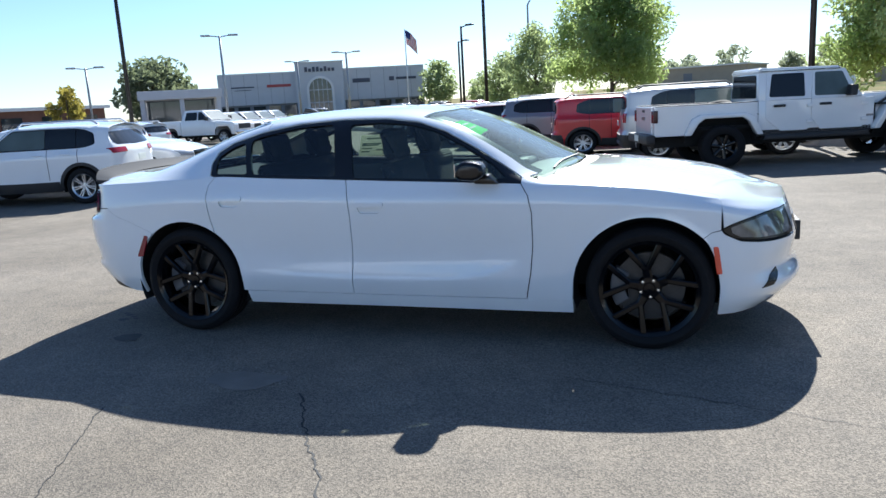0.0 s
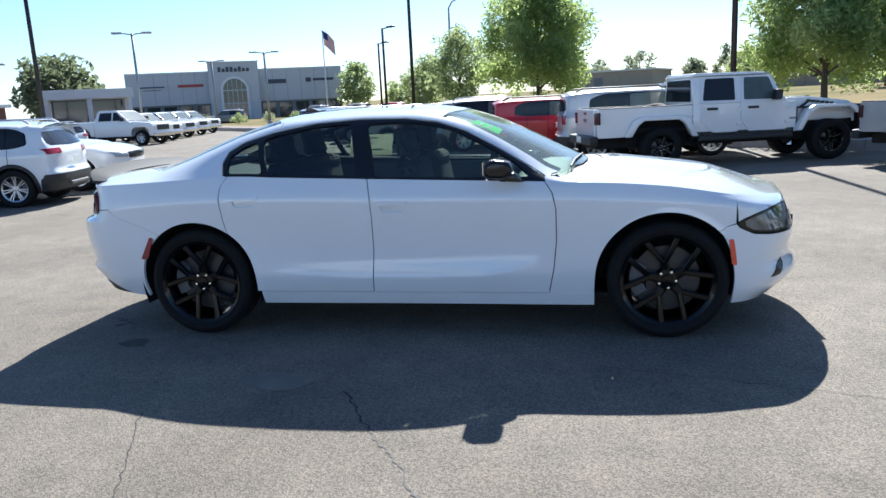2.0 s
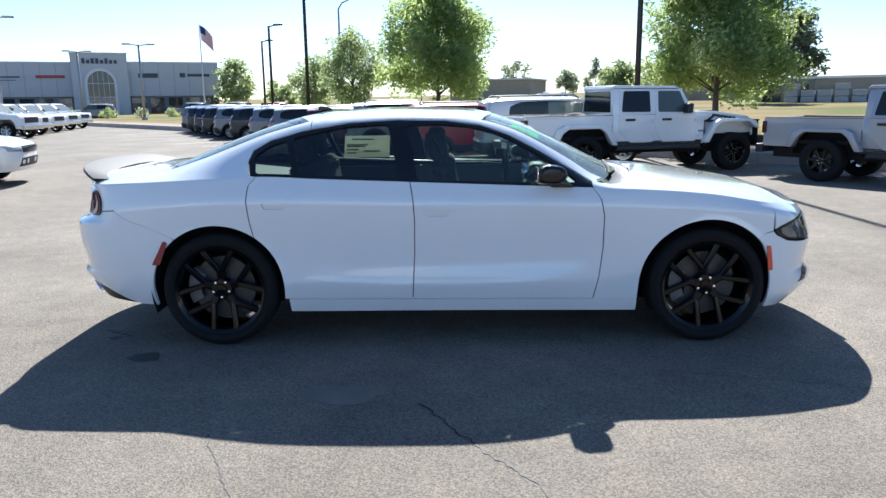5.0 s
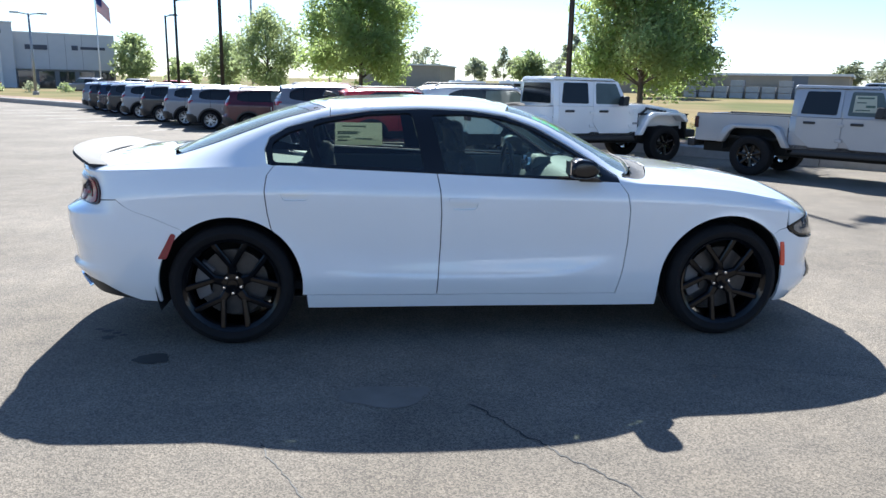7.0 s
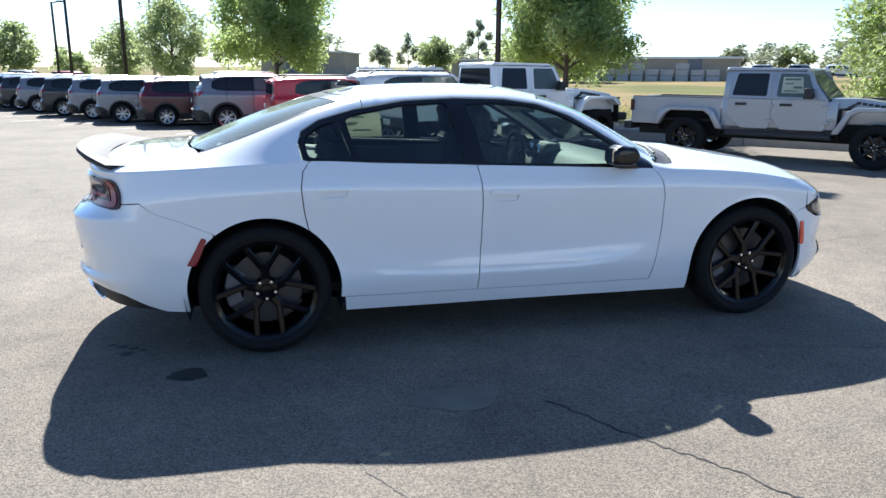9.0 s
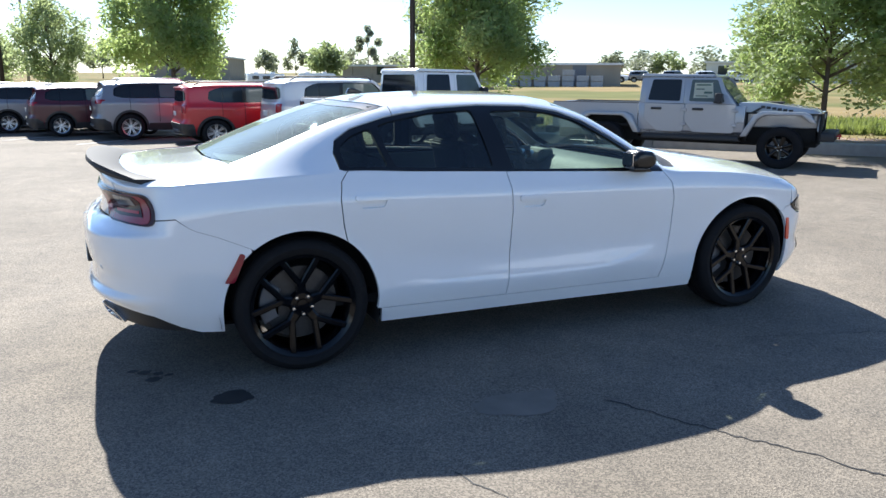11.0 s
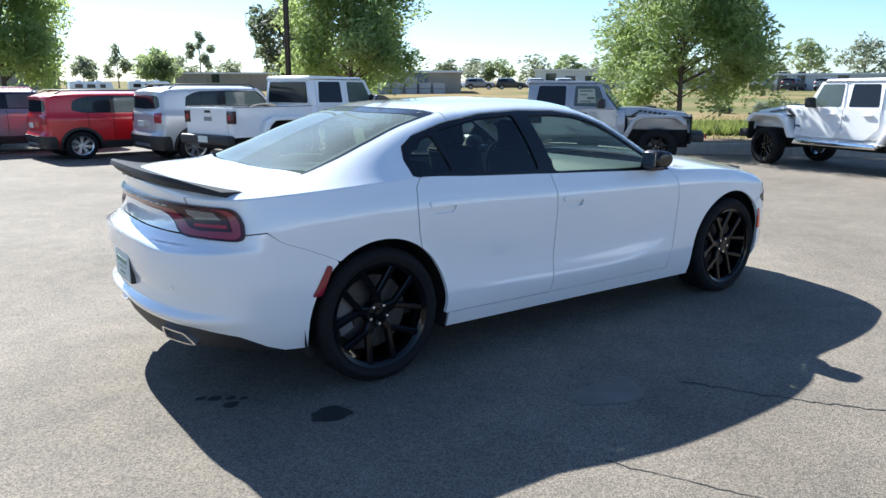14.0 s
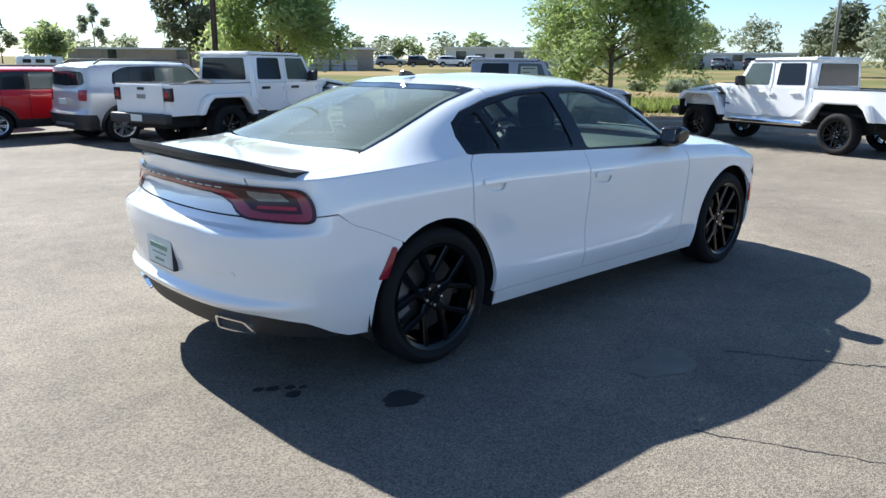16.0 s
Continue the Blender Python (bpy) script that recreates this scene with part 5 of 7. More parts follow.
    for sd in (-1, 1):
        # side glass: front door, rear door, rear quarter in one dark band that closes to a point at the rear
        S.panel("window_surround", band, GLOSS_BLACK, car, side=sd, off=-0.012, thick=0, ds=0.08, dk=0.12)
        panes = (("front_door_glass", [(b_pillar + 0.05, bz), (fr(bz), bz), (fr(tz), tz), (b_pillar + 0.05, tz)], PANE_PALE), ("rear_door_glass", [(c_pillar + 0.02, bz), (b_pillar - 0.04, bz), (b_pillar - 0.04, tz + 0.01), (c_pillar + 0.02, tz)], PANE),
                 ("quarter_glass", [(rear + 0.06, bz + 0.06), (rear + 0.22, bz + 0.015), (c_pillar - 0.02, bz), (c_pillar - 0.02, tz - 0.005), (rear + 0.24, tz - 0.03), (rear + 0.09, tz - 0.11)], PANE))
        for nm, q, mt in panes:
            S.panel(nm, S.side(rounded(q, 0.04), 5.2), mt, car, side=sd, off=-0.003, thick=0.003, ds=0.08, dk=0.12)
        if clad:
            for cx in (0, wb):
                q = arc(cx, zc, A - 0.01, 190, -10, 20) + arc(cx, zc, A + 0.055, -10, 190, 20)
                S.panel("arch_trim", S.side(q, 4), BLACK_PLASTIC, car, side=sd, off=0.012, thick=0.03, ds=0.2, dk=0.5)
            S.panel("sill_trim", [(x, 0.0) for x in np.linspace(A + 0.05, wb - A - 0.05, 6)] + [(x, 1.0) for x in np.linspace(wb - A - 0.06, A + 0.06, 6)], BLACK_PLASTIC, car, side=sd, off=0.010, thick=0.02, ds=0.2, dk=0.5)
        lm = [(s, k) for s, k in S.end(rounded([(w * lamps[0], lamps[2] + 0.01), (w * lamps[1], lamps[2]), (w * lamps[1], lamps[3]), (w * lamps[0], lamps[3])], 0.03), -1, 4.8)]
        S.panel("tail_lamp", lm, LENS_RED, car, "red tail lamp", side=sd, off=0.010, thick=0.02, ds=0.1, dk=0.3)
        hl = [(s, k) for s, k in S.end([(w * 0.55, hood - 0.30), (w * 0.9, hood - 0.28), (w * 0.93, hood - 0.17), (w * 0.55, hood - 0.2)], 1, 4.5)]
        S.panel("headlamp", hl, LENS_CLEAR, car, side=sd, off=0.008, thick=0.02, ds=0.1, dk=0.3)
        part("door_mirror", box(cowl - 0.32, cowl - 0.20, sd * (w + 0.02), sd * (w + 0.19), belt + 0.0, belt + 0.16, 0.03), BLACK_PLASTIC, car, angle=50)
        for hx in (b_pillar + 0.10, c_pillar + 0.12):
            part("door_handle", tube([(hx, sd * (w + 0.005), belt - 0.10), (hx + 0.1, sd * (w + 0.018), belt - 0.095), (hx + 0.2, sd * (w + 0.005), belt - 0.09)], 0.013, 6), mat, car, angle=60)
        for jx in (b_pillar, c_pillar - 0.02):
            kk = S.side([(jx, 0.5), (jx, belt)], 4.3)
            S.panel("door_gap", [(s - 0.006, k) for s, k in kk] + [(s + 0.006, k) for s, k in kk[::-1]], UNDER, car, side=sd, off=0.003, thick=0, ds=0.3)
        part("roof_rail", tube([(roof1 + 0.12, sd * (w - 0.31 + boxy), H - 0.06), (roof1 + 0.26, sd * (w - 0.30 + boxy), H + 0.025), (roof0 - 0.15, sd * (w - 0.31 + boxy), H + 0.03), (roof0 - 0.05, sd * (w - 0.31 + boxy), H - 0.04)], 0.022, 6), rails or (ALLOY if clad else BLACK_PLASTIC), car, angle=60)
        for cx in (0, wb):
            wheel(R, 0.225, R - 0.115, rim_style, rim_mat, car, pose(cx, sd * (w - 0.13), R), sd, 5 if rim_style != "wire" else 7)
            bm = bmesh.new()
            rows = [[bm.verts.new((x, sd * y, z)) for x, z in arc(cx, zc, A + 0.01, 195, -15, 14)] for y in (w - 0.04, w - 0.4)]
            for i in range(14):
                bm.faces.new((rows[0][i], rows[0][i + 1], rows[1][i + 1], rows[1][i]))
            bm.faces.new(rows[1])
            part("arch_liner", bm, UNDER, car)
    # grille, lower intake
    S.panel("grille", [(min(q, sf), k) for q, k in S.end([(0, hood - 0.33), (w * 0.50, hood - 0.32), (w * 0.52, hood - 0.20), (0, hood - 0.19)], 1, 4.5)], GLOSS_BLACK, car, "black grille", both=True, off=0.006, thick=0.01, ds=0.15, dk=0.4)
    S.panel("lower_intake", [(min(q, sf), k) for q, k in S.end([(0, 0.36), (w * 0.62, 0.36), (w * 0.56, 0.52), (0, 0.53)], 1, 4.5)], BLACK_PLASTIC, car, "black lower air intake", both=True, off=0.006, thick=0.01, ds=0.15, dk=0.4)
    # glass fore and aft, rear bumper, plate recess, underside
    hg = S.end([(0, belt + 0.03), (w * 0.72, belt + 0.05), (w * 0.80, belt + 0.10), (w * 0.76, rail - 0.20), (w * 0.68, rail - 0.15), (0, rail - 0.13)], -1, 5.8)
    S.panel("hatch_glass", [(max(s, se), k) for s, k in hg], PANE, car, both=True, off=0.006, thick=0.01, ds=0.15, dk=0.4)
    wsg = [(roof0 + 0.04, 5.1), (cowl - 0.06, 5.1), (cowl + 0.0, 6.0), (roof0 + 0.06, 6.0)]
    S.panel("windscreen", wsg, PANE_PALE, car, both=True, off=0.005, thick=0.01, ds=0.15, dk=0.4)
    rbp = [(se, 0.0), (-A - 0.06, 0.0), (-A - 0.10, 1.1), (-(ro - 0.2), 1.5), (se, 1.5)]
    S.panel("rear_bumper", rbp, BLACK_PLASTIC, car, "black plastic rear bumper", both=True, off=0.014, thick=0.03, ds=0.15, dk=0.3)
    part("licence_plate", box(-ro - 0.012, -ro - 0.002, -0.16, 0.16, 0.80, 0.92, 0.003), PLATE, car, "pale plate")
    part("underbody", box(-ro + 0.25, wb + fo - 0.3, -w + 0.35, w - 0.35, 0.24, 0.42), UNDER, car)
    part("skid_plate", box(-ro - 0.025, -ro + 0.10, -0.40, 0.40, 0.36, 0.43, 0.02), SKID, car, "grey skid plate under the bumper")
    part("roof_spoiler", prism([(-w * 0.62, rail - 0.085), (w * 0.62, rail - 0.085), (w * 0.55, rail - 0.05), (-w * 0.55, rail - 0.05)], -ro + hatch - 0.03, -ro + hatch + 0.14, "x", 0.01), mat, car, angle=40)
    return car


def repaint(car, mat, label):
    """A different paint on a copy, held by the object and not by the shared mesh."""
    for o in car.children_recursive:
        if o.name.split(".")[0] in ("body", "door_handle", "roof_spoiler"):
            o.material_slots[0].link = "OBJECT"
            o.material_slots[0].material = mat
    car["label"] = label
    return car


ROWG = "parked utility vehicles in the row"
# right rear wheel places of the row, nosed towards the kerb
ROW = ((1.40, 11.52), (-0.40, 13.4), (-2.22, 15.75), (-3.90, 17.35), (-5.32, 19.1), (-6.5, 21.0), (-7.75, 22.9), (-9.15, 25.4), (-10.3, 27.4), (-11.3, 29.3), (-12.3, 31.2), (-13.2, 33.0))
def row_pose(i):
    x, y = ROW[i]
    h = 7.0 if i < 3 else 9.0
    off = Matrix.Rotation(radians(h), 4, "Z") @ Vector((0, 0.72, 0))
    return pose(x + off.x, y + off.y, 0, 0, 0, h) @ (Matrix.Diagonal((0.98, 0.92, 0.92, 1)) if i < 2 else Matrix.Scale(0.90, 4))


boxy_suv = make_suv("compact_suv", "silver boxy compact utility vehicle with black roof rails", 2.57, 0.80, 0.87, 1.82, 1.69, 1.15, 1.09, 2.02, 1.55, -0.56, 0.12, PALE_SILVER, "wire", ALLOY, 0.35, 0.13, ROWG, lamps=(0.66, 0.92, 0.88, 1.10), tip=-0.18, rails=BLACK_PLASTIC)
boxy_suv.matrix_basis = row_pose(0)
red_suv = copy_thing(boxy_suv, row_pose(1))
repaint(red_suv, RED, "bright red boxy compact utility vehicle")
wagon = make_suv("utility_vehicle", "silver utility vehicle with chrome roof rails and black cladding", 2.70, 0.92, 1.02, 1.86, 1.65, 1.14, 1.06, 2.15, 1.55, -0.42, 0.42, SILVER, "wire", ALLOY, 0.36, 0.0, ROWG, lamps=(0.58, 0.96, 1.00, 1.12), tip=-0.42)
wagon.matrix_basis = row_pose(2)
LBS = "silver utility vehicle with chrome roof rails and black cladding"
for i, (mt, lb) in enumerate(((MAROON, "dark maroon utility vehicle with chrome roof rails"), (SILVER, LBS), (SILVER, LBS), (CHARCOAL, "charcoal utility vehicle with chrome roof rails"), (SILVER, LBS), (CHARCOAL, "charcoal utility vehicle with chrome roof rails"),
                              (NAVY, "dark blue utility vehicle with chrome roof rails"), (CHARCOAL, "charcoal utility vehicle with chrome roof rails"), (SILVER, LBS))):
    repaint(copy_thing(wagon, row_pose(3 + i)), mt, lb)


# ---- crew-cab off-road pickups ----
def pickup_truck(name, label, mat, rim_label, flare_mat, rim_mat=None, road_tyres=False):
    """x = 0 at the rear axle, nose towards +x."""
    car = empty(name, pose(0, 0, 0), label, "pickup truck", "open-air style pickups")
    R = 0.415 if not road_tyres else 0.40
    wb, w = 3.487, 0.80
    rim_mat = rim_mat or WHEEL_BLACK
    arch_r = [(-0.60, 0.66), (-0.50, 0.86), (-0.36, 1.0), (0.36, 1.0), (0.50, 0.86), (0.60, 0.66)]
    for sd in (-1, 1):
        lo = sd * (w - 0.05)
        bed = [(-1.24, 0.66)] + arch_r + [(0.66, 0.62), (0.66, 1.24), (-1.24, 1.24)]
        part("bed_side", prism(bed, lo, sd * w, "y", 0.008), mat, car)
        part("bed_rail", box(-1.24, 0.66, lo - sd * 0.03, sd * (w + 0.005), 1.236, 1.252, 0.005), BLACK_PLASTIC, car)
        # flares: a bent band over each wheel
        def band(path, t=0.05):
            up = [(x, z + t) for x, z in path]
            return path + up[::-1]
        part("rear_flare", prism([(-0.72, 0.66), (-0.60, 0.66), (-0.47, 0.88), (-0.35, 0.97), (0.35, 0.97), (0.47, 0.88), (0.62, 0.62), (0.74, 0.62), (0.56, 0.98), (0.42, 1.05), (-0.42, 1.05), (-0.58, 0.97)], sd * (w - 0.02), sd * (w + 0.135), "y", 0.02), flare_mat, car, "wheel arch flare", angle=40)
        part("front_flare", prism([(wb - 0.74, 0.62), (wb - 0.62, 0.62), (wb - 0.44, 0.97), (wb - 0.30, 1.05), (wb + 0.34, 1.06), (wb + 0.50, 0.92), (wb + 0.60, 0.92), (wb + 0.50, 1.08), (wb + 0.38, 1.13), (wb - 0.36, 1.13), (wb - 0.52, 1.05)], sd * (w - 0.22), sd * (w + 0.135), "y", 0.02), flare_mat, car, "wheel arch flare", angle=40)
        for cx, zt in ((0, 1.02), (wb, 1.10)):
            bm = box(cx - 0.66, cx + 0.68, sd * 0.48, sd * 0.52, 0.50, zt)
            box(cx - 0.66, cx + 0.68, sd * 0.50, sd * 0.79, zt - 0.03, zt, bm=bm)
            for q in (-0.66, 0.66):
                box(cx + q - 0.015, cx + q + 0.015, sd * 0.50, sd * 0.76, 0.52, zt, bm=bm)
            part("wheel_well", bm, UNDER, car, "black wheel well liner")
        # cab side: door skins, windows, handles, hinges
        for nm, a, b, win, pm in (("rear_door", 0.80, 1.62, [(0.86, 1.31), (1.52, 1.30), (1.52, 1.745), (0.93, 1.745)], PANE), ("front_door", 1.64, 2.62, [(1.70, 1.30), (2.40, 1.29), (2.22, 1.74), (1.72, 1.745)], PANE_PALE)):
            cutc = 0.16 if nm == "rear_door" else 0.05
            skin = [(a + cutc + 0.12, 0.66), (b - 0.05, 0.66), (b, 0.72), (b, 1.24), (a, 1.25), (a, 0.90)]
            d = part(nm, prism(skin, sd * w, sd * (w + 0.018), "y", 0.006), mat, car)
            tilt = lambda co: Vector((co.x, co.y - sd * max(0, co.z - 1.25) * 0.20, co.z))
            part("door_frame", prism([(a + 0.0, 1.255), (b - (0.03 if nm == "rear_door" else 0.10), 1.255), (win[2][0] + 0.055, 1.79), (a + 0.045, 1.79)], sd * (w - 0.02), sd * (w + 0.012), "y", 0.0, taper=(tilt, tilt)), mat, d)
            part("door_glass", prism(rounded(win, 0.04), sd * w, sd * (w + 0.018), "y", 0.0, taper=(tilt, tilt)), pm, d, "dark door glass")
            hx = a + 0.16
            part("door_handle", prism(rounded([(hx - 0.02, 1.115), (hx + 0.20, 1.115), (hx + 0.20, 1.165), (hx - 0.02, 1.165)], 0.02), sd * (w + 0.02), sd * (w + 0.05), "y", 0.008), BLACK_PLASTIC if not road_tyres else mat, d, angle=40)
            for hz in (0.82, 1.12):
                part("hinge", box(b - 0.07, b + 0.05, sd * (w + 0.018), sd * (w + 0.045), hz - 0.03, hz + 0.03, 0.008), mat, d)
        part("door_mirror", prism(rounded([(2.22, 1.27), (2.36, 1.27), (2.38, 1.47), (2.25, 1.48)], 0.04), sd * (w + 0.07), sd * (w + 0.26), "y", 0.02), BLACK_PLASTIC, car, "black door mirror", angle=45)
        part("mirror_arm", box(2.28, 2.36, sd * (w - 0.02), sd * (w + 0.10), 1.265, 1.30, 0.01), BLACK_PLASTIC, car)
        part("tail_lamp", prism(rounded([(sd * (w - 0.17), 0.93), (sd * (w + 0.03), 0.93), (sd * (w + 0.03), 1.17), (sd * (w - 0.17), 1.17)], 0.02), -1.285, -1.20, "x", 0.012), LENS_DARK, car, "dark red tail lamp", angle=40)
        part("rear_corner", box(-1.262, -1.20, sd * 0.625, sd * (w - 0.002), 0.68, 1.235, 0.008), mat, car)
        part("lamp_core", box(-1.292, -1.286, sd * (w - 0.13), sd * (w - 0.03), 1.0, 1.10, 0.004), LENS_RED, car)
        part("side_step", prism([(0.75, 0.50), (2.75, 0.50), (2.70, 0.60), (0.80, 0.60)], sd * (w - 0.12), sd * (w + (0.10 if road_tyres else 0.03)), "y", 0.02), CHROME if road_tyres else BLACK_PLASTIC, car, "side step below the doors", angle=40)
        part("cab_sill", box(0.66, 2.76, sd * (w - 0.06), sd * w, 0.58, 0.70, 0.01), BLACK_PLASTIC if not road_tyres else mat, car)
        for i in range(6):
            hx = wb - 0.42 + 0.10 * i
            part("hood_mark", box(hx, hx + 0.075, sd * 0.66, sd * (0.699 - 0.006 * i), 1.185 - 0.013 * i, 1.235 - 0.014 * i), BLACK_PLASTIC if not road_tyres else GREYMARK, car)
        part("side_badge", box(2.66, 2.80, sd * (w + 0.0), sd * (w + 0.012), 0.86, 0.90), GREYMARK, car)
        part("fender_vent", prism([(wb - 0.56, 1.06), (wb - 0.40, 1.18), (wb - 0.44, 1.20), (wb - 0.62, 1.08)], sd * 0.70, sd * 0.735, "y"), BLACK_PLASTIC, car)
        lamp = moved(lathe([(0.0001, -0.03), (0.06, -0.025), (0.085, 0.0), (0.10, 0.03)], 24), pose(4.13, sd * 0.50, 1.00, 0, 0, 90))
        part("headlamp", lamp, LENS_CLEAR, car, "round headlamp", smooth=True)
        for cx in (0, wb):
            wheel(R, 0.285 if not road_tyres else 0.26, R - 0.17 if not road_tyres else R - 0.13, "block" if not road_tyres else "y", rim_mat, car, pose(cx, sd * 0.80, R, 0, 20, 0), sd, 7 if not road_tyres else 6, rim_label)
    part("cab_body", prism([(0.67, 0.60), (2.80, 0.60), (2.80, 1.22), (0.67, 1.25)], -w, w, "y", 0.02), mat, car, angle=40)
    tp = lambda co: Vector((co.x, co.y * (1 - max(0, co.z - 1.24) * 0.22), co.z))
    part("cab_top", prism([(0.675, 1.24), (0.69, 1.80), (2.18, 1.80), (2.62, 1.24)], -w + 0.012, w - 0.012, "y", 0.02, taper=(tp, tp)), mat, car, angle=40)
    part("hard_top", prism(rounded([(0.66, 1.775), (2.22, 1.775), (2.16, 1.845), (0.70, 1.865)], 0.04), -0.72, 0.72, "y", 0.03, 3), mat, car, "flat hard top", angle=40)
    lean = lambda co: Vector((co.x + 0.027 * (co.z - 1.24), co.y, co.z))
    part("cab_rear_glass", prism(rounded([(-0.66, 1.30), (0.66, 1.30), (0.60, 1.74), (-0.60, 1.74)], 0.05), 0.660, 0.678, "x", 0, taper=(lean, lean)), PANE, car, "rear cab window")
    wl = lambda co: Vector((co.x - 0.79 * (co.z - 1.24), co.y, co.z))
    part("windscreen", prism(rounded([(-0.68, 1.27), (0.68, 1.27), (0.60, 1.74), (-0.60, 1.74)], 0.05), 2.63, 2.65, "x", 0, taper=(wl, wl)), PANE_PALE, car, "windscreen")
    part("hood", prism([(2.64, 1.29), (3.15, 1.295), (4.0, 1.175), (4.10, 1.10), (4.10, 0.80), (2.64, 0.80)], -0.69, 0.69, "y", 0.03, 3, taper=(lambda c: Vector((c.x, c.y * (1 - max(0, c.x - 2.7) * 0.09), c.z)),) * 2), mat, car, "flat bonnet", angle=40)
    part("hood_vent", box(3.05, 3.4, -0.2, 0.2, 1.27, 1.305, 0.01), BLACK_PLASTIC, car)
    g = part("grille", prism([(-0.62, 0.74), (0.62, 0.74), (0.58, 1.12), (-0.58, 1.12)], 4.09, 4.14, "x", 0.02), mat, car, "slotted grille")
    for i in range(7):
        part("slot", box(4.135, 4.147, -0.33 + 0.11 * i - 0.03, -0.33 + 0.11 * i + 0.03, 0.82, 1.08, 0.0), BLACK_PLASTIC, g)
    part("front_bumper", box(4.16, 4.42, -0.78, 0.78, 0.56, 0.74, 0.04), BLACK_PLASTIC, car, "black front bumper", angle=40)
    for y in (-0.25, 0.25):
        part("tow_hook", tube([(4.40, y, 0.64), (4.47, y, 0.66), (4.47, y, 0.60)], 0.018, 6), RED if not road_tyres else BLACK_PLASTIC, car)
    part("rear_bumper", prism([(-0.82, 0.52), (0.82, 0.52), (0.82, 0.70), (-0.82, 0.70)], -1.42, -1.25, "x", 0.03), BLACK_PLASTIC, car, "black rear bumper", angle=40)
    tg = part("tailgate", box(-1.285, -1.235, -0.62, 0.62, 0.70, 1.235, 0.012), mat, car, "tailgate")
    part("gate_handle", box(-1.292, -1.284, -0.10, 0.10, 1.13, 1.18, 0.004), BLACK_PLASTIC, tg)
    part("gate_badge", box(-1.291, -1.285, -0.13, 0.13, 0.97, 1.05, 0.003), GREYMARK, tg)
    part("licence_plate", box(-1.43, -1.42, -0.16, 0.16, 0.56, 0.68), PLATE, car, "pale plate")
    part("bed_floor", box(-1.22, 0.66, -w + 0.05, w - 0.05, 0.74, 0.80), UNDER, car)
    part("chassis", box(-1.2, 4.1, -0.5, 0.5, 0.42, 0.62, 0.02), UNDER, car, "dark chassis frame")
    part("engine_bay", box(2.8, 4.08, -0.6, 0.6, 0.55, 0.95), UNDER, car)
    for x in (0, wb):
        part("axle", tube([(x, -0.7, R), (x, 0.7, R)], 0.06, 8), UNDER, car)
    return car


truck_white = pickup_truck("pickup_truck", "white crew-cab off-road pickup with black wheels", WHITE2, "black alloy rim", WHITE2)
truck_white.matrix_basis = pose(2.36, 10.12, 0, 0, 0, 15) @ Matrix.Diagonal((0.97, 0.94, 0.94, 1))
part("spare_wheel", moved(tyre_mesh(0.40, 0.27, 0.24), pose(0.15, 0.22, 1.02, 66, 0, 120)), RUBBER, truck_white, "spare tyre lying in the bed", angle=40)
truck_grey = copy_thing(truck_white, pose(7.15, 8.31, 0, 0, 0, -53.5) @ Matrix.Scale(0.955, 4))
for o in list(truck_grey.children_recursive):
    if o.name.split(".")[0] == "spare_wheel":
        bpy.data.objects.remove(o)
    elif o.data and o.data.materials and o.data.materials[0] == WHITE2:
        o.material_slots[0].link = "OBJECT"
        o.material_slots[0].material = BILLET
truck_grey["label"] = "metallic grey crew-cab off-road pickup by the kerb"
sh = part("price_sheet", prism([(1.78, 1.37), (2.18, 1.37), (2.13, 1.68), (1.78, 1.68)], -0.8225, -0.8195, "y", taper=(lambda c: Vector((c.x, c.y + max(0, c.z - 1.25) * 0.20, c.z)),) * 2), PAPER, truck_grey, "pale price sheet in the window")
for z0, z1, a, b in ((1.62, 1.65, 1.82, 2.10), (1.54, 1.56, 1.82, 1.98), (1.46, 1.50, 1.98, 2.14), (1.40, 1.42, 1.82, 2.06)):
    part("print_bar", prism([(a, z0), (b, z0), (b, z1), (a, z1)], -0.825, -0.8227, "y", taper=(lambda c: Vector((c.x, c.y + max(0, c.z - 1.25) * 0.20, c.z)),) * 2), INK, sh)
truck_road = pickup_truck("pickup_truck", "white crew-cab pickup with body-colour flares and side steps", WHITE2, "black alloy rim", WHITE2, WHEEL_BLACK, True)
truck_road.matrix_basis = pose(10.96, 1.16, 0, 0, 0, 76.4) @ Matrix.Scale(0.92, 4)


# ---- trees ----
LEAF = leaf_material("green_leaves", (0.13, 0.18, 0.075), (0.56, 0.68, 0.25), 0.55)
LEAF2 = leaf_material("pale_green_leaves", (0.16, 0.20, 0.10), (0.47, 0.55, 0.25), 0.55)
# Olive leaves paled: the haze of distance is put into their colour.
LEAF3 = leaf_material("hazed_olive_leaves", (0.19, 0.21, 0.15), (0.42, 0.46, 0.29), 0.55)
LEAF5 = leaf_material("dark_grey_green_leaves", (0.10, 0.12, 0.075), (0.24, 0.28, 0.15), 0.5)
LEAF4 = leaf_material("yellow_leaves", (0.22, 0.19, 0.04), (0.35, 0.30, 0.06))
BARK = material("grey_brown_bark", (0.11, 0.085, 0.065), 0.9, 0, 0, 12, 0.3, 0.6, 40)


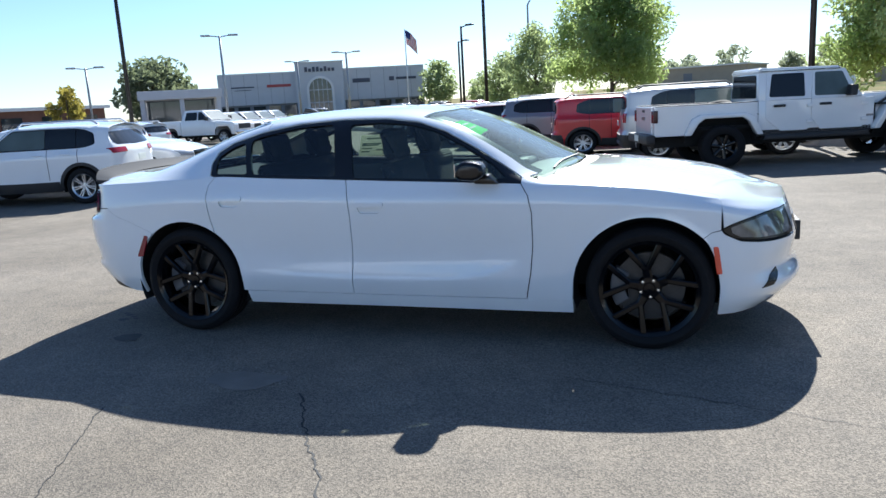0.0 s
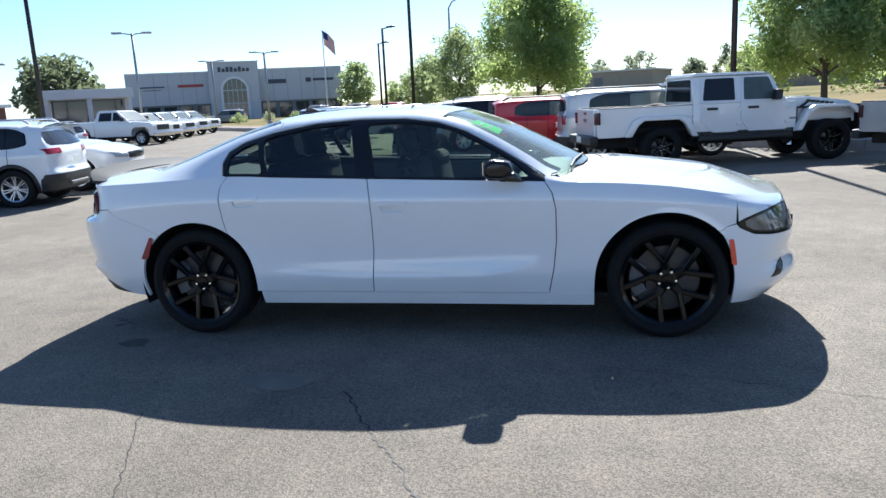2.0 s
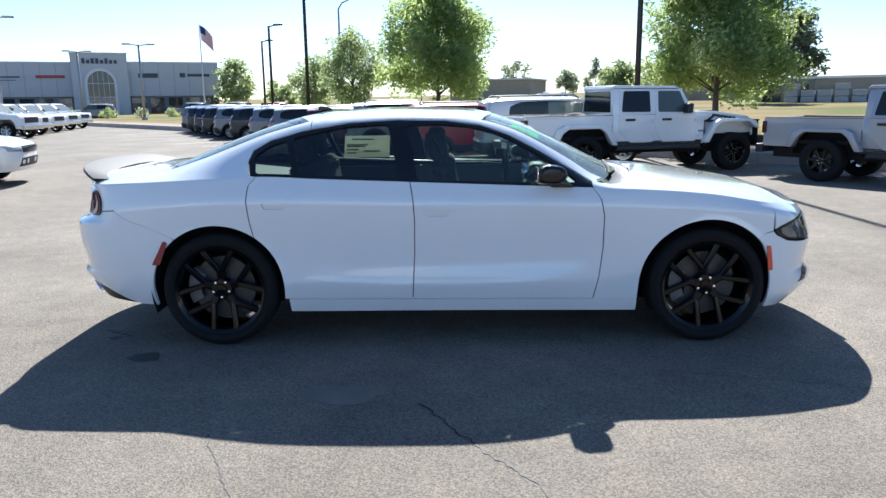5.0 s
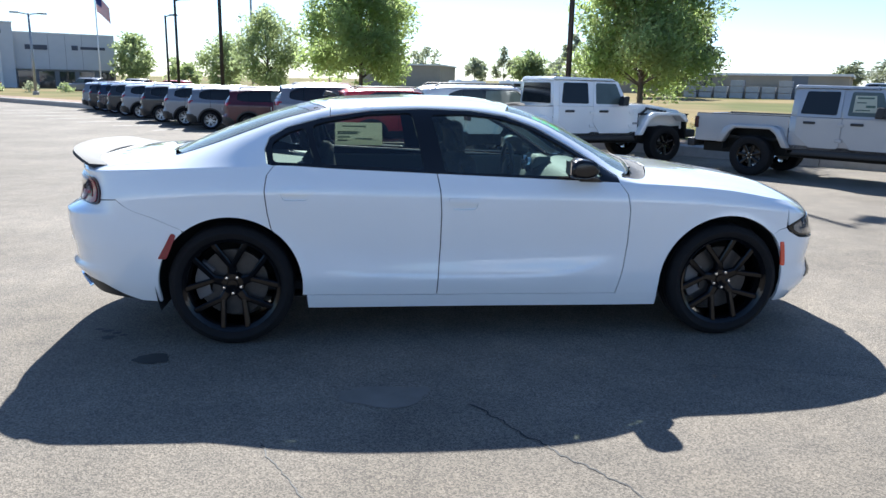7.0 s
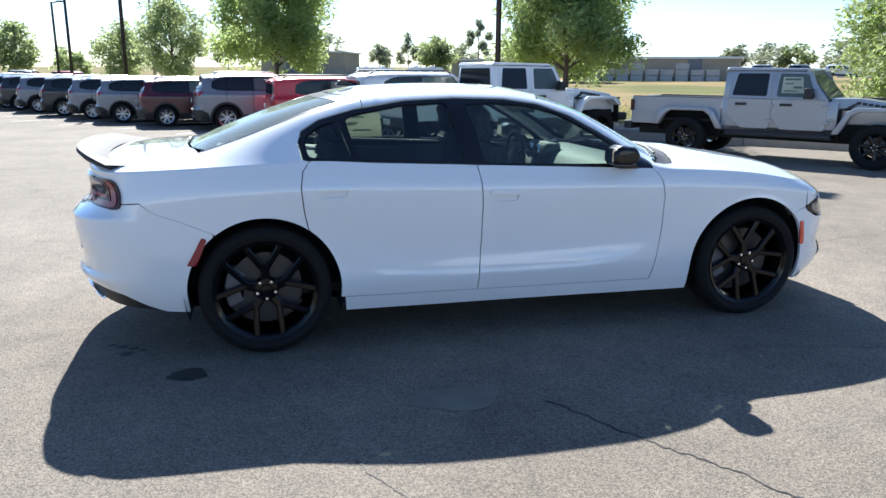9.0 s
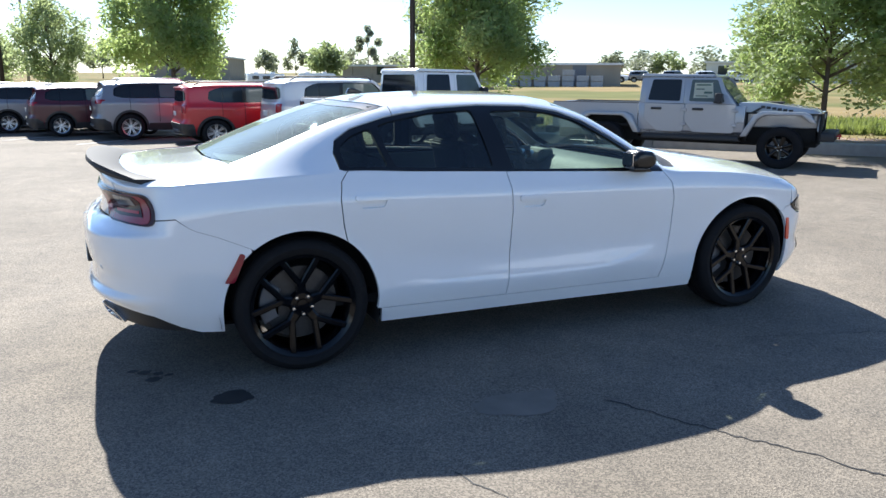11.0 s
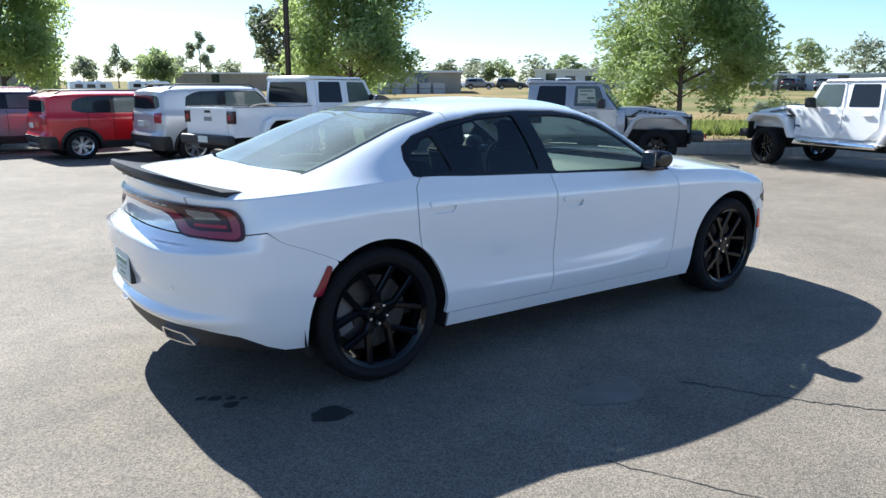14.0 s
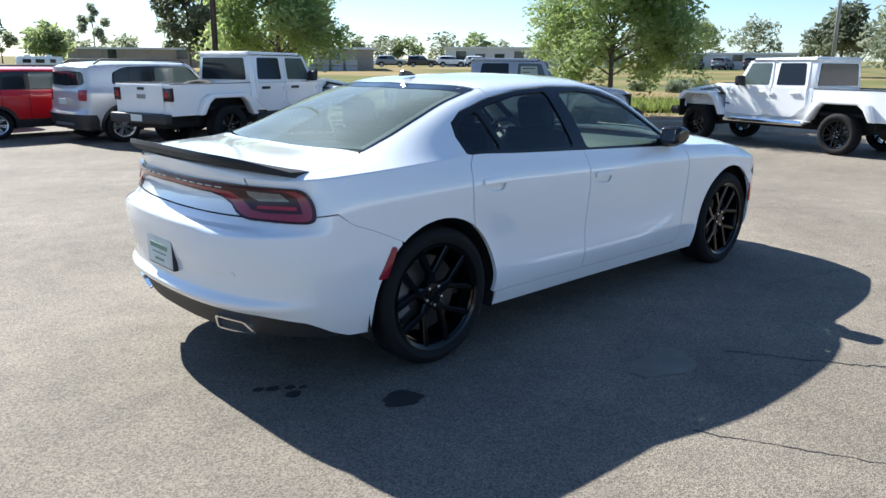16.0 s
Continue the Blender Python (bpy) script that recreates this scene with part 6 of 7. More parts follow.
def tree(x, y, z0, height, radius, trunk_h, leaf, label, n=5000, size=0.09, seed=1, lean=(0, 0), shape=1.0, trunk_r=0.09, gaps=0.25):
    rnd = np.random.RandomState(seed)
    t = empty("tree", pose(x, y, z0), label, "tree")
    bm = bmesh.new()
    top = Vector((lean[0], lean[1], height * 0.82))
    tube([Vector((0, 0, -0.1)), Vector((0.02, 0, trunk_h * 0.6)), Vector((lean[0] * 0.3, lean[1] * 0.3, trunk_h * 1.2)), top * 0.75, top], [trunk_r * 1.25, trunk_r, trunk_r * 0.85, trunk_r * 0.4, trunk_r * 0.1], 10, bm)
    part("trunk", bm, BARK, t, smooth=True)
    ch = height - trunk_h
    clumps = []
    bm = bmesh.new()
    nl = 30 if n > 1500 else 12
    for i in range(nl):
        f = (i + 0.5) / nl
        a = i * 2.4 + rnd.uniform(-0.4, 0.4)
        env = math.sin(math.pi * min(1, 0.13 + 0.87 * f) ** shape) ** 0.7
        r = radius * env * rnd.uniform(0.62, 1.05)
        zt = trunk_h + ch * (0.05 + 0.85 * f) + rnd.uniform(-0.1, 0.25) * radius
        zs = trunk_h * 0.9 + (zt - trunk_h) * 0.55
        base = Vector((lean[0] * zs / height, lean[1] * zs / height, zs))
        tip = Vector((r * math.cos(a) + lean[0] * f, r * math.sin(a) + lean[1] * f, zt))
        mid = (base + tip) / 2 + Vector((0, 0, 0.12 * radius))
        tube([base, mid, tip], [trunk_r * 0.35, trunk_r * 0.2, trunk_r * 0.06], 5, bm)
        big = 1.0 if n > 5000 else 1.45
        for q in (0.45, 0.62, 0.78, 0.92, 1.0):
            if rnd.rand() > gaps:
                clumps.append((mid * (1 - q) + tip * q + Vector(rnd.normal(0, 0.09, 3)) * radius, radius * big * rnd.uniform(0.15, 0.29)))
            if n > 1500 and rnd.rand() > gaps + 0.2:
                clumps.append((base * (1 - q) + tip * q + Vector(rnd.normal(0, 0.15, 3)) * radius, radius * big * rnd.uniform(0.13, 0.25)))
    part("branching", bm, BARK, t, smooth=True)
    clumps.append((Vector((lean[0], lean[1], height - 0.12 * ch)), radius * 0.28))
    V, F = [], []
    wts = np.array([c[1] ** 2 for c in clumps])
    pick = rnd.choice(len(clumps), n, p=wts / wts.sum())
    dirs = rnd.normal(0, 1, (n, 3))
    dirs /= np.linalg.norm(dirs, axis=1, keepdims=True)
    rad = rnd.rand(n) ** 0.45
    for i in range(n):
        c, r = clumps[pick[i]]
        p = c + Vector(dirs[i] * rad[i] * r) * Vector((1, 1, 0.8)).length / 1.6
        s = size * rnd.uniform(0.6, 1.5)
        u = Vector(rnd.normal(0, 1, 3)).normalized()
        v = u.orthogonal().normalized()
        w_ = u.cross(v)
        b = len(V)
        V += [p - u * s, p + v * s * 0.45 + w_ * s * 0.1, p + u * s, p - v * s * 0.45 + w_ * s * 0.1]
        F.append((b, b + 1, b + 2, b + 3))
    cr = mesh_object("crown", V, F, leaf, t, smooth=False)
    return t


LT = "leafy green parkway tree with a slim trunk"
tree(-0.55, 25.55, 0.2, 6.1, 2.45, 1.3, LEAF, "full round green tree beyond the parked row", 26000, 0.085, 2, shape=0.8, gaps=0.0)
tree(-5.4, 36.2, 0.2, 5.0, 1.8, 1.0, LEAF2, "pale green tree beyond the parked row", 8000, 0.09, 3)
tree(-9.1, 45.0, 0.2, 4.1, 1.6, 0.8, LEAF2, "pale green tree beyond the parked row", 5000, 0.10, 33, gaps=0.4)
tree(7.2, 15.27, 0.15, 5.6, 2.05, 1.15, LEAF, "young leafy tree behind the kerb", 34000, 0.072, 4, shape=0.75, gaps=0.05)
tree(12.28, 7.66, 0.15, 4.7, 2.05, 1.15, LEAF, "young leafy tree with a slim dark trunk by the kerb", 36000, 0.068, 5, shape=0.75, trunk_r=0.065, gaps=0.05)
tree(15.2, 0.8, 0.2, 4.6, 1.5, 1.6, LEAF2, "young leafy tree behind the kerb", 4000, 0.07, 6)
tree(-24.9, 81.5, 0.3, 6.2, 2.1, 1.2, LEAF2, "bright green tree beside the showroom", 2500, 0.22, 7)
tree(-20.5, 86, 0.3, 3.0, 2.0, 0.6, LEAF2, "pale low tree beside the showroom", 1200, 0.22, 17)
tree(-43.6, 53.4, 0.0, 6.5, 3.1, 1.8, LEAF5, "spreading dark tree by the canopy", 3000, 0.28, 8, gaps=0.6)
tree(-29.9, 28.3, 0.0, 3.3, 1.0, 0.6, LEAF4, "small yellow flowering tree", 1500, 0.12, 9)
tree(25.9, 62.0, 0.9, 8.3, 3.0, 2.2, LEAF5, "tall sparse grey-green eucalyptus tree", 4000, 0.30, 10, gaps=0.7)
tree(41, 86, 1.2, 9.5, 3.6, 3.0, LEAF5, "tall sparse grey-green eucalyptus tree", 3500, 0.36, 11, gaps=0.7)
tree(29, 95.8, 1.2, 7.6, 1.7, 2.6, LEAF3, "thin sparse tree in the distance", 900, 0.3, 12, gaps=0.8)
tree(18.8, 78.8, 1.1, 3.9, 2.2, 0.8, LEAF2, "round green tree before the far building", 1800, 0.28, 14)
tree(63.9, 20.5, 0.9, 5.6, 2.5, 1.6, LEAF5, "dark oak beyond the field", 2500, 0.25, 15, gaps=0.6)
tree(55, 13.5, 0.9, 4.2, 2.6, 0.8, LEAF3, "dark round tree beyond the field", 1800, 0.25, 16)
rt_ = random.Random(4)
for i in range(0, 30, 2):
    bx, by = (118 - 1.1 * i + rt_.uniform(-3, 3), 30 + 3.2 * i + rt_.uniform(-3, 3))
    tree(bx, by, 1.4, rt_.uniform(4.0, 7.8), rt_.uniform(2.4, 4.2), 1.2, LEAF3 if rt_.random() < 0.75 else LEAF2, "dark tree in the distant line", 700, 0.42, 40 + i, gaps=0.5)
for i in range(9):
    tree(-6 + 8.0 * i + rt_.uniform(-2, 2), 122 + rt_.uniform(-6, 10), 1.4, rt_.uniform(3.5, 6.0), rt_.uniform(1.8, 3.2), 1.0, LEAF3, "dull green tree in the distance", 500, 0.4, 90 + i, gaps=0.6)


for i, (x, y, h, r) in enumerate(((28.6, 15.4, 0.5, 0.5), (29.8, 14.6, 0.45, 0.5), (30.6, 15.8, 0.5, 0.55), (28.0, 16.9, 0.4, 0.45))):
    tree(x, y, field_height(18.0) - 0.03, h, r, 0.08, LEAF3, "low olive bush in the dry field", 1500, 0.06, 130 + i, trunk_r=0.03)


# ---- poles, lamps and flag ----
POLE = material("dark_bronze_pole", (0.03, 0.027, 0.025), 0.5, 0.4, 0, 10, 0.2)
POLE_GREY = material("galvanised_pole", (0.30, 0.31, 0.32), 0.5, 0.6, 0, 10, 0.2)


def lamp_post(x, y, h, r, mat, heads=0, z0=0.0, turn=0.0, label="tall dark square car park light pole"):
    p = empty("lamp_post", pose(x, y, z0, 0, 0, turn), label, "lamp post")
    part("base", lathe_up([(r * 2.2, -0.05), (r * 2.2, 0.45), (r * 1.6, 0.5), (0.001, 0.5)], 16), CONCRETE, p)
    part("pole", tube([(0, 0, 0.4), (0, 0, h * 0.5), (0, 0, h)], [r, r * 0.9, r * 0.75], 10), mat, p, smooth=True)
    for i in range(heads):
        d = 1 if i == 0 else -1
        part("arm", tube([(0, 0, h - 0.08), (d * 0.35, 0, h - 0.02), (d * 0.6, 0, h)], r * 0.4, 6), mat, p)
        part("lamp_head", box(d * 0.55, d * 1.15, -0.17, 0.17, h - 0.03, h + 0.08, 0.03), mat, p)
    return p


def lathe_up(profile, n=24):
    bm = lathe(profile, n)
    return moved(bm, Matrix(((1, 0, 0, 0), (0, 0, 1, 0), (0, 1, 0, 0), (0, 0, 0, 1))))


lamp_post(4.78, 14.18, 9.5, 0.075, POLE, 1, 0.15, 40)
lamp_post(-6.75, 30.1, 9.5, 0.085, POLE, 1, 0.15, 40)
lamp_post(-18.9, 19.9, 9.0, 0.085, POLE, 1, 0.0, 40)
lamp_post(-12.45, 47.06, 6.5, 0.10, POLE, 1, 0.1, -30, "car park light pole with a small head")
lamp_post(-15.55, 57.5, 6.3, 0.10, POLE, 1, 0.1, -30, "car park light pole with a small head")
lamp_post(-25.5, 37.0, 6.3, 0.09, POLE_GREY, 2, 0.0, 25, "grey light pole with two lamp heads")
lamp_post(-32.2, 60, 5.95, 0.10, POLE_GREY, 2, 0.0, 25, "grey light pole with two lamp heads")
lamp_post(-23.3, 51.4, 5.8, 0.10, POLE_GREY, 2, 0.0, 25, "grey light pole with two lamp heads")
lamp_post(-34.06, 34.7, 4.8, 0.08, POLE_GREY, 2, 0.0, 25, "grey light pole with two lamp heads")
lamp_post(24.2, 6.7, 7.0, 0.07, POLE_GREY, 0, 0.3, 0, "plain grey street pole")
st = empty("street_lamp", pose(-7.34, 45.16, 0.2), "tall curved-arm street lamp", "street lamp")
part("pole", tube([(0, 0, -0.1), (0, 0, 4), (0, 0, 7.2), (0.25, 0, 7.6), (1.2, 0, 8.0)], [0.09, 0.08, 0.06, 0.05, 0.04], 8), POLE_GREY, st, smooth=True)
part("lamp_head", box(1.15, 1.75, -0.12, 0.12, 7.95, 8.07, 0.03), POLE_GREY, st)
FLAG_RED = material("flag_red_cloth", (0.45, 0.03, 0.04), 0.8, 0, 0, 5, 0.1)
FLAG_WHITE = material("flag_white_cloth", (0.75, 0.74, 0.72), 0.8, 0, 0, 5, 0.05)
FLAG_BLUE = material("flag_blue_cloth", (0.02, 0.03, 0.14), 0.8, 0, 0, 5, 0.1)
fp = empty("flag_pole", pose(-24.9, 70.55, -0.26), "white flag pole with a striped flag", "flag pole")
part("pole", tube([(0, 0, -0.1), (0, 0, 4.5), (0, 0, 9.4)], [0.09, 0.07, 0.04], 8), material("white_pole", (0.6, 0.6, 0.6), 0.4, 0.3), fp, smooth=True)
def cloth(u, v):
    return Vector((0.05 + 1.25 * u, 0.18 * math.sin(5 * u + 1.2 * v), 9.3 - 1.45 * v - 1.15 * u * (0.6 + 0.4 * u)))
for i in range(13):
    bm = bmesh.new()
    rows = [[bm.verts.new(cloth(u / 10, (i + q) / 13)) for u in range(11)] for q in (0, 1)]
    for j in range(10):
        bm.faces.new((rows[0][j], rows[0][j + 1], rows[1][j + 1], rows[1][j]))
    part("stripe", bm, FLAG_RED if i % 2 == 0 else FLAG_WHITE, fp, smooth=True)
bm = bmesh.new()
rows = [[bm.verts.new(cloth(u / 10, v * 7 / 13 / 4) + Vector((0, -0.02, 0))) for u in range(5)] for v in range(5)]
for a, b in zip(rows, rows[1:]):
    for j in range(4):
        bm.faces.new((a[j], a[j + 1], b[j + 1], b[j]))
part("canton", bm, FLAG_BLUE, fp, smooth=True)


# ---- buildings ----
FACADE = material("pale_grey_panel", (0.50, 0.51, 0.53), 0.6, 0, 0, 1.5, 0.06)
FACADE2 = material("white_stucco", (0.62, 0.61, 0.58), 0.85, 0, 0, 1.0, 0.1)
DARKBASE = material("dark_grey_panel", (0.16, 0.17, 0.19), 0.5, 0, 0, 2.0, 0.1)
TAN = material("tan_stucco", (0.36, 0.31, 0.24), 0.9, 0, 0, 1.0, 0.15)
BROWN = material("brown_brick_wall", (0.16, 0.08, 0.055), 0.9, 0, 0, 4.0, 0.25)
TRIM = material("white_trim", (0.70, 0.70, 0.69), 0.5, 0, 0, 3, 0.04)
SHOP_GLASS = material("shop_glass", (0.02, 0.028, 0.032), 0.05, 0, 0.5, 1.5, 0.3)
SIGN_BLUE = material("dark_sign_letters", (0.05, 0.06, 0.09), 0.5)
SIGN_RED = material("red_sign_letters", (0.35, 0.05, 0.05), 0.5)


def showroom():
    a, b = Vector((-50.4, 74.2)), Vector((-27.75, 84.9))
    d = (b - a)
    L = d.length
    ang = math.degrees(math.atan2(d.y, d.x))
    sh = empty("showroom_building", pose(a.x, a.y, 0, 0, 0, ang), "grey car showroom with a tall arched entrance tower", "building")
    def bx(nm, u0, u1, v0, v1, z0, z1, mat, par=sh, label="", bev=0.0):
        return part(nm, box(u0 * L, u1 * L, v0, v1, z0, z1, bev), mat, par, label)
    t0, t1 = 0.372, 0.601
    for nm, u0, u1, zt in (("wing", 0.0, t0, 5.95), ("wing", t1, 1.0, 6.05)):
        w = bx(nm, u0, u1, 0.0, 18, 2.3, zt, FACADE, label="pale grey panelled wing")
        bx("plinth", u0 + 0.001, u1 - 0.001, 0.25, 17.9, 0, 2.3, DARKBASE, w)
        bx("roof_cap", u0, u1, -0.06, 18.06, zt, zt + 0.12, TRIM, w)
        n = 5
        for i in range(n):
            bx("shop_window", u0 + (u1 - u0) * (i + 0.12) / n, u0 + (u1 - u0) * (i + 0.88) / n, 0.18, 0.26, 0.15, 2.1, SHOP_GLASS, w)
        for i in range(1, 6):
            bx("panel_joint", u0 + (u1 - u0) * i / 6 - 0.0007, u0 + (u1 - u0) * i / 6 + 0.0007, -0.004, 0.01, 2.3, zt, DARKBASE, w)
    tw = bx("tower", t0, t1, -1.2, 8, 0, 6.95, FACADE, label="square entrance tower", bev=0.03)
    bx("tower_cap", t0 - 0.003, t1 + 0.003, -1.3, 8.1, 6.95, 7.05, TRIM, tw)
    mid, r = (t0 + t1) / 2 * L, 1.35
    outer = [(mid - r - 0.28, 0.0)] + [(mid + (r + 0.28) * math.cos(t), 3.7 + (r + 0.28) * math.sin(t)) for t in np.linspace(math.pi, 0, 25)] + [(mid + r + 0.28, 0.0)]
    inner = [(mid - r, 0.0)] + [(mid + r * math.cos(t), 3.7 + r * math.sin(t)) for t in np.linspace(math.pi, 0, 25)] + [(mid + r, 0.0)]
    bm = bmesh.new()
    rows = [[bm.verts.new((x, y, z)) for x, z in q] for q, y in ((outer, -1.2), (outer, -1.38), (inner, -1.38), (inner, -1.2))]
    for p, q in zip(rows, rows[1:]):
        for i in range(len(p) - 1):
            bm.faces.new((p[i], p[i + 1], q[i + 1], q[i]))
    part("entrance_arch", bm, TRIM, tw, "white arch surround")
    part("arch_glass", prism(inner, -1.24, -1.22, "y"), SHOP_GLASS, tw, "dark arched glazing")
    for i in range(1, 5):
        x = mid - r + 2 * r * i / 5
        part("mullion", box(x - 0.035, x + 0.035, -1.27, -1.24, 0, 3.7 + math.sqrt(max(0, r * r - (x - mid) ** 2)) - 0.02), FACADE, tw)
    for z in (2.2, 3.7):
        part("transom", box(mid - r, mid + r, -1.275, -1.24, z - 0.05, z + 0.05), FACADE, tw)
    # sign bars
    for u0, u1, z0, z1, mt, nm in ((0.06, 0.17, 4.35, 4.5, SIGN_BLUE, "sign_bar"), (0.075, 0.155, 4.05, 4.12, SIGN_BLUE, "sign_bar"), (0.23, 0.345, 4.3, 4.62, SIGN_RED, "sign_bar"), (0.645, 0.73, 4.35, 4.85, SIGN_BLUE, "sign_bar"), (0.86, 0.96, 4.5, 4.8, SIGN_BLUE, "sign_bar"), (0.825, 0.85, 4.4, 4.9, SIGN_BLUE, "sign_bar")):
        bx(nm, u0, u1, -0.06, 0.0, z0, z1, mt, sh)
    for i in range(8):
        bx("sign_bar", t0 + 0.045 + 0.0185 * i, t0 + 0.045 + 0.0185 * i + 0.013, -1.26, -1.2, 5.85, 6.42 if i in (0, 2, 3, 5) else 6.24, SIGN_BLUE, tw)
    return sh


showroom()


def shed(x0, y0, x1, y1, z0, h, depth, mat, label, doors=(), roof=TRIM, joints=0):
    a, b = Vector((x0, y0)), Vector((x1, y1))
    L = (b - a).length
    s = empty("low_building", pose(x0, y0, z0 - 0.3, 0, 0, math.degrees(math.atan2(y1 - y0, x1 - x0))), label, "building")
    w = part("wall", box(0, L, 0, depth, 0, h + 0.3), mat, s)
    part("roof", box(-0.25, L + 0.25, -0.3, depth + 0.3, h + 0.3, h + 0.5), roof, s)
    for u0, u1, zz, m in doors:
        part("door" if zz > 2 else "window", box(u0 * L, u1 * L, -0.05, 0.02, 0.3 if zz > 2 else 1.2, 0.3 + zz, 0.0), m, s)
    for i in range(joints):
        part("pilaster", box(L * (i + 0.5) / joints - 0.15, L * (i + 0.5) / joints + 0.15, -0.10, 0.0, 0, h + 0.3), mat, s)
    return s


shed(28.9, 66.0, 42.2, 56.3, 0.85, 2.1, 14, TAN, "low tan workshop with roller doors", ((0.03, 0.13, 2.3, SHOP_GLASS), (0.20, 0.30, 2.4, SHOP_GLASS), (0.72, 0.80, 2.2, DARKBASE)))
shed(22.9, 87.3, 35, 77.5, 1.1, 1.9, 10, TAN, "long low tan building", ((0.78, 0.86, 2.0, SHOP_GLASS), (0.3, 0.36, 1.9, SHOP_GLASS)), joints=6)
shed(75, 81, 91, 60, 1.3, 2.7, 20, FACADE2, "long white warehouse with a flat roof", tuple((0.06 + 0.11 * i, 0.12 + 0.11 * i, 1.9 if i % 3 else 2.3, SHOP_GLASS) for i in range(8)), joints=9)
shed(82.2, 47, 88, 34, 1.3, 1.7, 12, FACADE2, "white low building beyond the field", ((0.05, 0.12, 2.1, SHOP_GLASS), (0.2, 0.26, 2.1, SHOP_GLASS), (0.5, 0.58, 1.8, SHOP_GLASS)))
shed(0, 112, 12, 108, 1.3, 3.0, 12, TAN, "distant low tan stucco building", ((0.3, 0.4, 2.2, DARKBASE),))
shed(-37.5, 24.0, -35.2, 37.2, 0, 2.3, 10, BROWN, "brown brick building with a low roof", tuple((0.05 + 0.2 * i, 0.15 + 0.2 * i, 1.9, SHOP_GLASS) for i in range(5)))
cn = empty("canopy_building", pose(-37.4, 43.4, 0, 0, 0, 36) @ Matrix.Diagonal((0.66, 0.66, 0.85, 1)), "pale grey showroom canopy on square posts", "building")
part("beam", box(0, 9.5, 0, 6, 3.3, 4.1, 0.03), FACADE, cn, "deep pale fascia")
for x in (0.2, 4.6, 8.8):
    for y in (0.2, 5.4):
        part("post", box(x, x + 0.5, y, y + 0.5, 0, 3.3), FACADE, cn)
part("rear_wall", box(0.3, 9.2, 8, 8.3, 0, 3.6), SHOP_GLASS, cn)
# stacked goods by the workshop
for i in range(9):
    u = i / 9
    p = Vector((31.5, 63.6)).lerp(Vector((41.3, 56.4)), u) + Vector((-0.9, -1.2))
    c = empty("crate_stack", pose(p.x, p.y, 0.85, 0, 0, -37), "grey wrapped goods stacked on pallets", "crates", "stacked goods by the workshop")
    for k in range(2 if i % 3 else 3):
        part("crate", box(-0.55, 0.55, -0.45, 0.45, 0.02 + 0.55 * k, 0.52 + 0.55 * k, 0.02), material("wrapped_goods", (0.35, 0.36, 0.38), 0.5, 0.1, 0, 3, 0.2) if i == 0 and k == 0 else bpy.data.materials["wrapped_goods"], c)
# utility box in the field
ub = part("utility_marker", tube([(0, 0, 0), (0, 0, 0.75), (0, 0, 0.8)], [0.09, 0.09, 0.05], 10), material("pale_green_plastic", (0.35, 0.50, 0.42), 0.6), None)
ub.location = kerb_at(5.4, 4.6, field_height(4.6) - 0.05)
tagged(ub, "pale green utility marker post in the field", "marker")


# ---- cars on the far side of the lot ----
hatch_suv = make_suv("crossover_car", "white crossover with red tail lamps and dark windows", 2.64, 0.86, 0.92, 1.86, 1.62, 1.10, 1.02, 2.10, 1.40, -0.45, 0.36, WHITE, "wire", ALLOY, 0.36, 0.0, "", lamps=(0.52, 0.95, 0.98, 1.09), tip=-0.34)
hatch_suv.matrix_basis = pose(-8.8, 6.62, 0, 0, 0, 194) @ Matrix.Scale(0.91, 4)
low = make_suv("hatchback_car", "white hatchback parked facing the aisle", 2.70, 0.85, 0.95, 1.80, 1.46, 0.98, 0.94, 2.0, 1.35, -0.5, 0.35, WHITE2, "wire", ALLOY, 0.33, 0.0, "", clad=False)
low.matrix_basis = pose(-11.9, 8.35, 0, 0, 0, 14)
c2 = copy_thing(low, pose(-14.0, 10.7, 0, 0, 0, 14))
repaint(copy_thing(wagon, pose(-16.1, 13.0, 0, 0, 0, 14)), WHITE2, "white utility vehicle in the far row")
repaint(copy_thing(hatch_suv, pose(-15.6, 15.2, 0, 0, 0, 172) @ Matrix.Scale(0.9, 4)), WHITE2, "white crossover in the far row")
repaint(copy_thing(hatch_suv, pose(-17.6, 19.0, 0, 0, 0, 172) @ Matrix.Scale(0.9, 4)), WHITE, "white crossover in the far row")
for c in (c2,):
    c["label"] = "white hatchback in the far row"


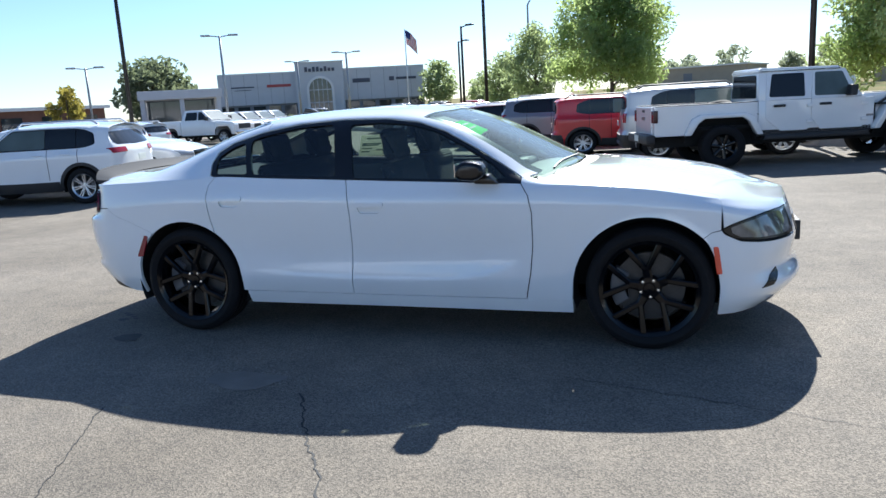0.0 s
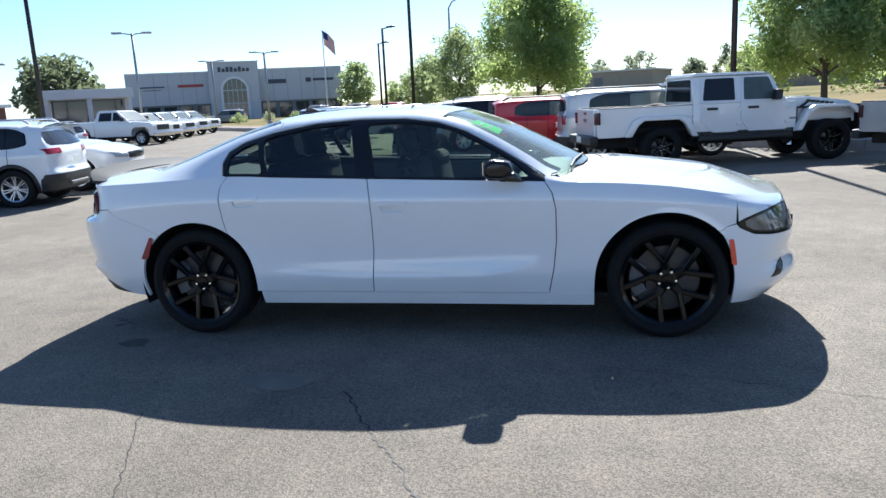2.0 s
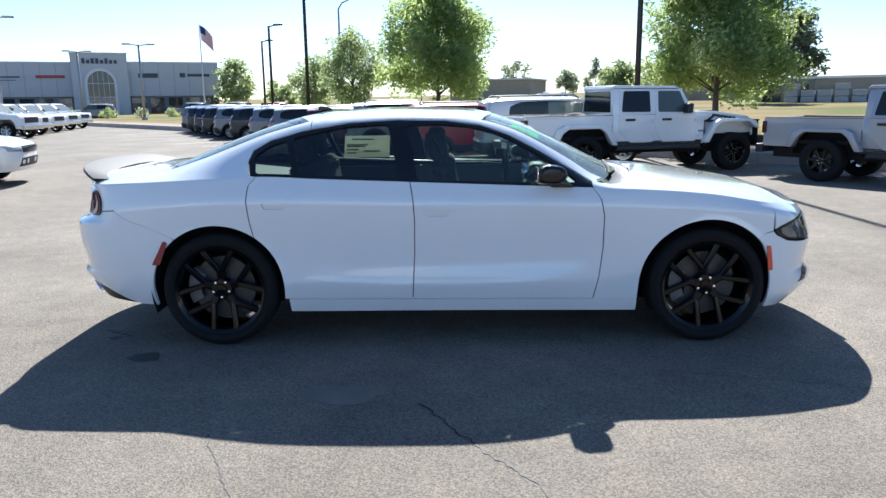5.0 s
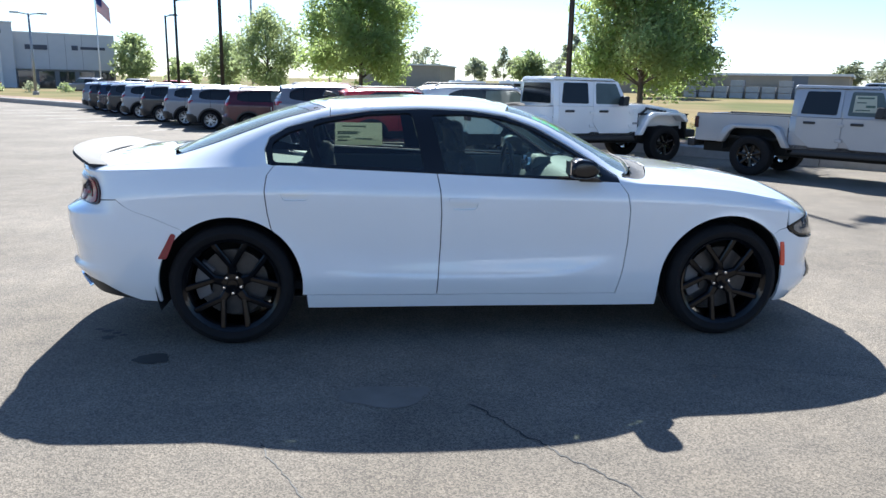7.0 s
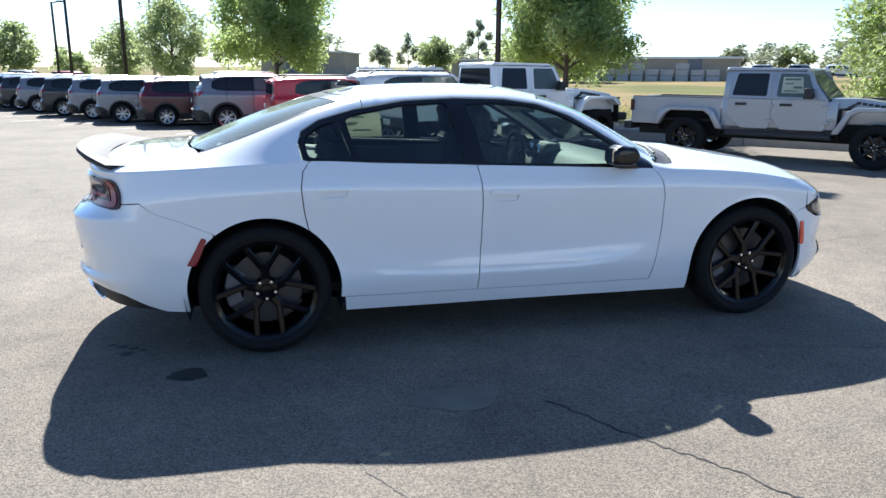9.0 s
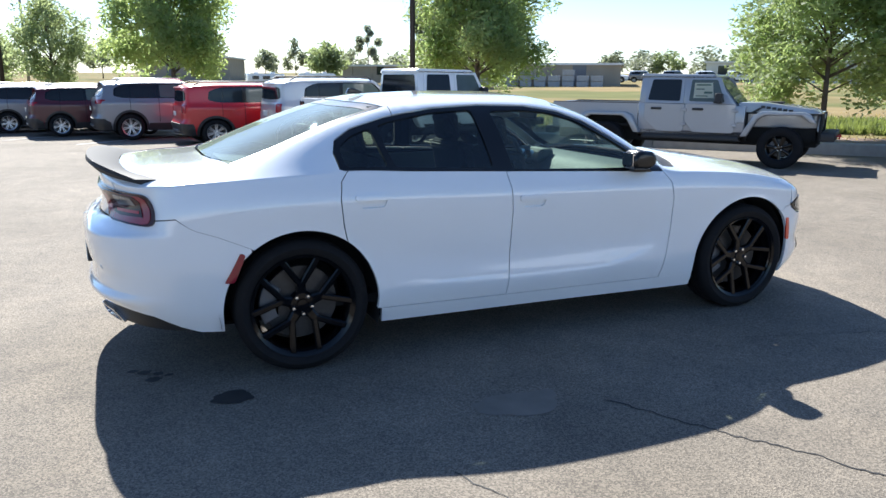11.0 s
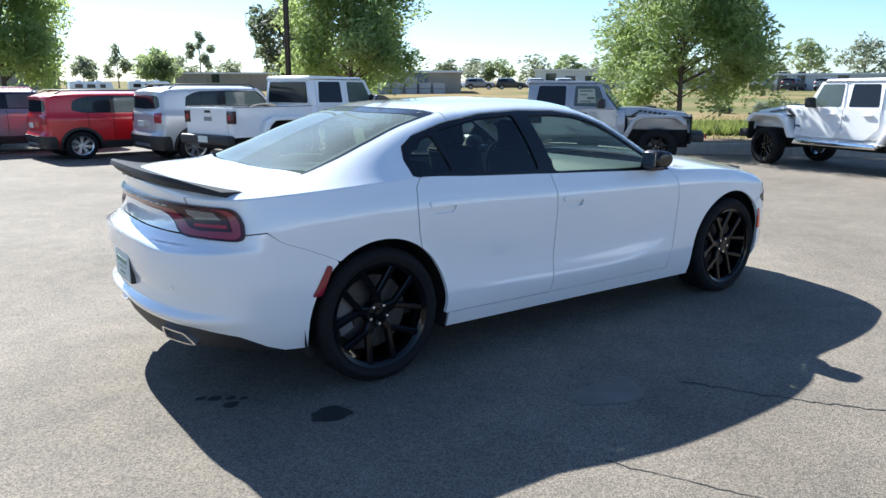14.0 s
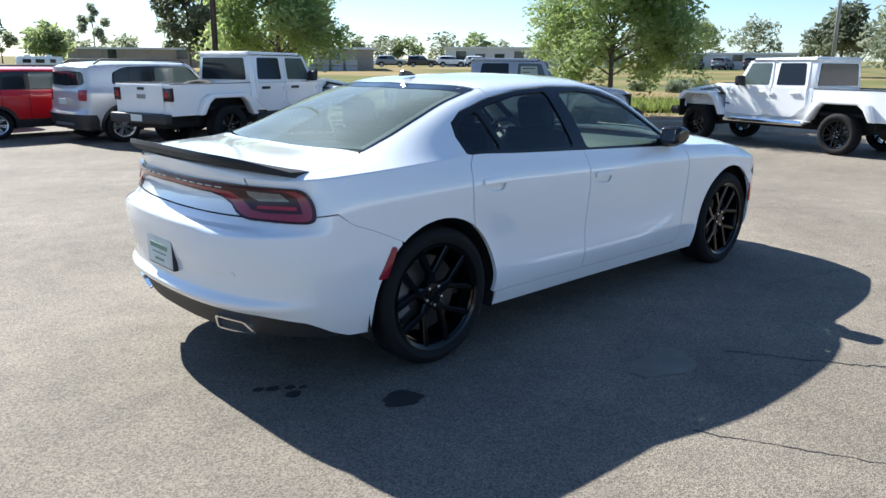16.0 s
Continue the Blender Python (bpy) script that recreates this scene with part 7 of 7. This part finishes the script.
def work_pickup(name, label, mat):
    """A full-size road pickup, x = 0 at the rear axle."""
    car = empty(name, pose(0, 0, 0), label, "pickup truck", "white pickups in the far row")
    w, wb = 1.0, 3.57
    part("bed", prism([(-1.25, 0.55), (-0.50, 0.55), (-0.46, 0.80), (-0.30, 0.95), (0.30, 0.95), (0.46, 0.80), (0.50, 0.55), (0.75, 0.55), (0.75, 1.35), (-1.25, 1.35)], -w, w, "y", 0.03), mat, car, angle=40)
    part("cab", prism([(0.77, 0.50), (3.05, 0.50), (3.05, 1.25), (2.85, 1.30), (2.80, 1.33), (0.77, 1.33)], -w, w, "y", 0.03), mat, car, angle=40)
    tp = lambda co: Vector((co.x, co.y * (1 - max(0, co.z - 1.32) * 0.30), co.z))
    part("cab_top", prism(rounded([(0.80, 1.32), (2.90, 1.32), (2.15, 1.90), (1.0, 1.92)], 0.12), -w + 0.03, w - 0.03, "y", 0.03, taper=(tp, tp)), mat, car, angle=40)
    for sd in (-1, 1):
        tl = lambda co: Vector((co.x, co.y - sd * max(0, co.z - 1.32) * 0.30, co.z))
        for nm, q in (("front_glass", [(1.95, 1.36), (2.66, 1.36), (2.16, 1.80), (1.95, 1.80)]), ("rear_glass", [(1.05, 1.36), (1.87, 1.36), (1.87, 1.80), (1.15, 1.80)])):
            part(nm, prism(rounded(q, 0.04), sd * (w - 0.035), sd * (w - 0.02), "y", taper=(tl, tl)), PANE, car)
        part("headlamp", box(4.18, 4.30, sd * 0.62, sd * 0.97, 0.95, 1.10, 0.03), LENS_CLEAR, car)
        part("door_mirror", box(2.55, 2.70, sd * (w + 0.03), sd * (w + 0.24), 1.32, 1.55, 0.03), BLACK_PLASTIC, car)
        for cx in (0, wb):
            wheel(0.40, 0.27, 0.25, "block", ALLOY, car, pose(cx, sd * 0.87, 0.40), sd, 6)
    part("nose", prism([(3.05, 0.50), (3.05, 0.55), (3.10, 0.80), (3.26, 0.96), (3.88, 0.96), (4.04, 0.80), (4.08, 0.50), (4.32, 0.50), (4.34, 1.0), (4.25, 1.18), (3.05, 1.28)], -w, w, "y", 0.04, 3), mat, car, angle=40)
    part("grille", box(4.30, 4.36, -0.58, 0.58, 0.78, 1.08, 0.03), BLACK_PLASTIC, car)
    part("bumper", box(4.25, 4.45, -0.95, 0.95, 0.45, 0.68, 0.05), CHROME, car)
    wl = lambda co: Vector((co.x - 1.29 * (co.z - 1.32), co.y, co.z))
    part("windscreen", prism([(-0.88, 1.36), (0.88, 1.36), (0.72, 1.84), (-0.72, 1.84)], 2.905, 2.92, "x", taper=(wl, wl)), PANE_PALE, car)
    part("chassis", box(-1.2, 4.2, -0.55, 0.55, 0.38, 0.56), UNDER, car)
    return car


wt = work_pickup("road_pickup", "white full-size pickup parked facing the aisle", WHITE2)
wt.matrix_basis = pose(-23.0, 28.6, 0, 0, 0, -2) @ Matrix.Scale(0.9, 4)
for i in range(1, 5):
    copy_thing(wt, pose(-23.0 - 0.9 * i, 28.6 + 3.3 * i, 0, 0, 0, -2) @ Matrix.Scale(0.9, 4))
for x, y, h in ((-31, 62, 200), (-24.5, 68, 160), (-20.6, 69, 160)):
    copy_thing(wagon, pose(x, y, 0, 0, 0, h))
copy_thing(red_suv, pose(-16.8, 68, 0, 0, 0, 160))
repaint(copy_thing(wagon, pose(-19.5, 11.5, 0, 0, 0, 194)), SILVER, "silver utility vehicle in the far row")
# cars parked beyond the field, by the far buildings
def field_z(x, y):
    return field_height((Vector((x, y, 0)) - K0).dot(KN)) - 0.02


for i, (x, y, h, mt, nm) in enumerate(((56, 79, -40, WHITE2, "white"), (59.2, 76.6, -40, SILVER, "silver"), (62.5, 74, -40, CHARCOAL, "charcoal"), (65.6, 71.5, -40, WHITE2, "white"), (68.4, 69, -42, WHITE2, "white"), (78.6, 46.5, 10, WHITE2, "white"), (79.8, 43.2, 10, CHARCOAL, "charcoal"), (81, 40, 10, SILVER, "silver"), (82.0, 36.6, 10, CHARCOAL, "charcoal"))):
    repaint(copy_thing(wagon, pose(x, y, field_z(x, y), 0, 0, h)), mt, nm + " utility vehicle parked beyond the field")


def motor_home(x, y, h, label):
    m = empty("motor_home", pose(x, y, field_z(x, y) - 0.1, 0, 0, h) @ Matrix.Scale(0.58, 4), label, "motor home", "motor homes beyond the field")
    part("body", prism(rounded([(-3.4, 0.5), (2.6, 0.5), (3.1, 1.2), (2.7, 2.35), (-3.3, 2.4)], 0.25), -1.15, 1.15, "y", 0.06), WHITE2, m, "white box body", angle=40)
    for a, b in ((-2.6, -1.5), (-0.9, 0.3), (1.0, 1.8)):
        part("window", prism(rounded([(a, 1.45), (b, 1.45), (b, 2.0), (a, 2.0)], 0.08), -1.175, -1.145, "y"), PANE, m)
    part("side_stripe", box(-3.2, 2.7, -1.162, -1.148, 1.05, 1.18), GREYMARK, m)
    for a in (-2.2, 0.6):
        part("roof_unit", box(a, a + 0.8, -0.4, 0.4, 2.37, 2.62, 0.06), WHITE2, m, "white roof unit")
    for cx in (-1.9, 2.0):
        for sd in (-1, 1):
            wheel(0.36, 0.22, 0.22, "block", ALLOY, m, pose(cx, sd * 1.0, 0.36), sd, 6)


motor_home(10.5, 69.4, 4, "white motor home with roof units parked far off")
motor_home(15.4, 68.6, -8, "white motor home with a long side stripe parked far off")
# planted island before the showroom
bm = bmesh.new()
isl = rounded([(-34, 57), (-20, 63), (-19, 61.5), (-33, 55.5)], 0.8)
part("island_kerb", prism(isl, -0.02, 0.15, "z", 0.03), CONCRETE, None)
tagged(bpy.data.objects["island_kerb"], "pale concrete planted island", "kerb", kind="structure")
for i in range(5):
    q = Vector((-32.5, 56.6)).lerp(Vector((-20.5, 61.9)), (i + 0.4) / 5)
    sbt = tree(q.x, q.y, 0.12, 0.85, 0.7, 0.1, LEAF2 if i % 2 else LEAF3, "low clipped shrub in the island", 500, 0.07, 70 + i, trunk_r=0.03)


# ---- unseen pale buildings added behind the walk, closing the lot, for bright door reflections ----
shed(50, -34, 6, -40, 0, 3.2, 12, FACADE, "unseen pale building added for door reflections")
shed(-1, -39, -30, -34, 0, 2.8, 12, FACADE, "unseen pale building added for door reflections")
